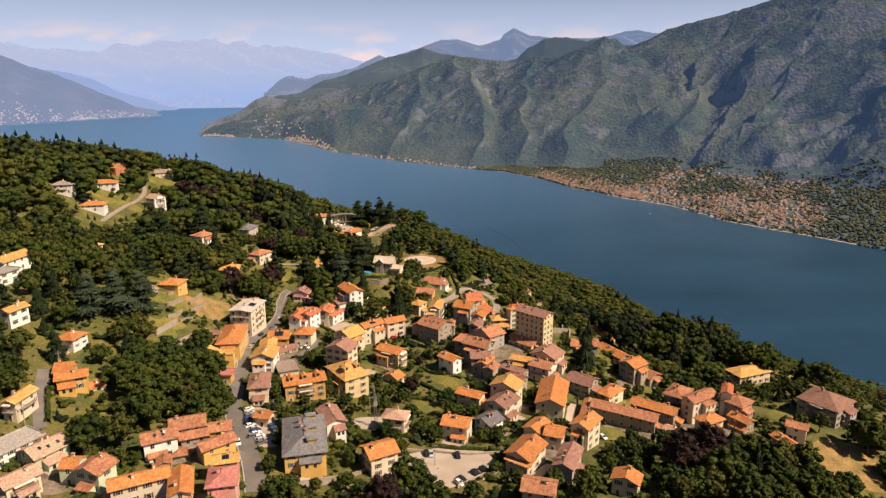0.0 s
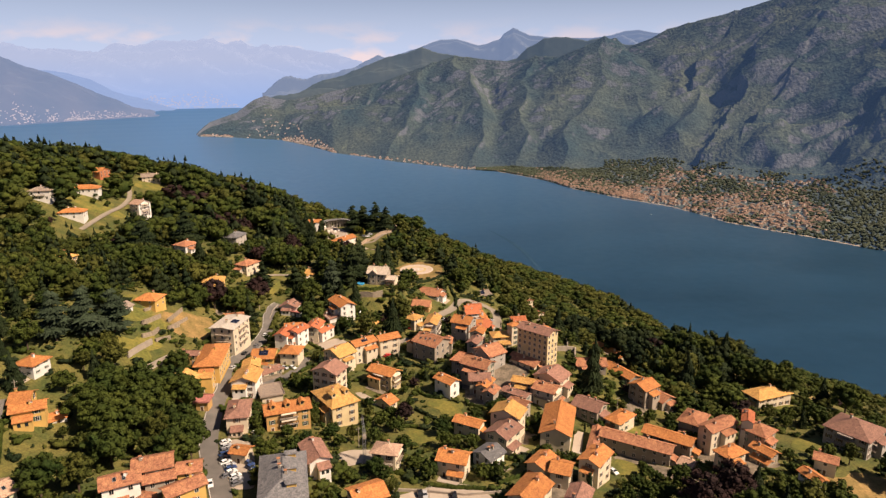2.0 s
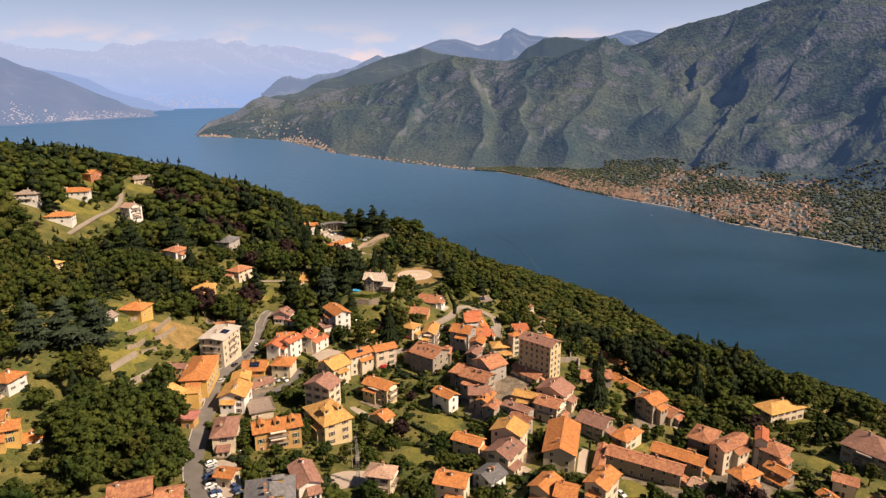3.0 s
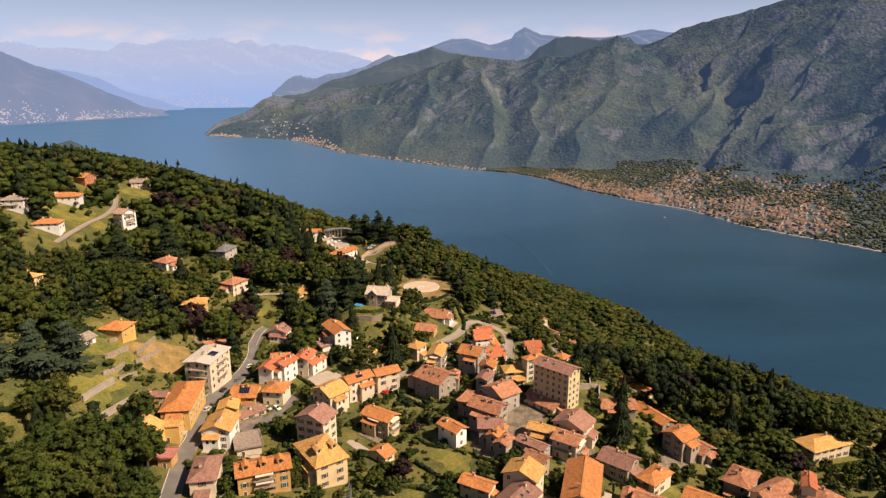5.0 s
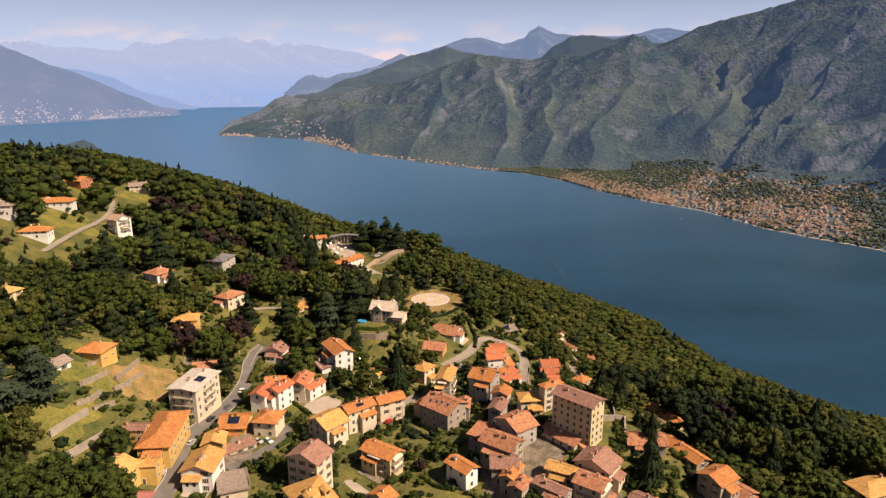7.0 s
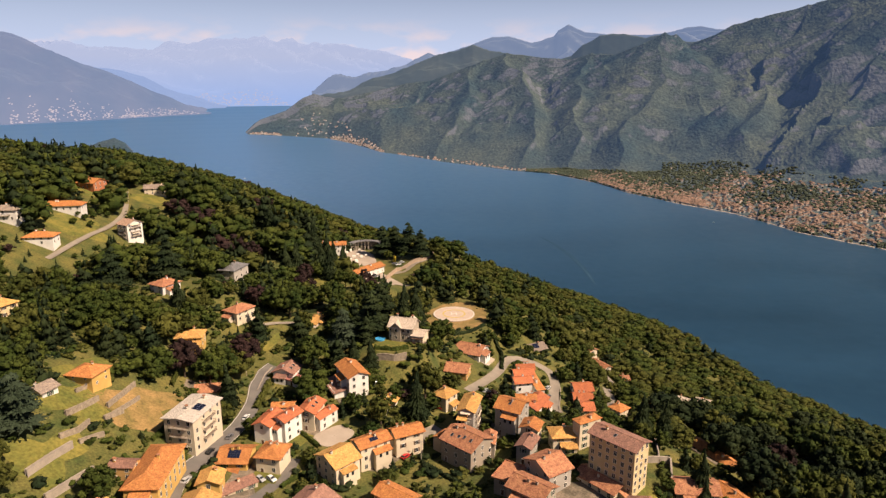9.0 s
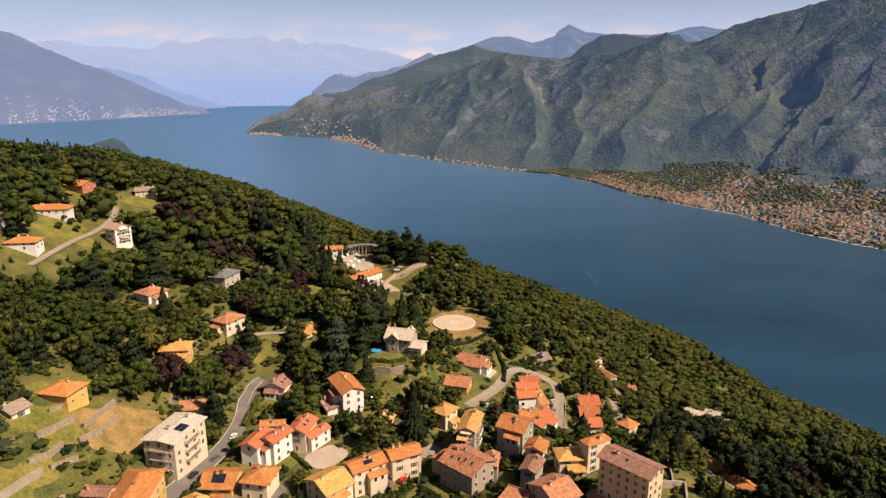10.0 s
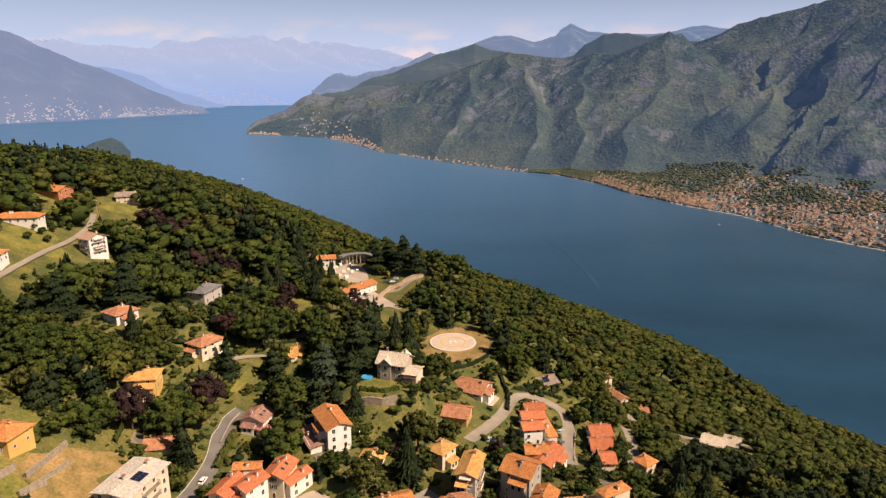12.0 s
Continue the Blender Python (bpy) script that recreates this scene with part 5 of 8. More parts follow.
patch("paving", -120, 170, 9.3, 8.1, -30, "cobbles", "worn pale paving between the old houses", "paving", power=2.6, wobble=0.25, lift=0.07)

# ---- houses ----
house(-102.2, 326.8, 13.0, 18.9, -9, 13, "G", "pale", "cream", "four-storey cream apartment block with pale grey gabled roof", balcony=1, solar=4, chimneys=2, pitch=0.12, category="apartment block")
house(-100.9, 296.2, 11.8, 25.3, 7, 8.1, "H", "orange", "yellow", "three-storey yellow house with bright orange tiled hipped roof")
house(-110.2, 295.2, 8.6, 5.7, 2, 5.3, "g", "brown", "ochre", "two-storey ochre house with brown tiled gabled roof")
house(-98.3, 276.5, 8.5, 5.6, 9, 6.7, "g", "amber", "yellow", "two-storey yellow house with golden orange tiled gabled roof")
house(-105.0, 269.9, 12.5, 11.5, -9, 5.8, "G", "amber", "yellow", "two-storey yellow house with golden orange tiled gabled roof")
house(-93.0, 261.7, 6.2, 6.9, 1, 4.1, "f", "pink", "ochre", "low ochre house with pinkish red tiled flat roof")
house(-81.7, 281.4, 11.6, 12.9, 1, 8, "G", "amber", "white", "three-storey white house with golden orange tiled gabled roof")
house(-85.0, 300.0, 8.5, 8.6, 10, 6.2, "G", "amber", "yellow", "two-storey yellow house with golden orange tiled gabled roof")
house(-84.6, 320.5, 11.7, 12.7, 3, 5.9, "g", "orange", "yellow", "two-storey yellow house with bright orange tiled gabled roof", sink=2.7, solar=4)
house(-78.4, 304.0, 13.6, 4.8, 44, 2.6, "s", "brown", "cream", "low cream house with brown tiled lean-to roof", sink=1.0)
house(-71.2, 319.7, 10.2, 10.8, -6, 6.8, "h", "orange", "cream", "two-storey cream house with bright orange tiled hipped roof")
house(-77.5, 351.8, 9.5, 5.1, 9, 6.8, "g", "orange", "white", "two-storey white house with bright orange tiled gabled roof")
house(-78.6, 338.2, 8.0, 12.2, -12, 8.4, "G", "red", "white", "three-storey white house with red tiled gabled roof")
house(-72.2, 340.1, 7.3, 10.9, -25, 9.5, "G", "red", "white", "three-storey white house with red tiled gabled roof")
house(-65.9, 350.2, 8.5, 12.0, -8, 8, "G", "red", "cream", "three-storey cream house with red tiled gabled roof", skylights=2)
house(-60.8, 350.2, 5.6, 10.9, -28, 5.6, "G", "red", "white", "two-storey white house with red tiled gabled roof")
house(-86.3, 385.3, 10.9, 10.1, -8, 4.5, "G", "brown", "white", "two-storey white house with brown tiled gabled roof", skylights=2)
house(-81.1, 381.1, 6.8, 7.8, -23, 2.6, "f", "pink", "white", "low white house with pinkish red tiled flat roof")
house(-55.7, 379.6, 17.2, 10.3, -57, 9.4, "g", "orange", "white", "three-storey white house with bright orange tiled gabled roof")
house(-62.8, 377.0, 15.6, 6.8, -58, 2.7, "s", "brown", "white", "low white house with brown tiled lean-to roof")
house(-39.5, 369.7, 9.4, 8.5, -12, 3.2, "G", "amber", "white", "low white house with golden orange tiled gabled roof", sink=0.9)
house(-14.9, 375.9, 8.3, 9.6, -33, 7, "h", "amber", "cream", "two-storey cream house with golden orange tiled hipped roof")
house(-4.0, 357.5, 7.9, 14.9, -11, 12.6, "G", "amber", "grey", "four-storey grey house with golden orange tiled gabled roof", balcony=1)
house(12.9, 358.7, 11.6, 12.1, -25, 11.6, "g", "orange", "grey", "four-storey grey house with bright orange tiled gabled roof", skylights=1)
house(-11.1, 409.0, 11.8, 11.5, -11, 4.5, "g", "rust", "ochre", "two-storey ochre house with weathered rust tiled gabled roof", sink=1.8)
house(-6.1, 435.2, 16.2, 14.6, -21, 2.6, "g", "rust", "white", "low white house with weathered rust tiled gabled roof", sink=1.4)
house(28.2, 467.6, 13.3, 11.5, 31, 3.2, "g", "greybrown", "stone", "low rough stone house with grey-brown tiled gabled roof", sink=4.0, solar=3)
house(19.5, 411.7, 9.5, 8.0, 13, 7.8, "g", "red", "white", "three-storey white house with red tiled gabled roof")
house(20.3, 422.7, 10.9, 8.0, 12, 7.2, "g", "red", "white", "two-storey white house with red tiled gabled roof")
house(22.2, 438.9, 10.1, 8.0, 7, 4.5, "g", "red", "white", "two-storey white house with red tiled gabled roof", sink=2.6)
house(26.9, 419.0, 4.5, 13.0, 18, 5.1, "s", "orange", "white", "two-storey white house with bright orange tiled lean-to roof")
house(20.2, 392.6, 9.6, 7.7, 6, 5.7, "g", "orange", "white", "two-storey white house with bright orange tiled gabled roof")
house(24.1, 391.4, 9.4, 15.6, -25, 4.8, "G", "red", "white", "two-storey white house with red tiled gabled roof")
house(50.9, 432.7, 10.6, 11.2, 10, 5.9, "g", "red", "white", "two-storey white house with red tiled gabled roof")
house(49.8, 421.7, 10.0, 10.7, 3, 5, "g", "red", "white", "two-storey white house with red tiled gabled roof")
house(48.3, 403.4, 8.9, 9.6, 4, 5.8, "g", "red", "cream", "two-storey cream house with red tiled gabled roof")
house(39.6, 341.5, 4.8, 10.5, -57, 11.1, "h", "orange", "cream", "four-storey cream house with bright orange tiled hipped roof")
house(62.8, 396.6, 7.3, 7.7, -48, 8, "h", "orange", "cream", "three-storey cream house with bright orange tiled hipped roof", sink=-1.0)
house(47.0, 320.0, 18.5, 10.5, -41, 16.8, "g", "brown", "sand", "6-storey sandy yellow apartment block with brown tiled gabled roof", dense=1.4, skylights=1, shutter="", pitch=0.34, category="apartment block")
house(31.9, 341.5, 12.0, 8.7, 9, 6.1, "h", "amber", "cream", "two-storey cream house with golden orange tiled hipped roof")
house(19.7, 345.1, 8.0, 8.1, -18, 8.4, "G", "orange", "cream", "three-storey cream house with bright orange tiled gabled roof")
house(17.7, 334.7, 6.7, 10.2, -22, 7.3, "G", "brown", "grey", "two-storey grey house with brown tiled gabled roof")
house(-4.0, 336.6, 15.7, 14.5, -38, 9, "g", "rust", "stone", "three-storey rough stone house with weathered rust tiled gabled roof", skylights=4)
house(-13.5, 344.2, 4.5, 8.1, -35, 5.8, "G", "orange", "stone", "two-storey rough stone house with bright orange tiled gabled roof")
house(4.1, 340.8, 5.4, 9.5, -5, 6.4, "G", "rust", "stone", "two-storey rough stone house with weathered rust tiled gabled roof")
house(-48.0, 318.5, 13.2, 11.5, -41, 8.1, "G", "amber", "cream", "three-storey cream house with golden orange tiled gabled roof")
house(-38.3, 328.6, 8.5, 13.5, -50, 10, "G", "orange", "cream", "three-storey cream house with bright orange tiled gabled roof", solar=3)
house(-26.9, 339.3, 8.4, 12.3, -60, 9.3, "G", "orange", "cream", "three-storey cream house with bright orange tiled gabled roof")
house(-25.2, 301.7, 14.4, 8.9, -32, 8.2, "g", "orange", "sand", "three-storey sandy yellow house with bright orange tiled gabled roof", balcony=1)
house(-22.6, 282.2, 9.1, 6.6, -36, 3.3, "G", "orange", "cream", "low cream house with bright orange tiled gabled roof")
house(-41.9, 266.5, 19.0, 12.8, -54, 9.6, "H", "amber", "sand", "three-storey sandy yellow house with golden orange tiled hipped roof", dormers=2)
house(-46.8, 283.9, 13.1, 10.2, -22, 13, "G", "brown", "cream", "four-storey cream house with brown tiled gabled roof", sink=-1.1)
house(-58.5, 254.4, 18.0, 10.0, 21, 8.2, "g", "orange", "ochre", "three-storey ochre house with bright orange tiled gabled roof", balcony=1, dormers=3)
house(-75.9, 251.0, 9.2, 15.1, 10, 7.4, "H", "brown", "cream", "two-storey cream house with brown tiled hipped roof")
house(-71.1, 278.5, 10.1, 11.9, 23, 3.5, "f", "greybrown", "cream", "low cream house with grey-brown tiled flat roof")
house(24.0, 320.2, 14.0, 11.3, -53, 7.8, "G", "rust", "grey", "three-storey grey house with weathered rust tiled gabled roof")
house(41.8, 318.2, 16.8, 9.1, -45, 3.9, "g", "rust", "cream", "low cream house with weathered rust tiled gabled roof", sink=1.8)
house(17.9, 307.7, 14.4, 11.0, -34, 8.7, "g", "rust", "stone", "three-storey rough stone house with weathered rust tiled gabled roof")
house(10.9, 318.8, 8.1, 11.6, -26, 5.9, "f", "rust", "stone", "two-storey rough stone house with weathered rust tiled flat roof")
house(18.2, 298.2, 10.4, 9.6, -1, 6.8, "g", "brown", "stone", "two-storey rough stone house with brown tiled gabled roof")
house(20.6, 293.5, 6.0, 10.6, -25, 6.2, "G", "orange", "stone", "two-storey rough stone house with bright orange tiled gabled roof")
house(22.7, 287.4, 6.2, 8.0, -27, 6.2, "G", "rust", "stone", "two-storey rough stone house with weathered rust tiled gabled roof")
house(38.7, 296.9, 11.9, 7.0, -24, 4.9, "g", "amber", "cream", "two-storey cream house with golden orange tiled gabled roof")
house(51.0, 298.9, 14.4, 11.7, -35, 6.9, "G", "brown", "cream", "two-storey cream house with brown tiled gabled roof")
house(47.2, 288.3, 11.2, 9.6, -34, 7.5, "g", "rust", "cream", "two-storey cream house with weathered rust tiled gabled roof", balcony=1)
house(33.8, 288.2, 13.2, 5.7, -38, 4.5, "g", "brown", "grey", "two-storey grey house with brown tiled gabled roof")
house(27.6, 262.3, 13.1, 10.1, -26, 10.4, "G", "amber", "cream", "three-storey cream house with golden orange tiled gabled roof")
house(34.2, 276.9, 8.9, 6.3, -37, 6.9, "g", "rust", "stone", "two-storey rough stone house with weathered rust tiled gabled roof")
house(12.0, 260.2, 12.3, 7.1, -28, 6, "g", "orange", "cream", "two-storey cream house with bright orange tiled gabled roof")
house(25.0, 252.0, 10.9, 12.7, -37, 7.2, "G", "brown", "cream", "two-storey cream house with brown tiled gabled roof", skylights=2)
house(76.3, 275.1, 8.1, 13.3, -47, 6, "h", "orange", "cream", "two-storey cream house with bright orange tiled hipped roof")
house(77.1, 254.0, 28.4, 8.5, -30, 6.9, "g", "rust", "stone", "two-storey rough stone house with weathered rust tiled gabled roof")
house(91.0, 257.8, 20.0, 8.4, -35, 7.5, "g", "orange", "stone", "two-storey rough stone house with bright orange tiled gabled roof")
house(54.9, 228.8, 8.8, 12.5, -37, 10.4, "G", "orange", "cream", "three-storey cream house with bright orange tiled gabled roof")
house(62.1, 259.2, 4.5, 18.3, -20, 4.5, "G", "rust", "stone", "two-storey rough stone house with weathered rust tiled gabled roof", sink=0.4)
house(47.7, 262.5, 12.9, 24.5, -15, 8.4, "G", "orange", "cream", "three-storey cream house with bright orange tiled gabled roof")
house(29.2, 206.9, 10.5, 14.8, -34, 7, "G", "orange", "cream", "two-storey cream house with bright orange tiled gabled roof")
house(26.6, 201.6, 9.9, 6.2, -37, 5, "s", "orange", "cream", "two-storey cream house with bright orange tiled lean-to roof")
house(36.5, 229.9, 8.5, 10.6, -38, 6.4, "G", "orange", "cream", "two-storey cream house with bright orange tiled gabled roof")
house(42.6, 224.7, 7.9, 9.6, -22, 6.8, "g", "orange", "cream", "two-storey cream house with bright orange tiled gabled roof")
house(42.8, 200.7, 8.0, 15.7, -24, 7, "G", "brown", "grey", "two-storey grey house with brown tiled gabled roof")
house(59.7, 188.9, 9.7, 7.5, -26, 6, "G", "orange", "cream", "two-storey cream house with bright orange tiled gabled roof")
house(30.2, 181.3, 11.2, 9.4, -15, 7, "g", "rust", "grey", "two-storey grey house with weathered rust tiled gabled roof")
house(5.4, 227.9, 11.3, 9.2, -17, 6.9, "g", "orange", "cream", "two-storey cream house with bright orange tiled gabled roof")
house(18.2, 236.5, 9.6, 9.5, -43, 4.9, "G", "slate", "white", "two-storey white house with grey slate gabled roof")
house(-18.1, 228.3, 10.0, 8.1, -13, 7.5, "H", "tan", "cream", "two-storey cream house with faded tan tiled hipped roof", balcony=1)
house(-21.5, 199.0, 10.3, 11.2, -61, 8, "G", "orange", "cream", "three-storey cream house with bright orange tiled gabled roof")
house(-41.3, 220.5, 13.9, 8.4, -64, 7.6, "g", "brown", "white", "three-storey white house with brown tiled gabled roof")
house(-47.0, 200.5, 14.7, 25.6, 13, 8.5, "H", "slate", "yellow", "three-storey yellow house with grey slate hipped roof", dormers=3, chimneys=3)
house(-63.8, 168.4, 9.1, 10.8, 12, 9, "H", "pink", "rose", "three-storey pink house with pinkish red tiled hipped roof")
house(-66.5, 179.6, 8.5, 6.2, 13, 8, "g", "amber", "yellow", "three-storey yellow house with golden orange tiled gabled roof", solar=2)
house(-74.6, 165.1, 7.2, 14.0, 19, 8, "G", "orange", "cream", "three-storey cream house with bright orange tiled gabled roof")
house(-87.2, 166.8, 16.8, 7.3, 27, 7, "g", "orange", "cream", "two-storey cream house with bright orange tiled gabled roof")
house(-92.3, 192.6, 11.6, 8.5, 28, 7.5, "g", "rust", "white", "two-storey white house with weathered rust tiled gabled roof", skylights=2)
house(-86.1, 200.8, 12.1, 9.5, 21, 9.4, "g", "rust", "stone", "three-storey rough stone house with weathered rust tiled gabled roof")
house(-82.7, 196.7, 9.6, 6.2, 23, 6.9, "g", "rust", "stone", "two-storey rough stone house with weathered rust tiled gabled roof")
house(-75.8, 202.2, 8.0, 7.5, 16, 7.8, "g", "rust", "yellow", "three-storey yellow house with weathered rust tiled gabled roof")
house(-74.0, 192.5, 12.3, 7.2, 41, 6.5, "g", "rust", "yellow", "two-storey yellow house with weathered rust tiled gabled roof")
house(-85.6, 193.1, 6.3, 8.1, 19, 3.9, "h", "rust", "stone", "low rough stone house with weathered rust tiled hipped roof", sink=1.4)
house(-85.8, 180.1, 4.8, 5.7, 22, 5, "G", "rust", "stone", "two-storey rough stone house with weathered rust tiled gabled roof")
house(-110.4, 174.4, 5.8, 7.1, 2, 6, "g", "orange", "green", "two-storey pale green house with bright orange tiled gabled roof")
house(-102.2, 171.6, 9.8, 8.7, -15, 7, "G", "rust", "green", "two-storey pale green house with weathered rust tiled gabled roof")
house(-123.5, 182.5, 10.2, 11.9, -30, 5.5, "G", "tan", "green", "two-storey pale green house with faded tan tiled gabled roof", skylights=3)
house(-120.7, 164.9, 8.2, 10.7, -34, 6, "G", "tan", "cream", "two-storey cream house with faded tan tiled gabled roof", balcony=1)
house(-134.1, 182.7, 10.1, 16.8, -29, 5, "f", "grey", "white", "two-storey white house with pale grey flat roof")
house(-143.9, 204.4, 6.3, 11.9, -6, 7, "G", "amber", "cream", "two-storey cream house with golden orange tiled gabled roof", balcony=1)
house(-137.5, 225.0, 11.5, 7.8, 25, 5.5, "g", "orange", "yellow", "two-storey yellow house with bright orange tiled gabled roof")
house(-142.7, 230.4, 7.3, 9.9, 15, 5.9, "g", "orange", "yellow", "two-storey yellow house with bright orange tiled gabled roof", sink=2.1)
house(-131.8, 229.7, 6.1, 5.6, 45, 2.3, "s", "orange", "white", "low white outbuilding with bright orange tiled lean-to roof", sink=1.6, category="outbuilding")
house(-150.2, 249.6, 9.4, 9.8, -11, 4.5, "h", "orange", "white", "two-storey white house with bright orange tiled hipped roof")
house(-175.9, 255.8, 6.8, 10.5, -17, 7, "G", "amber", "white", "two-storey white house with golden orange tiled gabled roof")
house(-218.1, 321.2, 10.7, 19.6, -11, 7, "G", "amber", "white", "two-storey white house with golden orange tiled gabled roof")
house(-208.9, 300.5, 9.6, 12.8, -15, 6, "f", "grey", "white", "two-storey white house with pale grey flat roof")
house(-140.9, 329.2, 11.7, 11.0, -7, 4.7, "h", "orange", "yellow", "two-storey yellow house with bright orange tiled hipped roof")
house(-147.0, 313.2, 8.4, 7.6, -16, 3.9, "G", "greybrown", "white", "low white house with grey-brown tiled gabled roof", sink=2.5)
house(-129.6, 386.0, 12.5, 10.5, 12, 5.6, "h", "amber", "yellow", "two-storey yellow house with golden orange tiled hipped roof")
house(-111.2, 360.4, 11.3, 9.2, 14, 5.9, "g", "rust", "green", "two-storey pale green house with weathered rust tiled gabled roof", sink=4.3)
house(-157.9, 422.0, 11.4, 12.0, -26, 5.2, "h", "rust", "white", "two-storey white house with weathered rust tiled hipped roof", sink=1.3)
house(-204.7, 371.1, 12.0, 10.0, -18, 6.4, "h", "amber", "sand", "two-storey sandy yellow house with golden orange tiled hipped roof")
house(-262.0, 619.0, 17.0, 12.5, 24, 5.4, "g", "greybrown", "cream", "low wide cream house with grey-brown tiled gabled roof")
house(-295.0, 587.0, 21.0, 14.0, -14, 5.4, "g", "orange", "rust", "two-storey rust-red house with bright orange tiled gabled roof")
house(-269.0, 515.0, 26.0, 12.0, 14, 4.2, "h", "orange", "white", "long low white villa with bright orange tiled hipped roof", chimneys=2)
house(-248.0, 462.0, 17.0, 11.0, 12, 5.0, "h", "orange", "white", "two-storey white house with bright orange tiled hipped roof", sink=0.5)
house(-272.0, 470.0, 15.0, 11.0, 12, 7.0, "h", "greybrown", "white", "two-storey white house with grey-brown tiled hipped roof", balcony=1)
house(-227.9, 517.8, 10.5, 13.0, -23, 10.8, "g", "tan", "white", "four-storey white house with faded tan tiled gabled roof", balcony=1)
house(-144.5, 475.4, 11.6, 16.3, -11, 10, "h", "slate", "grey", "three-storey grey house with grey slate hipped roof")
house(-120.1, 419.7, 10.3, 13.4, -25, 5.4, "h", "rust", "cream", "two-storey cream house with weathered rust tiled hipped roof")
house(-85.8, 438.3, 11.2, 10.1, -18, 3.2, "h", "amber", "cream", "low cream house with golden orange tiled hipped roof", sink=2.1)
house(-80.5, 546.0, 27.0, 10.0, 56, 4.6, "g", "orange", "white", "long low white restaurant with bright orange tiled roof", chimneys=1, category="restaurant")
house(-117.5, 596.0, 24.0, 9.5, 16, 6.8, "g", "orange", "white", "long two-storey white house with bright orange tiled gabled roof")
house(68.5, 532.0, 12.0, 8.5, -50, 3.4, "g", "rust", "cream", "low cream house with weathered rust tiled gabled roof")
house(75.3, 519.0, 15.0, 7.0, -56, 3.0, "g", "rust", "cream", "low cream house with weathered rust tiled gabled roof")
house(90.9, 518.4, 6.1, 7.7, 9, 2.3, "g", "rust", "cream", "low cream house with weathered rust tiled gabled roof")
house(121.0, 486.0, 13.0, 11.5, -31, 3.6, "g", "bone", "white", "low white house with pale grey tiled gabled roof")
house(131.0, 488.0, 9.0, 12.0, -27, 3.4, "g", "bone", "white", "low white house with pale grey tiled gabled roof")
house(154.3, 307.6, 11.2, 21.1, -69, 6.5, "H", "amber", "cream", "two-storey cream house with golden orange tiled hipped roof")
house(91.9, 355.4, 22.7, 7.2, -60, 4.5, "g", "orange", "cream", "two-storey cream house with bright orange tiled gabled roof", sink=1.8)
house(72.9, 319.5, 15.3, 10.6, -1, 3.9, "g", "rust", "stone", "low rough stone house with weathered rust tiled gabled roof", sink=0.9)
house(88.7, 320.2, 19.4, 7.9, -62, 3.9, "g", "orange", "stone", "low rough stone house with bright orange tiled gabled roof", sink=1.2)
house(93.1, 299.2, 10.7, 10.8, -54, 8.9, "G", "orange", "stone", "three-storey rough stone house with bright orange tiled gabled roof")
house(101.2, 299.6, 10.6, 10.1, -55, 4.5, "g", "rust", "stone", "two-storey rough stone house with weathered rust tiled gabled roof")
house(107.4, 275.4, 10.0, 13.7, -39, 7.1, "H", "rust", "stone", "two-storey rough stone house with weathered rust tiled hipped roof")
house(110.2, 258.9, 7.8, 16.3, -59, 11, "G", "rust", "cream", "four-storey cream house with weathered rust tiled gabled roof")
house(122.5, 260.2, 4.9, 10.2, -26, 11, "G", "red", "cream", "four-storey cream house with red tiled gabled roof", sink=-1.8)
house(125.2, 256.9, 11.7, 10.5, -51, 9, "h", "rust", "stone", "three-storey rough stone house with weathered rust tiled hipped roof")
house(106.4, 238.0, 7.4, 10.8, -63, 9.1, "h", "orange", "cream", "three-storey cream house with bright orange tiled hipped roof")
house(123.7, 247.1, 10.0, 6.3, -58, 4.6, "g", "orange", "stone", "two-storey rough stone house with bright orange tiled gabled roof")
house(122.0, 245.0, 7.6, 4.9, -57, 2.6, "g", "orange", "stone", "low rough stone outbuilding with bright orange tiled gabled roof", sink=1.0, category="outbuilding")
house(166.4, 261.2, 17.8, 17.6, -53, 8.8, "h", "brown", "grey", "three-storey grey house with brown tiled hipped roof", balcony=1)
house(142.7, 239.5, 8.6, 6.8, -33, 6, "g", "rust", "cream", "two-storey cream house with weathered rust tiled gabled roof")
house(131.8, 228.1, 9.7, 6.2, -72, 6, "g", "orange", "white", "two-storey white house with bright orange tiled gabled roof")
house(93.9, 244.3, 6.1, 7.7, -43, 2.6, "g", "tan", "cream", "low cream house with faded tan tiled gabled roof", sink=0.9)
house(3.4, 296.0, 11.4, 7.3, -45, 7.5, "g", "orange", "white", "two-storey white house with bright orange tiled gabled roof")
house(64.8, 282.1, 13.1, 11.5, -38, 5.8, "g", "brown", "stone", "two-storey rough stone house with brown tiled gabled roof")
house(-66.7, 223.2, 6.9, 6.5, -12, 4.3, "g", "orange", "cream", "low cream house with bright orange tiled gabled roof")


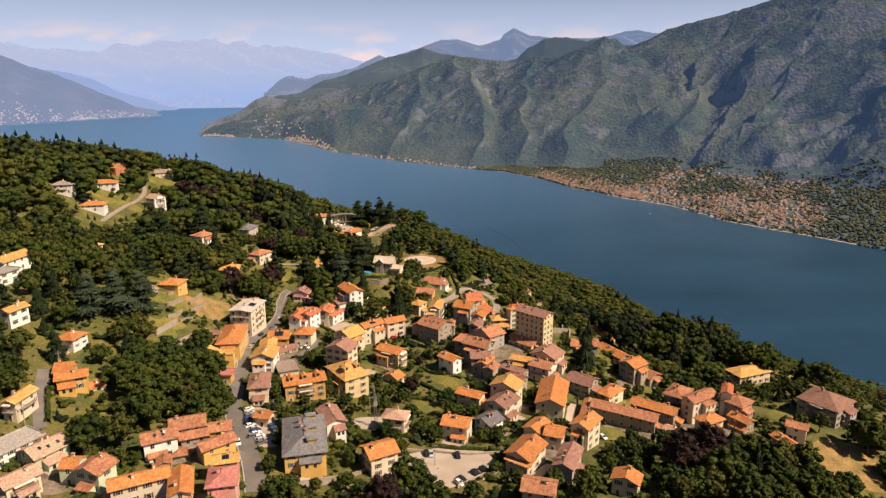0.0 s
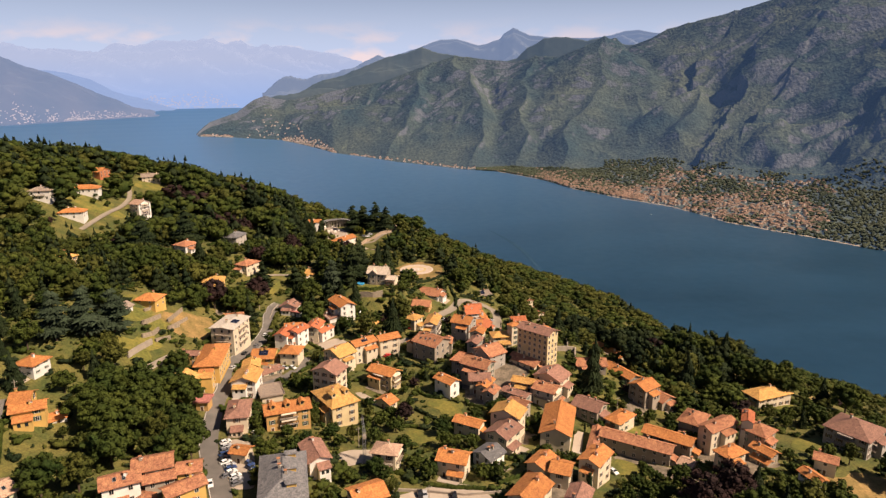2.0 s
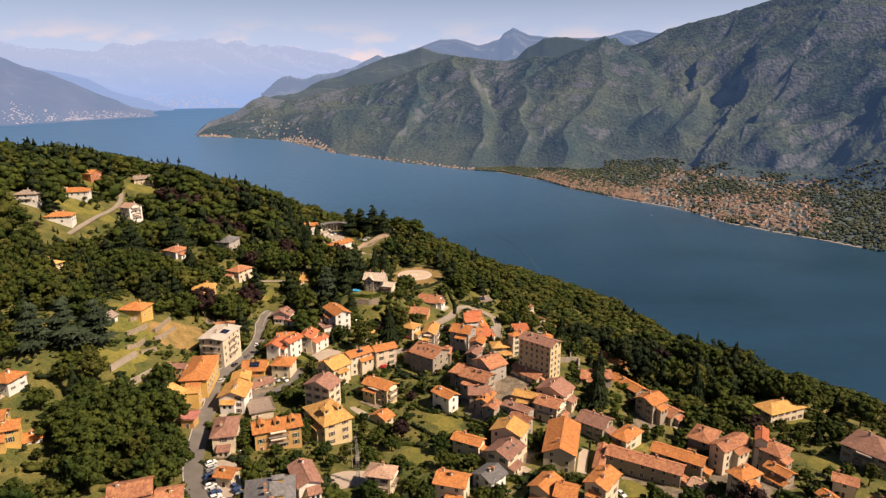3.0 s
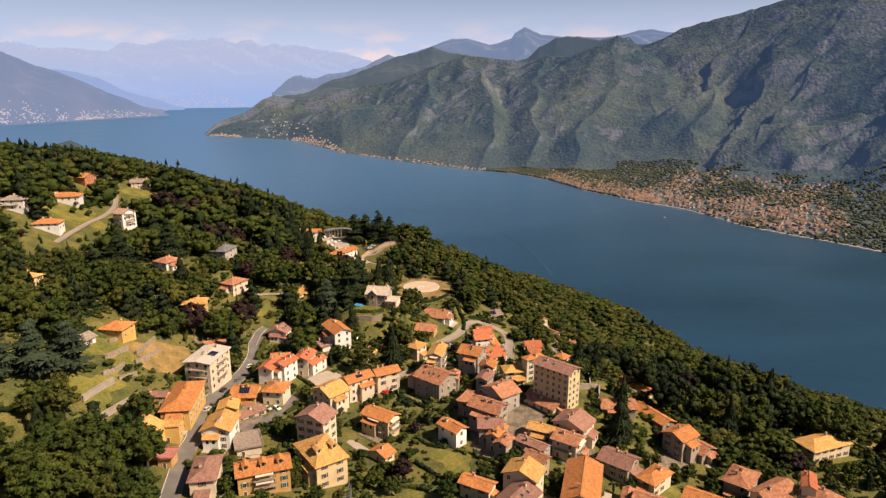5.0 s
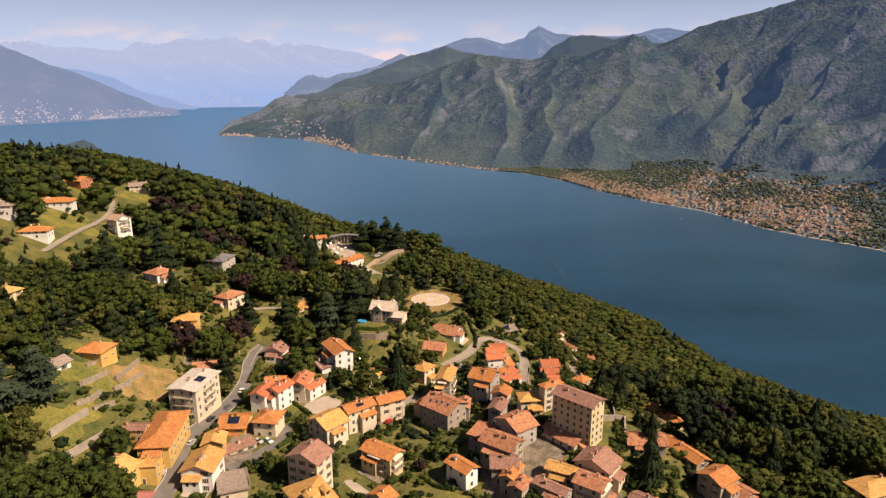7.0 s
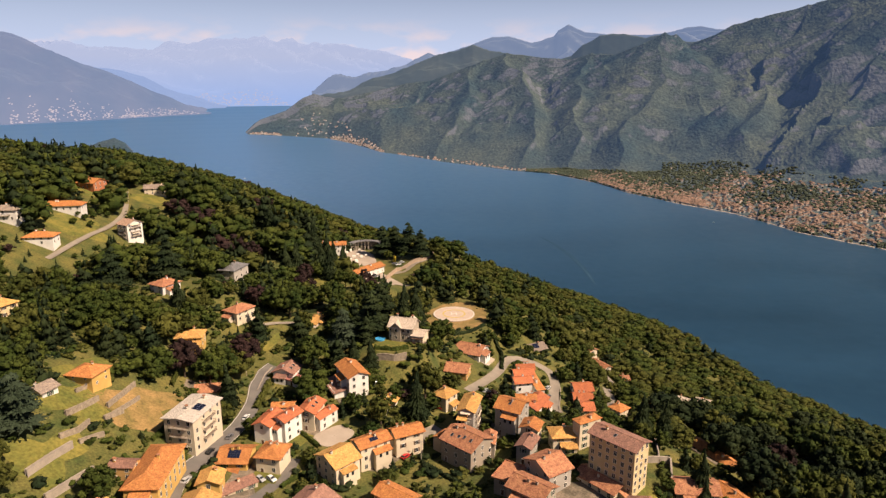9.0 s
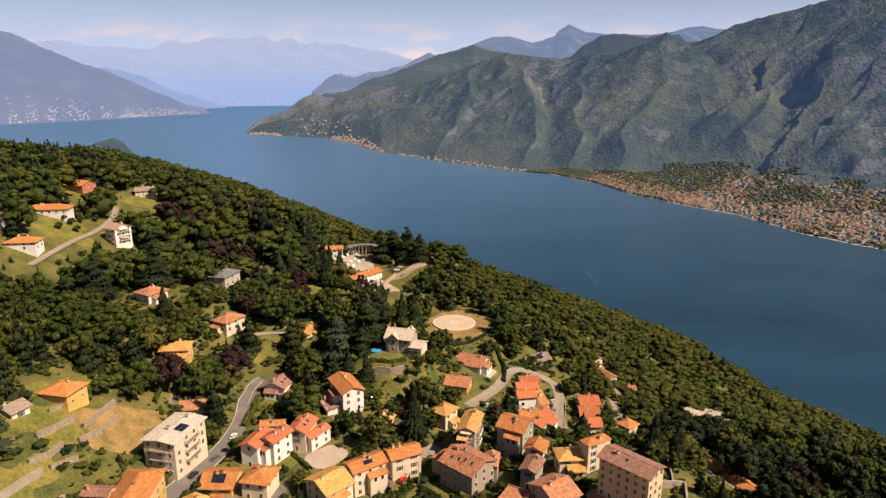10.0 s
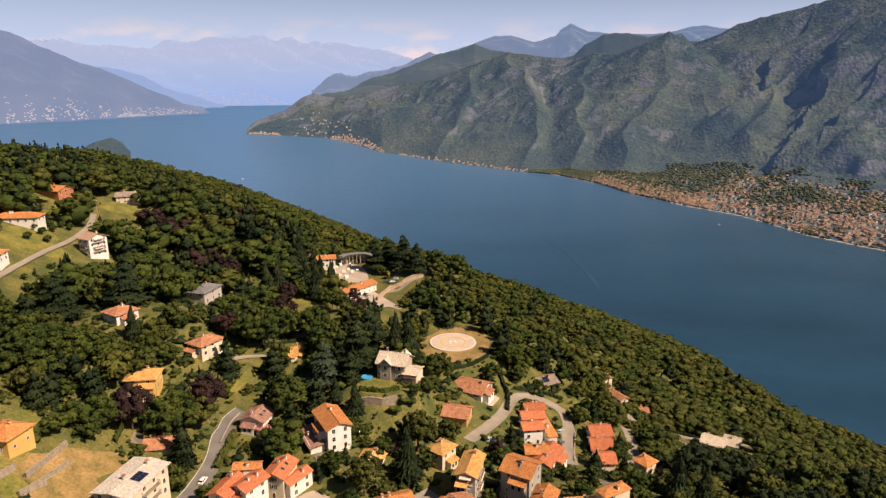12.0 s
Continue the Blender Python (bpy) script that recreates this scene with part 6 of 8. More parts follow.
def villa(x, y, rot):
    """The old stone villa: a steep pale roof crossed by gables, with a lower wing and a veranda."""
    base = land(x, y)
    root = thing("villa", None, "old stone villa with steep pale crossed gables and a veranda", "villa", at=pose(x, y, base, 0, 0, rot))
    PLOTS.append((x, y, 11, 19, 13, rot))
    part("wall", wall_mesh(12, 9.6, 7.2, "g", 0.62, 3.0, "stone"), root)
    part("roof", roof_mesh(12, 9.6, "g", 0.62, 0.8, "bone")[0], root, at=pose(0, 0, 7.26))
    for px, py, w, d, turn, h in ((-2.2, -3.2, 4.6, 4.6, 0, 7.4), (2.6, 3.4, 4.4, 4.4, 180, 7.6)):
        bay = part("bay", wall_mesh(w, d, h, "G", 0.85, 3.0, "stone"), root, at=pose(px, py, 0, 0, 0, turn))
        part("bay_roof", roof_mesh(w, d + 2.2, "G", 0.85, 0.55, "bone")[0], bay, "steep pale gable roof", at=pose(0, 0.9, h + 0.06))
    wing = part("wing", wall_mesh(5.4, 8.4, 3.9, "g", 0.30, 3.0, "cream"), root, at=pose(8.6, -1.2, 0))
    part("wing_roof", roof_mesh(5.4, 8.4, "g", 0.30, 0.7, "bone")[0], wing, "pale low wing roof", at=pose(0, 0, 3.96))
    bm = bmesh.new()
    for px in (6.2, 8.6, 11.0):
        box(bm, px - 0.14, -6.6, -2.5, px + 0.14, -6.3, 2.4)
    box(bm, 6.0, -6.7, 2.4, 11.2, -5.4, 2.65)
    box(bm, 6.0, -6.7, 0.0, 11.2, -6.55, 0.9)
    part("veranda", mesh_of("veranda", bm, "wood_dark"), root, "dark timber veranda")
    for storey in (1.1, 4.4):
        for px, py in ((-4.9, -4.8), (-2.2, -5.5), (1.2, -4.8), (3.6, -4.8)):
            add_window(root, pose(px, py, storey), 1.2, 1.7, "")
        for py in (-2.6, 0.4, 3.0):
            add_window(root, pose(-6.0, py, storey, 0, 0, -90), 1.2, 1.7, "")
    for px in (-3.5, 4.2):
        ch = part("chimney", shared(("chimney", "stone"), lambda: chimney_mesh("stone")), root, at=pose(px, 0.8, 10.2))
        part("cap", shared("cap", cap_mesh), ch, "clay chimney cap")


villa(-38.0, 418.0, -12)
# ---- trees ----
def crown_arrays(seed, height, radius, leaves, leaf, kind="broad", level=1, lobes=6):
    """Corners and triangles of a crown: broad ones of many uneven boughs, firs and cedars of ragged tiers, all under small leaf clumps."""
    rng = np.random.RandomState(seed)
    V, F, count = [], [], 0
    spots = []
    if kind == "broad":
        spots.append((0, 0, height * 0.52, radius * 0.74, height * 0.30))
        lean = rng.uniform(0, 6.283)
        for i in range(lobes):
            t = (i + 0.5) / lobes
            a, lift = i * 2.4 + rng.uniform(-0.5, 0.5), 1 - 1.25 * t
            flat = np.sqrt(max(0.0, 1 - lift * lift))
            rad = radius * rng.uniform(0.55, 1.0) * 1.45 / math.sqrt(lobes + 3)
            off = (radius - rad * 0.55) * rng.uniform(0.74, 1.10) * (1 + 0.12 * np.cos(a - lean))
            spots.append((off * flat * np.cos(a), off * flat * np.sin(a), height * (0.50 + 0.36 * lift) + rng.normal(0, 0.03) * height, rad, rad * rng.uniform(0.75, 1.0)))
    elif kind == "slim":
        for i in range(lobes):
            t = i / (lobes - 1)
            spots.append((rng.normal(0, 0.15) * radius, rng.normal(0, 0.15) * radius, height * (0.14 + 0.72 * t), radius * (0.55 + 0.45 * np.sin(3.1 * (t * 0.8 + 0.15))), height * 0.16))
    bv, bf = BLOBS[level]
    for k, (x, y, z, r, rz) in enumerate(spots):
        jig = 1 + 0.19 * rng.normal(size=(len(bv), 1))
        V.append(bv * jig * np.array([r, r, rz]) * 0.86 + [x, y, z])
        F.append(bf + count)
        count += len(bv)
    if kind in ("fir", "cedar"):
        points = 12 if level > 1 else 9
        for i in range(lobes):
            t = i / (lobes - 1)
            if kind == "fir":
                x, y = rng.normal(0, 0.09, 2) * radius
                r, z, drop = radius * (1.04 - 0.90 * t ** 1.25) * rng.uniform(0.72, 1.15), height * (0.08 + 0.80 * t) + rng.normal(0, 0.012) * height, height * 0.07
                tip = z + height * 0.16
            else:
                a = rng.uniform(0, 6.283)
                r = radius * (1.0 - 0.72 * t ** 1.3) * rng.uniform(0.75, 1.0)
                x, y = r * 0.35 * np.cos(a), r * 0.35 * np.sin(a)
                z, drop = height * (0.16 + 0.74 * t) + rng.normal(0, 0.015) * height, height * 0.012
                tip = z + height * 0.085
            ang = np.arange(points * 2) * np.pi / points + rng.uniform(0, 1)
            star = np.where(np.arange(points * 2) % 2 == 0, 1.0, 0.62) * rng.uniform(0.75, 1.15, points * 2)
            ring = np.stack([x + r * star * np.cos(ang), y + r * star * np.sin(ang), z - drop * star + rng.normal(0, 0.012, points * 2) * height], 1)
            mid = np.stack([x + 0.45 * r * np.cos(ang), y + 0.45 * r * np.sin(ang), np.full(points * 2, z + (tip - z) * 0.42)], 1)
            V.append(np.concatenate([ring, mid, [[x, y, tip], [x, y, z - drop * 0.2]]]))
            j, m = np.arange(points * 2), (np.arange(points * 2) + 1) % (points * 2)
            c = points * 2
            F.append(count + np.concatenate([np.stack([j, m, m + c], 1), np.stack([j, m + c, j + c], 1), np.stack([j + c, m + c, np.full_like(j, 2 * c)], 1), np.stack([m, j, np.full_like(j, 2 * c + 1)], 1)]))
            count += 4 * points + 2
            spots.append((x, y, z, r * 0.9, height * 0.05))
    # small leaf clumps that fray the outline
    w = np.array([s[3] ** 2 for s in spots])
    pick = rng.choice(len(spots), leaves, p=w / w.sum())
    S = np.array(spots)[pick]
    n = rng.normal(size=(leaves, 3))
    n[:, 2] = np.abs(n[:, 2]) * 0.9 - 0.25
    n /= np.linalg.norm(n, axis=1, keepdims=True)
    c = S[:, :3] + n * S[:, [3, 3, 4]] * rng.uniform(0.80, 1.14, (leaves, 1))
    tilt = n + rng.normal(0, 0.42, (leaves, 3))
    tilt /= np.linalg.norm(tilt, axis=1, keepdims=True)
    e1 = np.cross(tilt, rng.normal(size=(leaves, 3)))
    e1 /= np.linalg.norm(e1, axis=1, keepdims=True)
    e2 = np.cross(tilt, e1)
    s = leaf * rng.uniform(0.6, 1.4, (leaves, 1))
    V.append(np.stack([c - e1 * s, c + e1 * s, c + e2 * s * 1.4 - tilt * s * 0.3], 1).reshape(-1, 3))
    F.append(count + np.arange(leaves * 3).reshape(-1, 3))
    return np.concatenate(V), np.concatenate(F)


def trunk_mesh(height, thick, limbs=4, seed=0):
    rng = random.Random(seed)
    bm = bmesh.new()

    def stem(a, b, r0, r1, n=6):
        a, b = Vector(a), Vector(b)
        q = (b - a).to_track_quat("Z", "Y")
        rings = [[bm.verts.new(p + q @ Vector((r * math.cos(k * 6.2832 / n), r * math.sin(k * 6.2832 / n), 0))) for k in range(n)] for p, r in ((a, r0), ((a + b) / 2 + Vector((0.05, -0.04, 0)), (r0 + r1) / 2), (b, r1))]
        for lo, hi in zip(rings, rings[1:]):
            for k in range(n):
                bm.faces.new((lo[k], lo[(k + 1) % n], hi[(k + 1) % n], hi[k]))
    stem((0, 0, -0.5), (0, 0, height * 0.62), thick, thick * 0.45)
    for i in range(limbs):
        a = i * 6.2832 / limbs + rng.uniform(-0.4, 0.4)
        z = height * rng.uniform(0.28, 0.45)
        stem((0, 0, z), (math.cos(a) * height * 0.2, math.sin(a) * height * 0.2, z + height * 0.2), thick * 0.45, thick * 0.15, 5)
    return mesh_of("trunk", bm, "bark")


TREES = {
    # kind: (shape, height, radius, leaves, leaf size, lumps, leaf material, label, category)
    "oak": ("broad", 11, 4.8, 1150, 0.33, 24, "leaf_green", "broad green deciduous tree with a full rounded crown", "tree"),
    "ash": ("broad", 13, 4.3, 1150, 0.33, 24, "leaf_olive", "tall olive-green deciduous tree with a loose crown", "tree"),
    "fruit": ("broad", 5, 2.4, 520, 0.22, 12, "leaf_green", "small garden tree with a dense green crown", "tree"),
    "copper": ("broad", 13, 5.2, 1150, 0.33, 24, "leaf_purple", "large copper beech with dark purple leaves", "tree"),
    "fir": ("fir", 17, 4.4, 700, 0.30, 14, "leaf_dark", "tall dark green conifer with drooping boughs", "conifer"),
    "cedar": ("cedar", 16, 6.4, 800, 0.32, 15, "leaf_dark", "large cedar with flat layered boughs", "conifer"),
    "bluecedar": ("cedar", 17, 6.4, 800, 0.32, 15, "leaf_blue", "large grey-blue cedar with layered boughs", "conifer"),
    "cypress": ("slim", 12, 1.5, 260, 0.2, 8, "leaf_dark", "slim dark green column-shaped cypress", "conifer"),
    "golden": ("slim", 8, 2.0, 260, 0.2, 7, "leaf_yellow", "bright yellow-green garden tree", "tree"),
}
MADE = {}


def tree(kind, x, y, size=1.0, turn=0.0, spread=1.0):
    """One tree with its trunk and crown, standing on the slope."""
    shape, height, radius, leaves, leaf, lumps, mat, label, category = TREES[kind]
    variants = MADE.setdefault(kind, [])
    which = int(abs(x * 3 + y * 5)) % 4
    while len(variants) <= which:
        i = len(variants)
        v, f = crown_arrays(100 + i * 7 + len(kind), height, radius, leaves, leaf, shape, 2 if shape in ("fir", "cedar") else 1, lumps)
        variants.append((from_arrays("crown", v, f, mat, shape in ("broad", "slim")), trunk_mesh(height * (1.4 if shape in ("fir", "cedar") else 1), 0.032 * height * 0.8, 4 if shape == "broad" else 0, i)))
    crown, trunk = variants[which]
    at = pose(x, y, float(terrain_z(x, y)) - 0.1, 0, 0, turn) @ Matrix.Diagonal((size * spread, size * spread, size, 1))
    root = thing("tree", None, label, category, "trees", at=at)
    part("trunk", trunk, root)
    part("crown", crown, root)
    return root


def inside(x, y, grow=0.0):
    """Whether a place lies on a building, a road or a clearing."""
    for hx, hy, half, w, d, rot in PLOTS:
        dx, dy = x - hx, y - hy
        if abs(dx) < half + grow + 1 and abs(dy) < half + grow + 1:
            c, s = math.cos(radians(rot)), math.sin(radians(rot))
            if abs(c * dx + s * dy) < w / 2 + grow and abs(-s * dx + c * dy) < d / 2 + grow:
                return True
    for line, half in ROADS:
        if np.min((line[:, 0] - x) ** 2 + (line[:, 1] - y) ** 2) < (half + grow * 0.7) ** 2:
            return True
    for cx, cy, rx, ry, rot in CLEAR:
        dx, dy = x - cx, y - cy
        c, s = math.cos(radians(rot)), math.sin(radians(rot))
        if ((c * dx + s * dy) / (rx + grow * 0.5)) ** 2 + ((-s * dx + c * dy) / (ry + grow * 0.5)) ** 2 < 1:
            return True
    return False


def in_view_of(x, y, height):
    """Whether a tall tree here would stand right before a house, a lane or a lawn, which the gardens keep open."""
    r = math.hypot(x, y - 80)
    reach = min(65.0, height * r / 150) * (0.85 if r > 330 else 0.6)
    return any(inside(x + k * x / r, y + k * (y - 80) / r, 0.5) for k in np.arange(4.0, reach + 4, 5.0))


def wooded(x, y):
    """How thickly trees stand, 0 to 1, and how tall."""
    u = 0.73 * x + 0.68 * y
    edge = 296 + 14 * math.sin(y / 70)
    if y > 470:
        edge = min(edge, 260 + (y - 470) * 0.3)
    near = math.hypot((x - 10) / 95, (y - 270) / 120)
    if x > 100 and y < 330:
        near = min(near, math.hypot((x - 115) / 40, (y - 255) / 40))
    if u > 330 or (u > edge and near > 1):
        return 1.0, (1.7 if 80 < x < 165 and 315 < y < 400 and u < 420 else 0.42 if x > 165 and y < 450 else 1.4 if y > 450 and u < 480 and x < -60 else 1.0 if x < 60 and y > 400 else 0.85)
    if -135 < x < 15 and 395 < y < 660 and u < 330:
        return 0.72, 1.05
    if x < -125 or (x < -105 and y < 280) or y > 430:
        return 0.78, 1.12 if y < 430 else 1.6
    if near > 1.0:
        return 0.75, 1.2
    return 0.86, 0.58


OWN = []


def own_tree(kind, x, y, size, turn=0.0):
    """A tree that stands by itself, with room kept round it."""
    tree(kind, x, y, size, turn)
    OWN.append((x, y, TREES[kind][2] * size * 0.85))


own_tree("oak", -121.8, 246.8, 1.50, 310)
own_tree("oak", -114.5, 256.2, 1.50, 300)
own_tree("oak", -105.8, 260.5, 1.50, 255)
own_tree("oak", -97.5, 256.8, 1.50, 105)
own_tree("oak", -115.2, 226.4, 1.50, 240)
own_tree("oak", -107.0, 231.5, 1.50, 230)
own_tree("oak", -99.0, 235.6, 1.50, 185)
own_tree("oak", -90.5, 233.1, 1.50, 70)
own_tree("oak", -104.8, 211.7, 1.50, 20)
own_tree("oak", -122.5, 233.5, 1.50, 100)
own_tree("oak", -83.8, 222.9, 1.50, 175)
own_tree("oak", -107.8, 244.5, 1.50, 10)
own_tree("bluecedar", -146.4, 280.6, 1.40, 355)
own_tree("bluecedar", -140.4, 291.8, 1.25, 240)
own_tree("bluecedar", -153.9, 272.2, 1.30, 110)
own_tree("copper", -14.0, 267.8, 0.75, 304)
own_tree("copper", 96.5, 214.0, 1.45, 145)
own_tree("copper", 83.0, 205.2, 1.40, 155)
own_tree("copper", -17.8, 175.4, 1.10, 80)
own_tree("oak", -10.5, 183.6, 1.40, 35)
own_tree("oak", -5.1, 179.0, 1.10, 245)
own_tree("fir", -4.3, 183.7, 0.60, 280)
own_tree("oak", 96.1, 196.2, 1.75, 30)
own_tree("oak", 114.6, 214.5, 1.40, 20)
own_tree("oak", 117.6, 203.3, 1.30, 300)
own_tree("oak", 133.5, 216.1, 1.30, 255)
own_tree("oak", 133.2, 205.5, 1.20, 70)
own_tree("oak", 96.9, 184.8, 1.50, 240)
own_tree("oak", 144.0, 206.1, 1.10, 60)
own_tree("oak", 168.0, 232.9, 1.60, 340)
own_tree("oak", 83.9, 224.5, 0.90, 305)
own_tree("oak", 75.2, 213.8, 0.80, 130)
own_tree("oak", 74.9, 189.7, 1.00, 50)
own_tree("oak", 80.8, 185.9, 1.20, 330)
own_tree("oak", 46.4, 186.1, 1.00, 80)
own_tree("oak", 68.7, 212.8, 0.80, 280)
own_tree("golden", -269.4, 474.5, 1.30, 155)
own_tree("fir", -147.6, 558.9, 1.00, 50)
own_tree("fir", -131.4, 531.2, 1.00, 190)
own_tree("fir", 74.7, 319.1, 1.00, 80)
own_tree("fir", 72.0, 306.2, 0.90, 80)
own_tree("fir", 63.2, 355.3, 1.10, 270)
own_tree("fir", 72.3, 358.6, 1.00, 190)
own_tree("copper", 110.5, 371.3, 1.00, 210)
own_tree("copper", 123.8, 370.0, 0.90, 130)
own_tree("oak", 25.1, 455.3, 0.60, 135)
own_tree("oak", -76.8, 393.5, 1.60, 0)
own_tree("bluecedar", -66.5, 411.0, 1.30, 67)
own_tree("cedar", -53.6, 418.7, 1.50, 134)
own_tree("fir", -40.8, 438.6, 1.38, 201)
own_tree("fir", -34.6, 440.0, 1.38, 268)
own_tree("fir", -59.2, 400.4, 0.73, 335)
own_tree("fir", -49.8, 393.5, 0.88, 42)
own_tree("ash", -24.0, 380.0, 1.45, 109)
own_tree("fir", -25.4, 361.8, 1.29, 176)
own_tree("ash", -38.5, 351.2, 1.30, 243)
own_tree("oak", -51.8, 359.7, 0.90, 310)
own_tree("copper", -104.3, 384.6, 1.45, 17)
own_tree("copper", -121.9, 362.1, 1.37, 84)
own_tree("oak", -112.3, 364.4, 1.51, 151)
own_tree("cedar", -162.5, 435.4, 1.50, 218)
own_tree("cedar", -181.5, 417.1, 1.50, 285)
own_tree("fir", -144.4, 408.2, 0.97, 352)
own_tree("oak", -158.8, 379.1, 1.60, 59)
own_tree("oak", -150.6, 383.0, 1.60, 126)
own_tree("oak", -164.1, 374.4, 1.60, 193)
own_tree("copper", -158.4, 538.9, 1.45, 260)
own_tree("copper", -102.0, 471.5, 1.45, 327)
own_tree("fir", -128.7, 523.5, 1.45, 34)
own_tree("fir", -123.9, 529.8, 1.45, 101)
own_tree("fir", -101.7, 529.5, 1.45, 168)
own_tree("oak", -100.1, 436.5, 1.60, 235)
own_tree("oak", -106.8, 433.5, 1.55, 302)
own_tree("cedar", -77.7, 595.6, 1.50, 9)
own_tree("cedar", -68.5, 599.3, 1.50, 76)
own_tree("cedar", -57.2, 589.1, 1.50, 143)
own_tree("cedar", -46.8, 572.4, 1.34, 210)
own_tree("copper", -78.8, 530.6, 0.72, 277)
own_tree("oak", -20.8, 429.2, 1.34, 344)
own_tree("oak", 12.3, 460.6, 1.21, 51)
own_tree("oak", 21.1, 472.0, 1.12, 118)
own_tree("fir", -125.7, 578.3, 1.45, 185)
own_tree("fir", -158.5, 585.5, 1.45, 252)
own_tree("cedar", -54.1, 447.9, 1.24, 319)
own_tree("oak", -81.0, 453.1, 1.60, 26)
own_tree("oak", -91.7, 452.1, 1.34, 93)
own_tree("oak", 131.2, 373.0, 1.60, 160)
own_tree("fir", 135.8, 358.7, 1.45, 227)
own_tree("oak", 142.4, 350.8, 1.60, 294)
own_tree("fir", 148.2, 341.9, 1.45, 1)
own_tree("oak", 150.9, 332.7, 1.60, 68)
own_tree("oak", 131.7, 395.7, 1.60, 135)
own_tree("oak", 154.0, 324.3, 1.60, 202)
own_tree("oak", 159.4, 318.2, 1.60, 269)
own_tree("oak", 164.9, 312.5, 1.60, 336)
own_tree("copper", 110.4, 344.4, 1.45, 43)
own_tree("fir", 117.2, 312.8, 1.44, 110)
own_tree("oak", 129.2, 318.1, 1.60, 177)
own_tree("fir", 69.0, 297.8, 1.36, 244)
own_tree("fir", -104.0, 552.0, 1.00, 0)
own_tree("fir", -99.0, 558.0, 1.10, 83)
own_tree("fir", -108.0, 563.0, 1.10, 166)
own_tree("fir", -112.0, 548.0, 1.20, 249)
own_tree("fir", -97.0, 545.0, 1.00, 332)
own_tree("fir", -114.0, 570.0, 1.20, 55)
own_tree("oak", -93.0, 521.0, 1.00, 138)
own_tree("oak", -88.0, 513.0, 1.00, 221)
own_tree("oak", -83.0, 504.0, 0.90, 304)
own_tree("oak", -77.0, 497.0, 0.80, 27)
own_tree("oak", -72.0, 586.0, 0.70, 110)
own_tree("ash", -66.0, 593.0, 0.60, 193)
own_tree("golden", -66.0, 578.0, 0.70, 276)
own_tree("oak", -110.0, 530.0, 1.10, 359)
own_tree("copper", -116.0, 520.0, 1.10, 82)
own_tree("fruit", -252.1, 498.1, 1.00, 165)
own_tree("fruit", -258.7, 513.3, 1.00, 248)
own_tree("fruit", -253.2, 511.2, 1.00, 331)
own_tree("fruit", -253.8, 521.9, 1.00, 54)
own_tree("fruit", -256.7, 534.0, 1.00, 137)
own_tree("fruit", -258.1, 547.1, 1.00, 220)
own_tree("fruit", -245.7, 504.5, 1.00, 303)
own_tree("fruit", -252.7, 535.7, 1.00, 26)
own_tree("fruit", -260.4, 556.6, 1.00, 109)
own_tree("oak", 140.0, 352.0, 1.86, 0)
own_tree("fir", 148.0, 344.0, 1.12, 71)
own_tree("oak", 156.0, 338.0, 1.17, 142)
own_tree("oak", 164.0, 330.0, 1.32, 213)
own_tree("oak", 171.0, 324.0, 1.56, 284)
own_tree("fir", 186.0, 316.0, 0.85, 355)
own_tree("oak", 194.0, 310.0, 1.56, 66)
own_tree("oak", 132.0, 360.0, 1.86, 137)
OWN.append((-223.0, 501.0, 17.0))      # open ground below the white block
# ---- gardens: hedges and yards beside the houses ----
def yard(x, y, wide, deep, rot, mat, label):
    """A small paved terrace on the slope, with a raised edge."""
    c, s = math.cos(radians(rot)), math.sin(radians(rot))
    a, b = np.meshgrid(np.linspace(-wide / 2, wide / 2, 6), np.linspace(-deep / 2, deep / 2, 5))
    X, Y = x + c * a - s * b, y + s * a + c * b
    CLEAR.append((x, y, wide / 2, deep / 2, rot))
    return thing("lawn" if mat == "lawn" else "paving", sheet("yard", np.stack([X, Y, terrain_z(X, Y) + 0.3], -1), mat), label, "yard", kind="structure")


dice = random.Random(23)
for hx, hy, half, w, d, rot in list(PLOTS):
    a, b, c, e = (dice.random() for _ in range(4))
    if hy > 440 or w * d < 40:
        continue
    fronts = [q for q in ((w, d / 2, 0), (d, w / 2, 90), (w, d / 2, 180), (d, w / 2, 270)) if math.cos(radians(rot + q[2])) > 0.2]
    long, out, turn_z = fronts[int(a * len(fronts)) % len(fronts)]
    face = pose(hx, hy, 0, 0, 0, rot) @ pose(0, 0, 0, 0, 0, turn_z)
    spot = face @ Vector((0, -out - 2.6, 0))
    if b < 0.55 and not inside(spot.x, spot.y, 0.6):
        yard(spot.x, spot.y, long * (1.1 if c < 0.45 else 0.8), 6.0 if c < 0.45 else 3.6, rot + turn_z, "lawn" if c < 0.45 else "paving" if c < 0.8 else "cobbles", "small green garden lawn beside a house" if c < 0.45 else "small pale paved terrace beside a house")
    if e < 0.62:
        reach = 5.5 + 3 * c
        ends = [face @ Vector((k * long * 0.75, -out - reach, 0)) for k in (-1, -0.3, 0.4, 1)]
        if not any(inside(q.x, q.y, 0.8) for q in ends):
            hedge([(q.x, q.y) for q in ends], 1.2 + 0.8 * a, 1.1 + 0.6 * b, ("leaf_green", "leaf_dark", "leaf_olive")[int(c * 2.99)], ("clipped dark green hedge", "dark evergreen garden hedge", "loose olive-green garden hedge")[int(c * 2.99)], seed=int(hx + 500))

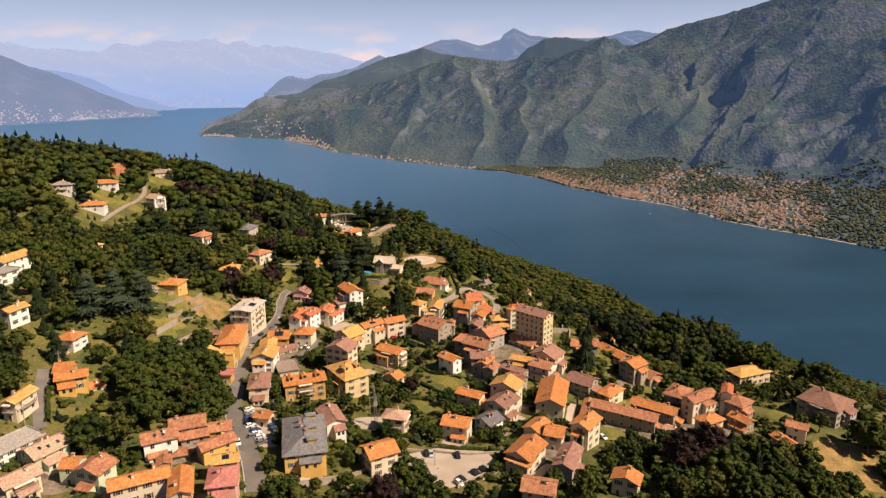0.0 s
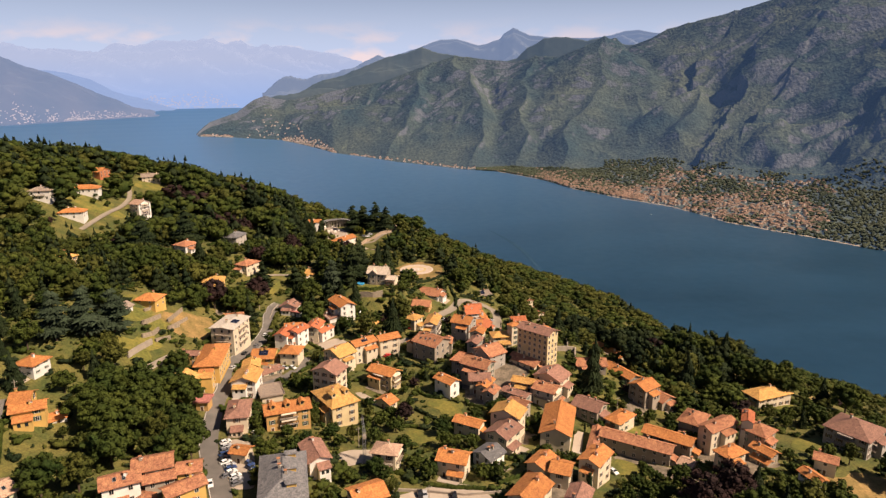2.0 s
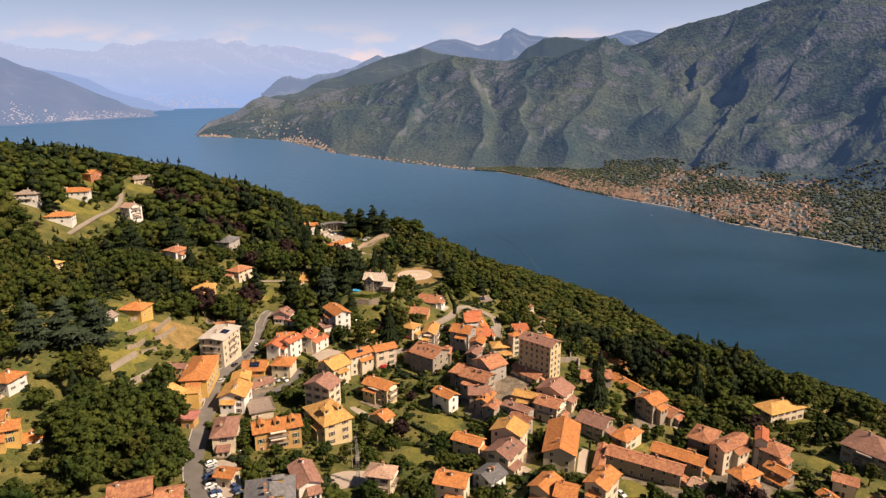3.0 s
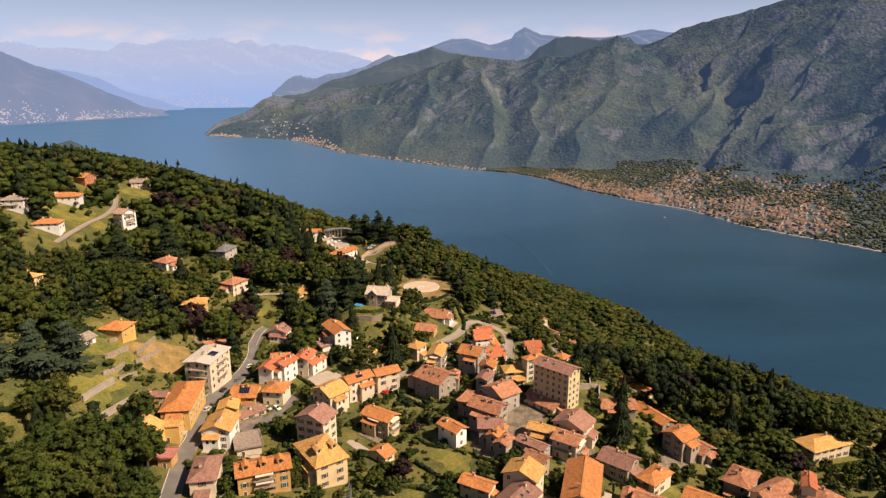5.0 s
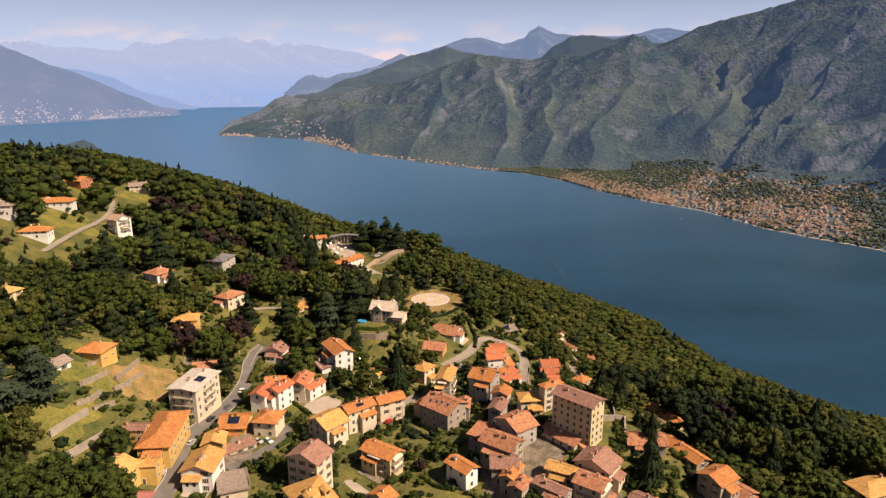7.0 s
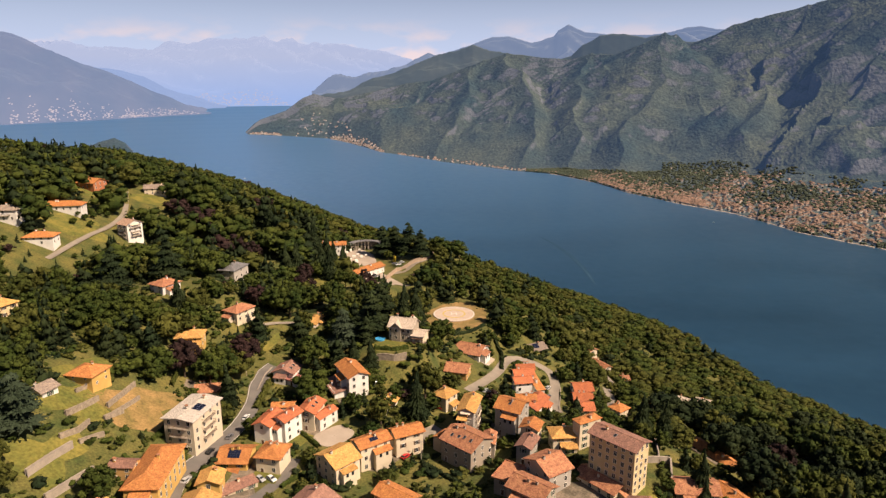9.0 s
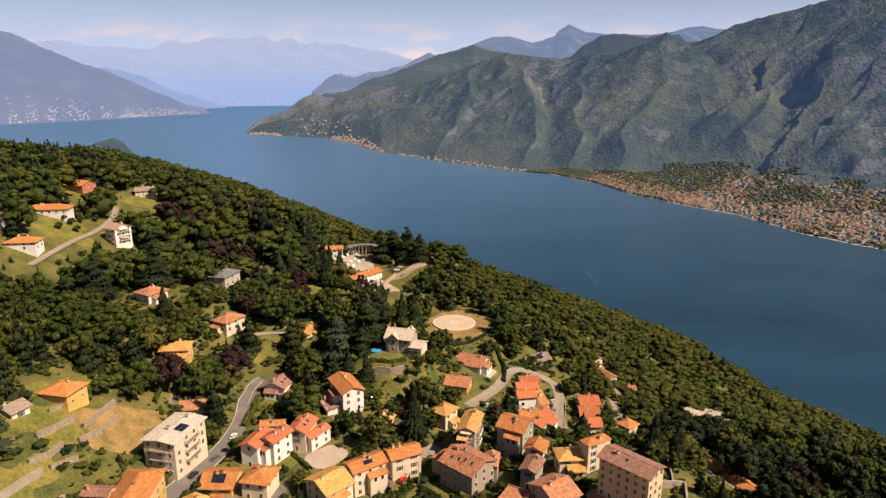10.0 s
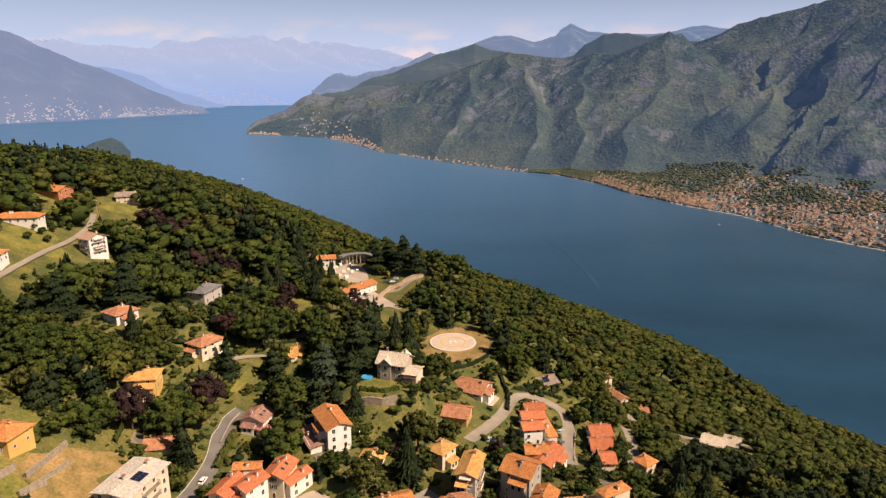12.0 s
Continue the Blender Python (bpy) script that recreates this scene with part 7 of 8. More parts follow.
# ---- woods: trees by the plan, the nearest as single things ----
rng = random.Random(11)
STOCK = {}
for i, (name, mat) in enumerate((("green", "leaf_green"), ("olive", "leaf_olive"), ("dark", "leaf_dark"), ("purple", "leaf_purple"), ("shade", "leaf_dark"))):
    kind = "fir" if name == "dark" else "broad"
    shapes = []
    for leaves, leaf, lumps in ((430, 0.036, 13), (190, 0.046, 9), (90, 0.062, 6), (800, 0.026, 24)):      # near, middling, far, very tall
        shapes.append([crown_arrays(500 + i * 31 + k, 1.0, 0.29 if kind == "fir" else 0.42, leaves, leaf * (0.8 if kind == "fir" else 1.0), kind, 1, max(5, lumps // 2) if kind == "fir" else lumps) for k in range(6)])
    STOCK[name] = (mat, shapes, [])
singles = 0
SINGLE_LIMIT = 250
spacing = 7.9
for iy in range(int(60 / spacing), int(1250 / spacing)):
    for ix in range(int(-760 / spacing), int(520 / spacing)):
        x, y = (ix + rng.uniform(-0.45, 0.45)) * spacing, (iy + rng.uniform(-0.45, 0.45)) * spacing
        rolls = [rng.random() for _ in range(6)]
        u = 0.73 * x + 0.68 * y
        away = math.hypot(x, y - 60)
        if u > 625 or y < 150 - abs(x) * 0.15 or abs(x) > 0.72 * y + 25 or (away > 430 and rolls[5] < 0.18) or (away > 760 and rolls[4] < 0.35):
            continue
        if y > 720 and u < 250 and rolls[0] > 0.7:
            continue
        dense, tall = wooded(x, y)
        if u < 330 and away < 560:      # clumps and openings
            dense *= min(1.0, max(0.12, 3.4 * float(fractal(np.array(x), np.array(y), 46, 3, False, 51)) - (0.5 if x < -140 else 0.22)))
        if rolls[0] > dense or inside(x, y, 2.6 if tall > 0.6 else 1.6):
            continue
        height = tall * ((7.0 + 8.0 * rolls[1]) if u < 330 else (5.8 + 9.0 * rolls[1] ** 1.4)) * (0.72 if away > 640 and x < -100 else 1.0)
        pick = rolls[2]
        name = "dark" if pick < (0.40 if u < 345 and (y > 380 or x < -130) else 0.16 if u < 330 else 0.45 if 80 < x < 165 and y < 400 else 0.05) else "purple" if pick < (0.425 if u < 345 and (y > 380 or x < -130) else 0.19 if u < 330 else 0.06) else "olive" if pick < 0.60 else "green"
        if tall > 1.5 and y < 420:
            name = "shade" if pick < 0.62 else "green" if pick < 0.85 else "olive"
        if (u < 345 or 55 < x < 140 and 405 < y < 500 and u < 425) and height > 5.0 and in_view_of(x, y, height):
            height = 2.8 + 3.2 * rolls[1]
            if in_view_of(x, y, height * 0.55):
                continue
        if 66 < x < 142 and 428 < y < 496 and u < 440 and (x > 84 or y > 470):      # lane and lawn of the house on the edge
            continue
        if -102 < x < -50 and 506 < y < 626 and (x > -90 or y > 572):      # open ground of the memorial
            continue
        if any(math.hypot(x - a, y - b) < c for a, b, c in OWN):
            continue
        if tall > 1.4 and rolls[4] > 0.7:
            continue
        if singles < SINGLE_LIMIT and 165 < y < 345 and -175 < x < 165:
            kind = {"dark": "fir", "purple": "copper", "olive": "ash", "green": "oak", "shade": "oak"}[name] if tall > 0.6 else ("cypress" if pick < 0.03 else "fruit" if height < 6.2 else "ash" if pick < 0.4 else "oak")
            base = TREES[kind][1]
            tree(kind, round(x, 1), round(y, 1), round(height / base, 2), int(rolls[3] * 360))
            singles += 1
            continue
        STOCK[name][2].append((x, y, height * (1.25 if name == "dark" else 1.0), rolls[3] * 6.283, rolls[4], rolls[5] + (1.25 if tall in (0.85, 0.42) else 0.0), 3 if height > 17 and away < 430 else 0 if away < 430 else 1 if away < 700 else 2))

# shrubs in the gardens and along the lanes
BUSH = [crown_arrays(900 + k, 1.0, 0.62, 16, 0.10, "broad", 1, 2) for k in range(5)]
bushes = {"leaf_green": [], "leaf_olive": [], "leaf_dark": []}
for _ in range(8500):
    x, y, a, b, c, d = rng.uniform(-190, 190), rng.uniform(130, 470), rng.random(), rng.random(), rng.random(), rng.random()
    if 0.73 * x + 0.68 * y > 345 or inside(x, y, 0.5):
        continue
    bushes["leaf_green" if a < 0.5 else "leaf_olive" if a < 0.78 else "leaf_dark"].append((x, y, 0.9 + 3.2 * b * b, c * 6.283, d))
for mat, places in bushes.items():
    V, F, count = [], [], 0
    floor = terrain_z([p[0] for p in places], [p[1] for p in places])
    for (x, y, size, turn, d), z in zip(places, floor):
        v, f = BUSH[int(d * 4.999)]
        c, s = math.cos(turn), math.sin(turn)
        w = size * (1.0 + 0.6 * d)
        V.append(np.stack([x + (c * v[:, 0] - s * v[:, 1]) * w, y + (s * v[:, 0] + c * v[:, 1]) * w, z - 0.25 * size + v[:, 2] * size], 1))
        F.append(f + count)
        count += len(v)
    thing("shrubs", from_arrays("shrubs", np.concatenate(V), np.concatenate(F), mat, True), "garden shrubs and undergrowth between the houses", "shrubs", kind="stuff")

for name, (mat, shapes, places) in STOCK.items():
    V, F, count = [], [], 0
    floor = terrain_z([p[0] for p in places], [p[1] for p in places])
    for (x, y, height, turn, a, b, level), z in zip(places, floor):
        v, f = shapes[level][int(a * 5.999)]
        c, s = math.cos(turn), math.sin(turn)
        wide = height * (0.85 + 0.45 * b) * (1.0, 1.22, 1.4, 0.9)[level]
        px, py = v[:, 0] * wide, v[:, 1] * wide
        V.append(np.stack([x + c * px - s * py, y + s * px + c * py, z - 0.12 * height + v[:, 2] * height], 1))
        F.append(f + count)
        count += len(v)
    if V:
        thing("woods", from_arrays("woods", np.concatenate(V), np.concatenate(F), mat, True), "dense mixed woodland covering the slope above the lake", "woods", kind="stuff")


# ---- cars, poles and small things ----
def car_parts(colour):
    """Body, glasshouse and wheel meshes of a small hatchback, 4.1 m long along x."""
    bm = bmesh.new()
    side = ((-2.05, 0.35), (2.0, 0.35), (2.05, 0.62), (1.85, 0.85), (0.95, 0.95), (0.25, 1.42), (-1.25, 1.46), (-1.85, 1.02), (-2.05, 0.85))
    lo = [bm.verts.new((x, -0.85 if z < 1.2 else -0.66, z)) for x, z in side]
    hi = [bm.verts.new((x, 0.85 if z < 1.2 else 0.66, z)) for x, z in side]
    n = len(side)
    bm.faces.new(lo[::-1]), bm.faces.new(hi)
    for k in range(n):
        bm.faces.new((lo[k], lo[(k + 1) % n], hi[(k + 1) % n], hi[k]))
    bmesh.ops.bevel(bm, geom=[e for e in bm.edges], offset=0.06, segments=1, affect="EDGES")
    bmesh.ops.recalc_face_normals(bm, faces=bm.faces)
    body = mesh_of("body", bm, "paint_" + colour)
    sides = []
    for s in (-1, 1):
        bm = bmesh.new()
        v = [bm.verts.new(p) for p in ((0.85, s * 0.83, 0.98), (0.22, s * 0.70, 1.36), (-1.2, s * 0.70, 1.38), (-1.6, s * 0.83, 1.02))]
        w = [bm.verts.new((q.co.x, q.co.y - s * 0.06, q.co.z)) for q in v]
        bm.faces.new(v), bm.faces.new(w[::-1])
        for k in range(4):
            bm.faces.new((v[k], w[k], w[(k + 1) % 4], v[(k + 1) % 4]))
        sides.append(mesh_of("side_window", bm, "glass"))
    ends = []
    for a, b in (((0.93, 0.99), (0.30, 1.41)), ((-1.83, 1.07), (-1.33, 1.44))):
        bm = bmesh.new()
        v = [bm.verts.new(p) for p in ((a[0] + 0.02, -0.72, a[1]), (a[0] + 0.02, 0.72, a[1]), (b[0] + 0.02, 0.60, b[1]), (b[0] + 0.02, -0.60, b[1]))]
        w = [bm.verts.new(q.co + Vector((0, 0, 0.03))) for q in v]
        bm.faces.new(v[::-1]), bm.faces.new(w)
        for k in range(4):
            bm.faces.new((v[k], v[(k + 1) % 4], w[(k + 1) % 4], w[k]))
        ends.append(mesh_of("windscreen", bm, "glass"))
    return body, sides, ends


def wheel_mesh():
    bm = bmesh.new()
    bmesh.ops.create_cone(bm, cap_ends=True, segments=14, radius1=0.31, radius2=0.31, depth=0.2, matrix=Matrix.Rotation(radians(90), 4, "X"))
    return mesh_of("wheel", bm, "rubber")


def hub_mesh():
    bm = bmesh.new()
    bmesh.ops.create_cone(bm, cap_ends=True, segments=10, radius1=0.19, radius2=0.17, depth=0.22, matrix=Matrix.Rotation(radians(90), 4, "X"))
    return mesh_of("hub", bm, "metal_grey")


CARS = {}


def car(x, y, rot, colour, lift=0.28):
    at = pose(x, y, float(terrain_z(x, y)) + lift, 0, 0, rot)
    if colour in CARS:
        return copy_thing(CARS[colour], at)
    body, sides, ends = car_parts(colour)
    root = CARS[colour] = thing("car", None, colour + " parked hatchback car with dark windows", "car", "cars", at=at)
    part("body", body, root)
    for me in sides:
        part("side_window", me, root)
    part("windscreen", ends[0], root)
    part("rear_window", ends[1], root)
    for px in (-1.25, 1.3):
        for py in (-0.76, 0.76):
            w = part("wheel", shared("wheel", wheel_mesh), root, at=pose(px, py, 0.31))
            part("hub", shared("hub", hub_mesh), w)
    return root



car(-76.4, 235.5, 41, "white")
car(-75.0, 232.2, 41, "silver")
car(-74.3, 228.9, 41, "grey")
car(-73.7, 226.1, 41, "blue")
car(-72.7, 222.8, 41, "black")
car(-71.3, 220.2, 41, "white")
car(-69.1, 217.7, 41, "silver")
car(-68.2, 215.7, 41, "blue")
car(-67.3, 213.2, 41, "white")
car(-65.1, 210.5, 41, "white")
car(-64.0, 208.2, 41, "silver")
car(-63.2, 205.9, 41, "grey")
car(-67.7, 210.6, 41, "grey")
car(-63.4, 220.2, -33, "blue")
car(-62.0, 217.2, -32, "blue")
car(-60.2, 213.9, -31, "silver")
car(-67.7, 243.9, -34, "white")
car(-5.9, 211.3, -81, "black")
car(-4.3, 211.2, -82, "silver")
car(5.3, 211.5, -84, "black")
car(11.2, 199.6, -51, "black")
car(14.3, 202.0, -53, "black")
car(6.4, 195.1, -49, "black")
car(5.4, 192.9, -49, "white")
car(-70.9, 204.4, -67, "white")
car(-91.8, 348.8, 88, "white")
car(-92.5, 333.6, 85, "grey")
car(-94.9, 321.9, 81, "black")
car(-94.7, 302.8, 77, "silver")
car(-72.8, 310.4, -33, "silver")
car(-69.2, 311.2, -37, "white")
car(-26.6, 334.3, 54, "red")
car(-17.9, 372.9, -16, "red")
car(-47.1, 386.0, -53, "white")
car(1.9, 399.0, 74, "silver")
car(3.4, 398.4, 74, "black")
car(4.8, 398.4, 74, "blue")
car(6.3, 397.8, 74, "silver")
car(7.7, 397.1, 75, "grey")
car(-63.8, 484.4, 75, "silver")
car(-61.1, 481.6, 75, "black")
car(-66.4, 489.5, 74, "grey")
car(-57.5, 493.7, 75, "blue")
car(-74.8, 543.2, 75, "black")
car(-72.6, 541.0, 74, "silver")
car(-64.8, 569.0, 28, "grey")
car(-61.5, 565.0, 24, "white")
car(-59.3, 566.0, 22, "silver")
car(7.0, 360.4, 83, "white")
car(64.0, 236.9, -61, "white")
car(33.5, 428.8, 57, "silver")
car(32.7, 418.9, 54, "grey")


def disc(name, x, y, radius, mat, lift, parent=None, ring=0.0, label="", turn=0.0, sides=48, thick=0.06):
    """A flat round slab or ring on the slope."""
    bm = bmesh.new()
    n = sides
    outer = [(math.cos(k * 6.28319 / n) * radius, math.sin(k * 6.28319 / n) * radius) for k in range(n)]
    if ring:
        inner = [(a * (1 - ring), b * (1 - ring)) for a, b in outer]
        o, i, o2, i2 = ([bm.verts.new((a, b, z)) for a, b in lp] for lp, z in ((outer, thick), (inner, thick), (outer, 0), (inner, 0)))
        for k in range(n):
            j = (k + 1) % n
            bm.faces.new((o[k], o[j], i[j], i[k])), bm.faces.new((o2[k], o2[j], o[j], o[k])), bm.faces.new((i[k], i[j], i2[j], i2[k]))
    else:
        o, o2 = ([bm.verts.new((a, b, z)) for a, b in outer] for z in (thick, -1.0))
        bm.faces.new(o)
        for k in range(n):
            bm.faces.new((o2[k], o2[(k + 1) % n], o[(k + 1) % n], o[k]))
    bmesh.ops.recalc_face_normals(bm, faces=bm.faces)
    me = mesh_of(name, bm, mat)
    if parent:
        return part(name, me, parent, label, at=pose(0, 0, lift))
    return me


def helipad(x, y, radius):
    z = float(terrain_z(x, y))
    dx, dy = (float(terrain_z(x + 6, y)) - float(terrain_z(x - 6, y))) / 12, (float(terrain_z(x, y + 6)) - float(terrain_z(x, y - 6))) / 12
    root = thing("helipad", None, "round pale concrete helipad with a yellow ring and white letter", "helipad",
                 at=pose(x, y, z + 0.5, math.degrees(math.atan(dy)) * 0.0, -math.degrees(math.atan(dx)) * 0.0, 8))
    part("slab", disc("slab", x, y, radius, "pad", 0), root)
    part("edge_ring", disc("edge_ring", x, y, radius * 0.99, "paint_line", 0, ring=0.05, thick=0.02), root, "white edge ring", at=pose(0, 0, 0.062))
    part("yellow_ring", disc("yellow_ring", x, y, radius * 0.56, "paint_yellow", 0, ring=0.13, thick=0.02), root, "yellow painted ring", at=pose(0, 0, 0.062))
    bm = bmesh.new()
    for a in (-1, 1):
        box(bm, a * 1.4 - 0.35, -2.2, 0.062, a * 1.4 + 0.35, 2.2, 0.08)
    box(bm, -1.05, -0.35, 0.062, 1.05, 0.35, 0.08)
    part("letter_h", mesh_of("letter_h", bm, "paint_line"), root, "white painted letter H")


def arcade(x, y, radius, turn):
    """A half-round open arcade: flat curved roof on columns, with a back wall."""
    root = thing("arcade", None, "half-round grey stone arcade with a flat roof on columns", "arcade", at=pose(x, y, float(terrain_z(x, y)) + 0.3, 0, 0, turn))
    n, a0, a1 = 24, radians(-10), radians(190)
    bm, wall = bmesh.new(), bmesh.new()
    for b, r0, r1, z0, z1 in ((bm, radius - 4.2, radius + 0.4, 4.4, 5.0), (wall, radius - 0.5, radius, -3.0, 4.4)):
        rings = []
        for k in range(n + 1):
            t = a0 + (a1 - a0) * k / n
            rings.append([b.verts.new((math.cos(t) * r, math.sin(t) * r, z)) for r, z in ((r0, z0), (r1, z0), (r1, z1), (r0, z1))])
        for lo, hi in zip(rings, rings[1:]):
            for q in range(4):
                b.faces.new((lo[q], lo[(q + 1) % 4], hi[(q + 1) % 4], hi[q]))
        b.faces.new(rings[0]), b.faces.new(rings[-1])
        bmesh.ops.recalc_face_normals(b, faces=b.faces)
    part("roof", mesh_of("roof", bm, "tile_slate"), root)
    part("back_wall", mesh_of("back_wall", wall, "concrete"), root)
    col = bmesh.new()
    box(col, -0.45, -0.45, -2.0, 0.45, 0.45, 0.3)
    bmesh.ops.create_cone(col, cap_ends=True, segments=8, radius1=0.3, radius2=0.26, depth=4.1, matrix=Matrix.Translation((0, 0, 2.3)))
    col = mesh_of("column", col, "concrete")
    for k in range(15):
        t = a0 + (a1 - a0) * k / 14
        part("column", col, root, at=pose(math.cos(t) * (radius - 3.9), math.sin(t) * (radius - 3.9), 0))


def monument(x, y, w, d, h, mat="trim_white"):
    """A small pale stone memorial: plinth, block and gabled top."""
    root = thing("monument", None, "small pale stone memorial block on a plinth", "monument", "memorials", at=pose(x, y, float(terrain_z(x, y)), 0, 0, x * 37 % 40))
    bm = bmesh.new()
    box(bm, -w / 2 - 0.2, -d / 2 - 0.2, -1, w / 2 + 0.2, d / 2 + 0.2, 0.4)
    part("plinth", mesh_of("plinth", bm, "concrete"), root)
    bm = bmesh.new()
    v = box(bm, -w / 2, -d / 2, 0.4, w / 2, d / 2, h)
    top = [bm.verts.new((s * w / 2, 0, h + 0.3 * d)) for s in (-1, 1)]
    bm.faces.new((v[4], v[5], top[1], top[0])), bm.faces.new((v[6], v[7], top[0], top[1])), bm.faces.new((v[5], v[6], top[1])), bm.faces.new((v[7], v[4], top[0]))
    part("block", mesh_of("block", bm, mat), root)


def pool(x, y, radius):
    root = thing("pool", None, "small round blue garden pool above the ground", "pool", at=pose(x, y, float(terrain_z(x, y)) + 0.6))
    part("wall", disc("wall", x, y, radius, "pool_blue", 0, ring=0.1, thick=0.25), root)
    part("water", disc("water", x, y, radius * 0.92, "pool_blue", 0, thick=0.05), root, "bright blue water")


def pole(x, y, height=9.0, arms=True):
    root = thing("utility_pole", None, "grey utility pole with a short crossarm", "pole", "utility poles", at=pose(x, y, float(terrain_z(x, y)) - 0.3, 0, 0, 20))
    bm = bmesh.new()
    bmesh.ops.create_cone(bm, cap_ends=True, segments=8, radius1=0.16, radius2=0.1, depth=height, matrix=Matrix.Translation((0, 0, height / 2)))
    part("shaft", mesh_of("shaft", bm, "concrete"), root)
    bm = bmesh.new()
    box(bm, -0.9, -0.06, height - 0.9, 0.9, 0.06, height - 0.75)
    part("crossarm", mesh_of("crossarm", bm, "metal_grey"), root)
    for a in (-0.8, 0, 0.8):
        bm = bmesh.new()
        bmesh.ops.create_cone(bm, cap_ends=True, segments=6, radius1=0.07, radius2=0.05, depth=0.22, matrix=Matrix.Translation((a, 0, height - 0.64)))
        part("insulator", mesh_of("insulator", bm, "trim_white"), root)


def crane(x, y, height, reach, turn):
    """A small lattice building crane with a level jib and a counterweight."""
    root = thing("building_crane", None, "slim grey lattice building crane beside a scaffolded house", "crane", at=pose(x, y, float(terrain_z(x, y)) - 0.2, 0, 0, turn))
    bm = bmesh.new()
    for a, b in ((-0.5, -0.5), (0.5, -0.5), (0.5, 0.5), (-0.5, 0.5)):
        box(bm, a - 0.07, b - 0.07, 0, a + 0.07, b + 0.07, height)
    for k in range(int(height)):
        box(bm, -0.5, -0.54, k + 0.4, 0.5, -0.46, k + 0.48)
        box(bm, -0.54, -0.5, k + 0.9, -0.46, 0.5, k + 0.98)
        box(bm, 0.46, -0.5, k + 0.9, 0.54, 0.5, k + 0.98)
    part("mast", mesh_of("mast", bm, "metal_grey"), root)
    bm = bmesh.new()
    for b, z in ((-0.35, 0), (0.35, 0), (0, 0.7)):
        box(bm, -4, b - 0.06, height + z, reach, b + 0.06, height + z + 0.12)
    for k in np.arange(-4, reach, 1.0):
        box(bm, k, -0.35, height, k + 0.07, 0.35, height + 0.07)
        box(bm, k, -0.04, height, k + 0.07, 0.04, height + 0.75)
    part("jib", mesh_of("jib", bm, "metal_grey"), root)
    bm = bmesh.new()
    box(bm, -4.2, -0.6, height - 1.3, -3.0, 0.6, height)
    part("counterweight", mesh_of("counterweight", bm, "concrete"), root, "grey concrete counterweight")
    bm = bmesh.new()
    box(bm, -1.4, -1.4, 0, 1.4, 1.4, 0.5)
    part("base", mesh_of("base", bm, "concrete"), root)


def far_boat(a, dist, heading):
    """A small white motor boat on the lake, at a bearing and distance from the middle of the path."""
    x, y = CENTRE.x + dist * math.sin(radians(a)), CENTRE.y + dist * math.cos(radians(a))
    p = far(np.array([x, y, LAKE]))
    root = thing("motor_boat", None, "small white motor boat out on the lake", "boat", at=pose(p[0], p[1], p[2] + 0.1, 0, 0, heading))
    bm = bmesh.new()
    keel = [(-4, -1.3), (3, -1.3), (6, 0), (3, 1.3), (-4, 1.3)]
    lo, hi = ([bm.verts.new((px * s, py * s, z)) for px, py in keel] for s, z in ((0.85, 0), (1.0, 1.2)))
    bm.faces.new(lo[::-1]), bm.faces.new(hi)
    for k in range(5):
        bm.faces.new((lo[k], lo[(k + 1) % 5], hi[(k + 1) % 5], hi[k]))
    part("hull", mesh_of("hull", bm, "paint_white"), root)
    bm = bmesh.new()
    box(bm, -2, -0.9, 1.2, 1.5, 0.9, 2.4)
    part("cabin", mesh_of("cabin", bm, "trim_white"), root)


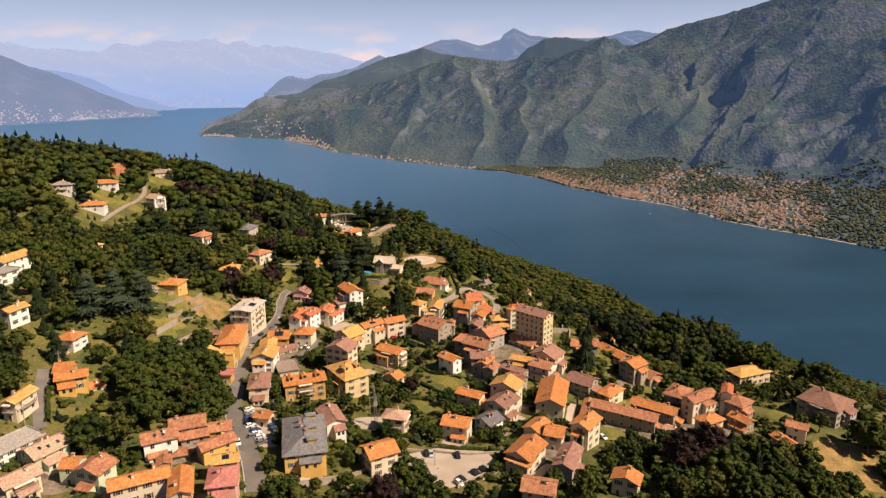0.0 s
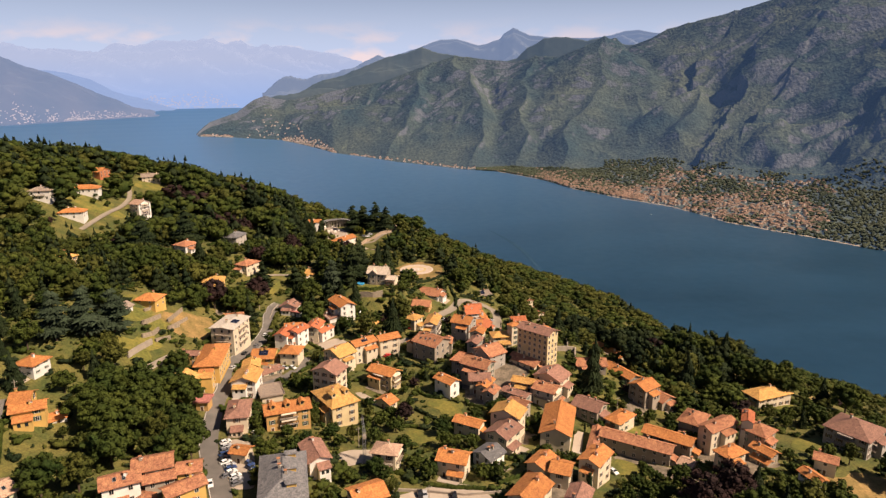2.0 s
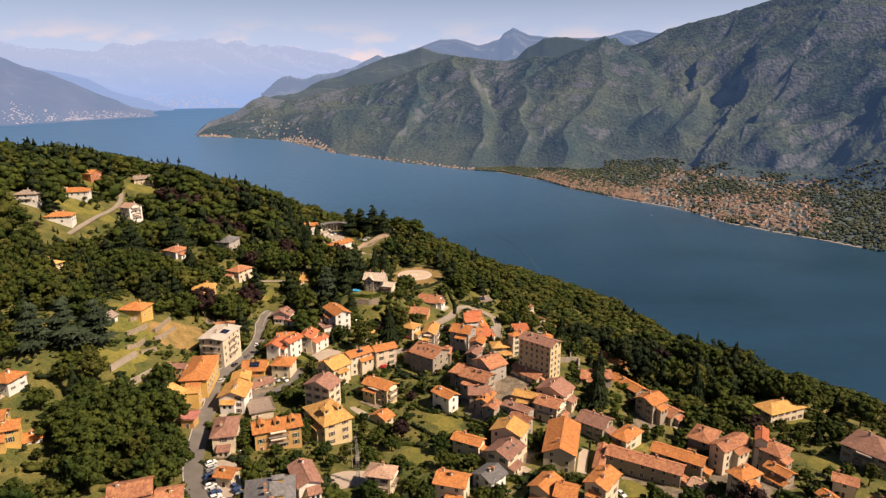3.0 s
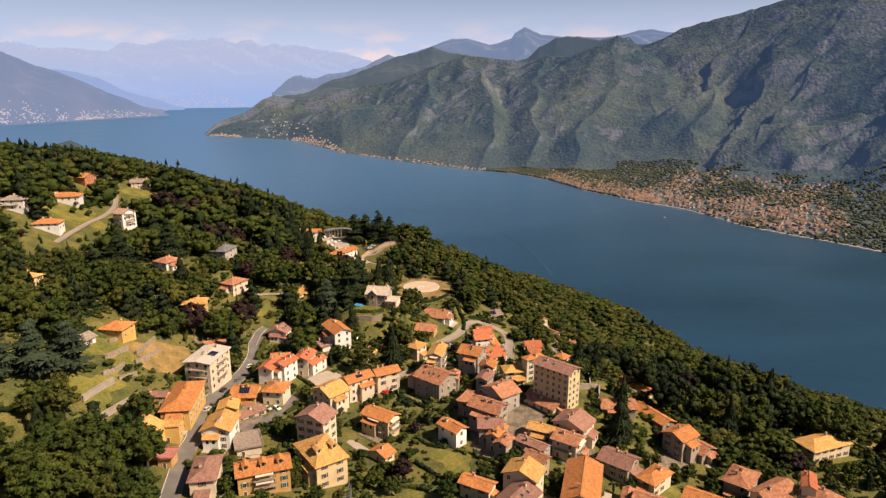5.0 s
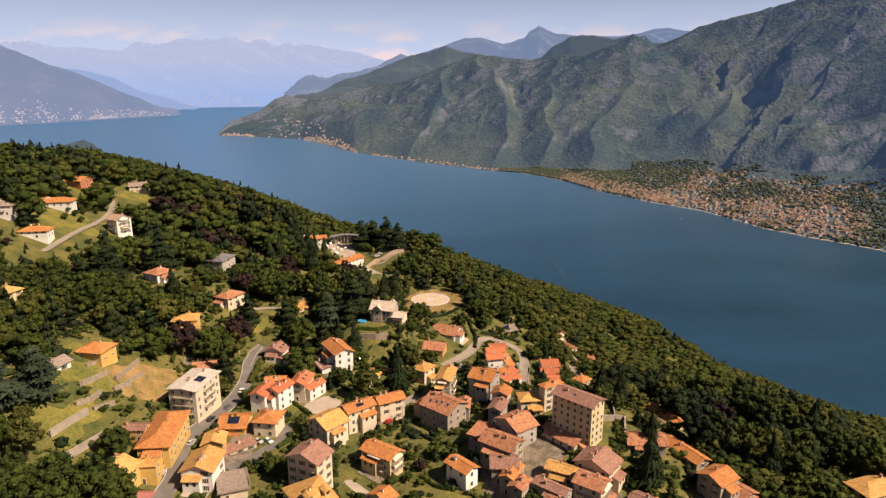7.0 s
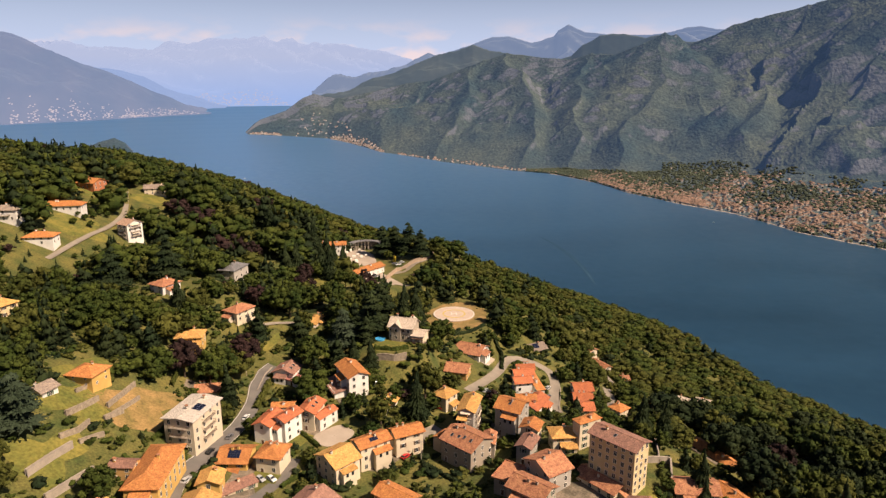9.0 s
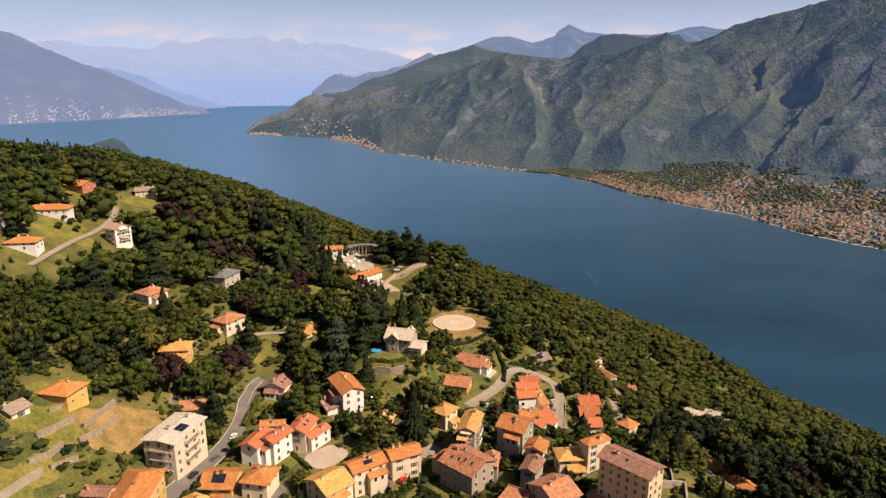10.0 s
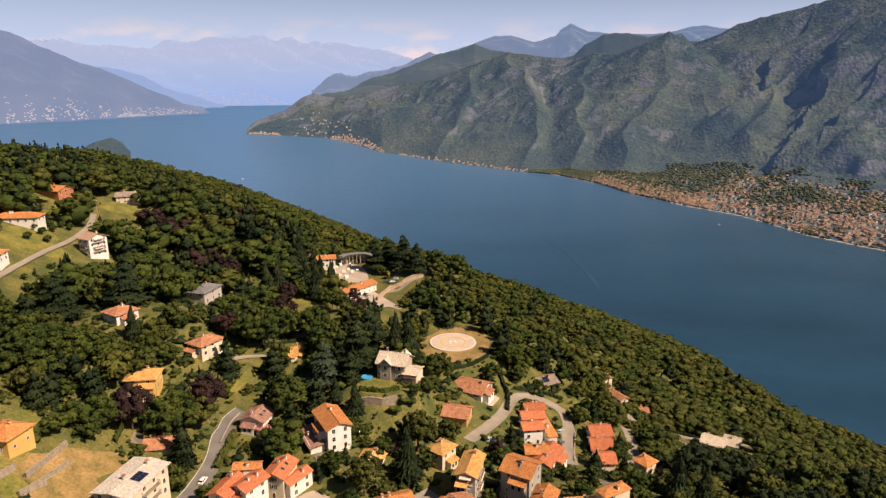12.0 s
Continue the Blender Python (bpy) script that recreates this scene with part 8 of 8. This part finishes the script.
material("pad", (0.50, 0.40, 0.32), (0.43, 0.34, 0.27), scale=0.3, fine=2, amount=0.25)
material("paint_yellow", (0.48, 0.36, 0.10), amount=0.3)
helipad(-17.1, 476.9, 11.8)
arcade(-93.3, 609.3, 15.0, 0)
monument(-105.9, 599.1, 1.6, 1.6, 1.7)
monument(-104.3, 605.2, 1.6, 2.4, 1.7)
monument(-98.1, 588.0, 2.4, 1.6, 1.9)
monument(-96.8, 595.4, 1.6, 1.6, 1.4)
monument(-92.5, 588.5, 2.0, 1.6, 1.7)
monument(-90.4, 594.4, 1.6, 1.6, 1.1)
monument(-94.2, 577.1, 2.4, 2.4, 1.7)
monument(-99.0, 580.9, 1.6, 1.6, 1.7)
monument(-104.5, 587.5, 1.6, 1.6, 1.7)
monument(-97.7, 605.8, 1.2, 1.2, 2.2)
pool(-49.2, 414.0, 2.4)
pole(-29.4, 241.1)
pole(77.6, 285.1)
pole(-139.5, 198.6)
pole(-145.0, 230.9)
pole(-70.3, 294.2)
pole(-22.9, 392.2)
pole(-103.0, 380.2)
pole(-20.8, 333.8)
pole(-2.8, 204.3)
pole(-263.7, 581.9)
far_boat(18.24, 2637, 150)
far_boat(-20.72, 3632, 40)
crane(-26.0, 230.5, 13.0, 9.0, 100)


def wake(line, width, mat, label):
    """A long smooth streak that a boat has left on the water: bearings and distances from the middle of the path."""
    p = np.array(line, float)
    t = np.linspace(0, len(p) - 1, 40)
    a, d = np.interp(t, np.arange(len(p)), p[:, 0]), np.interp(t, np.arange(len(p)), p[:, 1])
    mid = np.stack([CENTRE.x + d * np.sin(np.radians(a)), CENTRE.y + d * np.cos(np.radians(a))], 1)
    mid = np.stack([np.convolve(np.pad(mid[:, k], 4, "edge"), np.ones(9) / 9, "valid") for k in (0, 1)], 1)
    tan = np.gradient(mid, axis=0)
    side = np.stack([tan[:, 1], -tan[:, 0]], 1) / np.linalg.norm(tan, axis=1, keepdims=True)
    broad = width * np.sin(np.linspace(0.15, 3.0, 40))[:, None]
    rows = [np.concatenate([mid + side * broad * k, np.full((40, 1), LAKE + 0.4)], 1) for k in (-0.5, 0.0, 0.5)]
    thing("wake", sheet("wake", far(np.stack(rows, 1)), mat), label, "wake", kind="structure")


material("wake_pale", (0.025, 0.068, 0.114), (0.015, 0.051, 0.094), scale=0.02, fine=0.2, amount=0.3, rough=0.4, spec=0.6, detail=6)
wake(((4.04, 2261), (5.82, 2124), (7.35, 1977), (8.65, 1825), (9.35, 1712)), 16, "wake_pale", "faint pale boat wake curving over the lake")
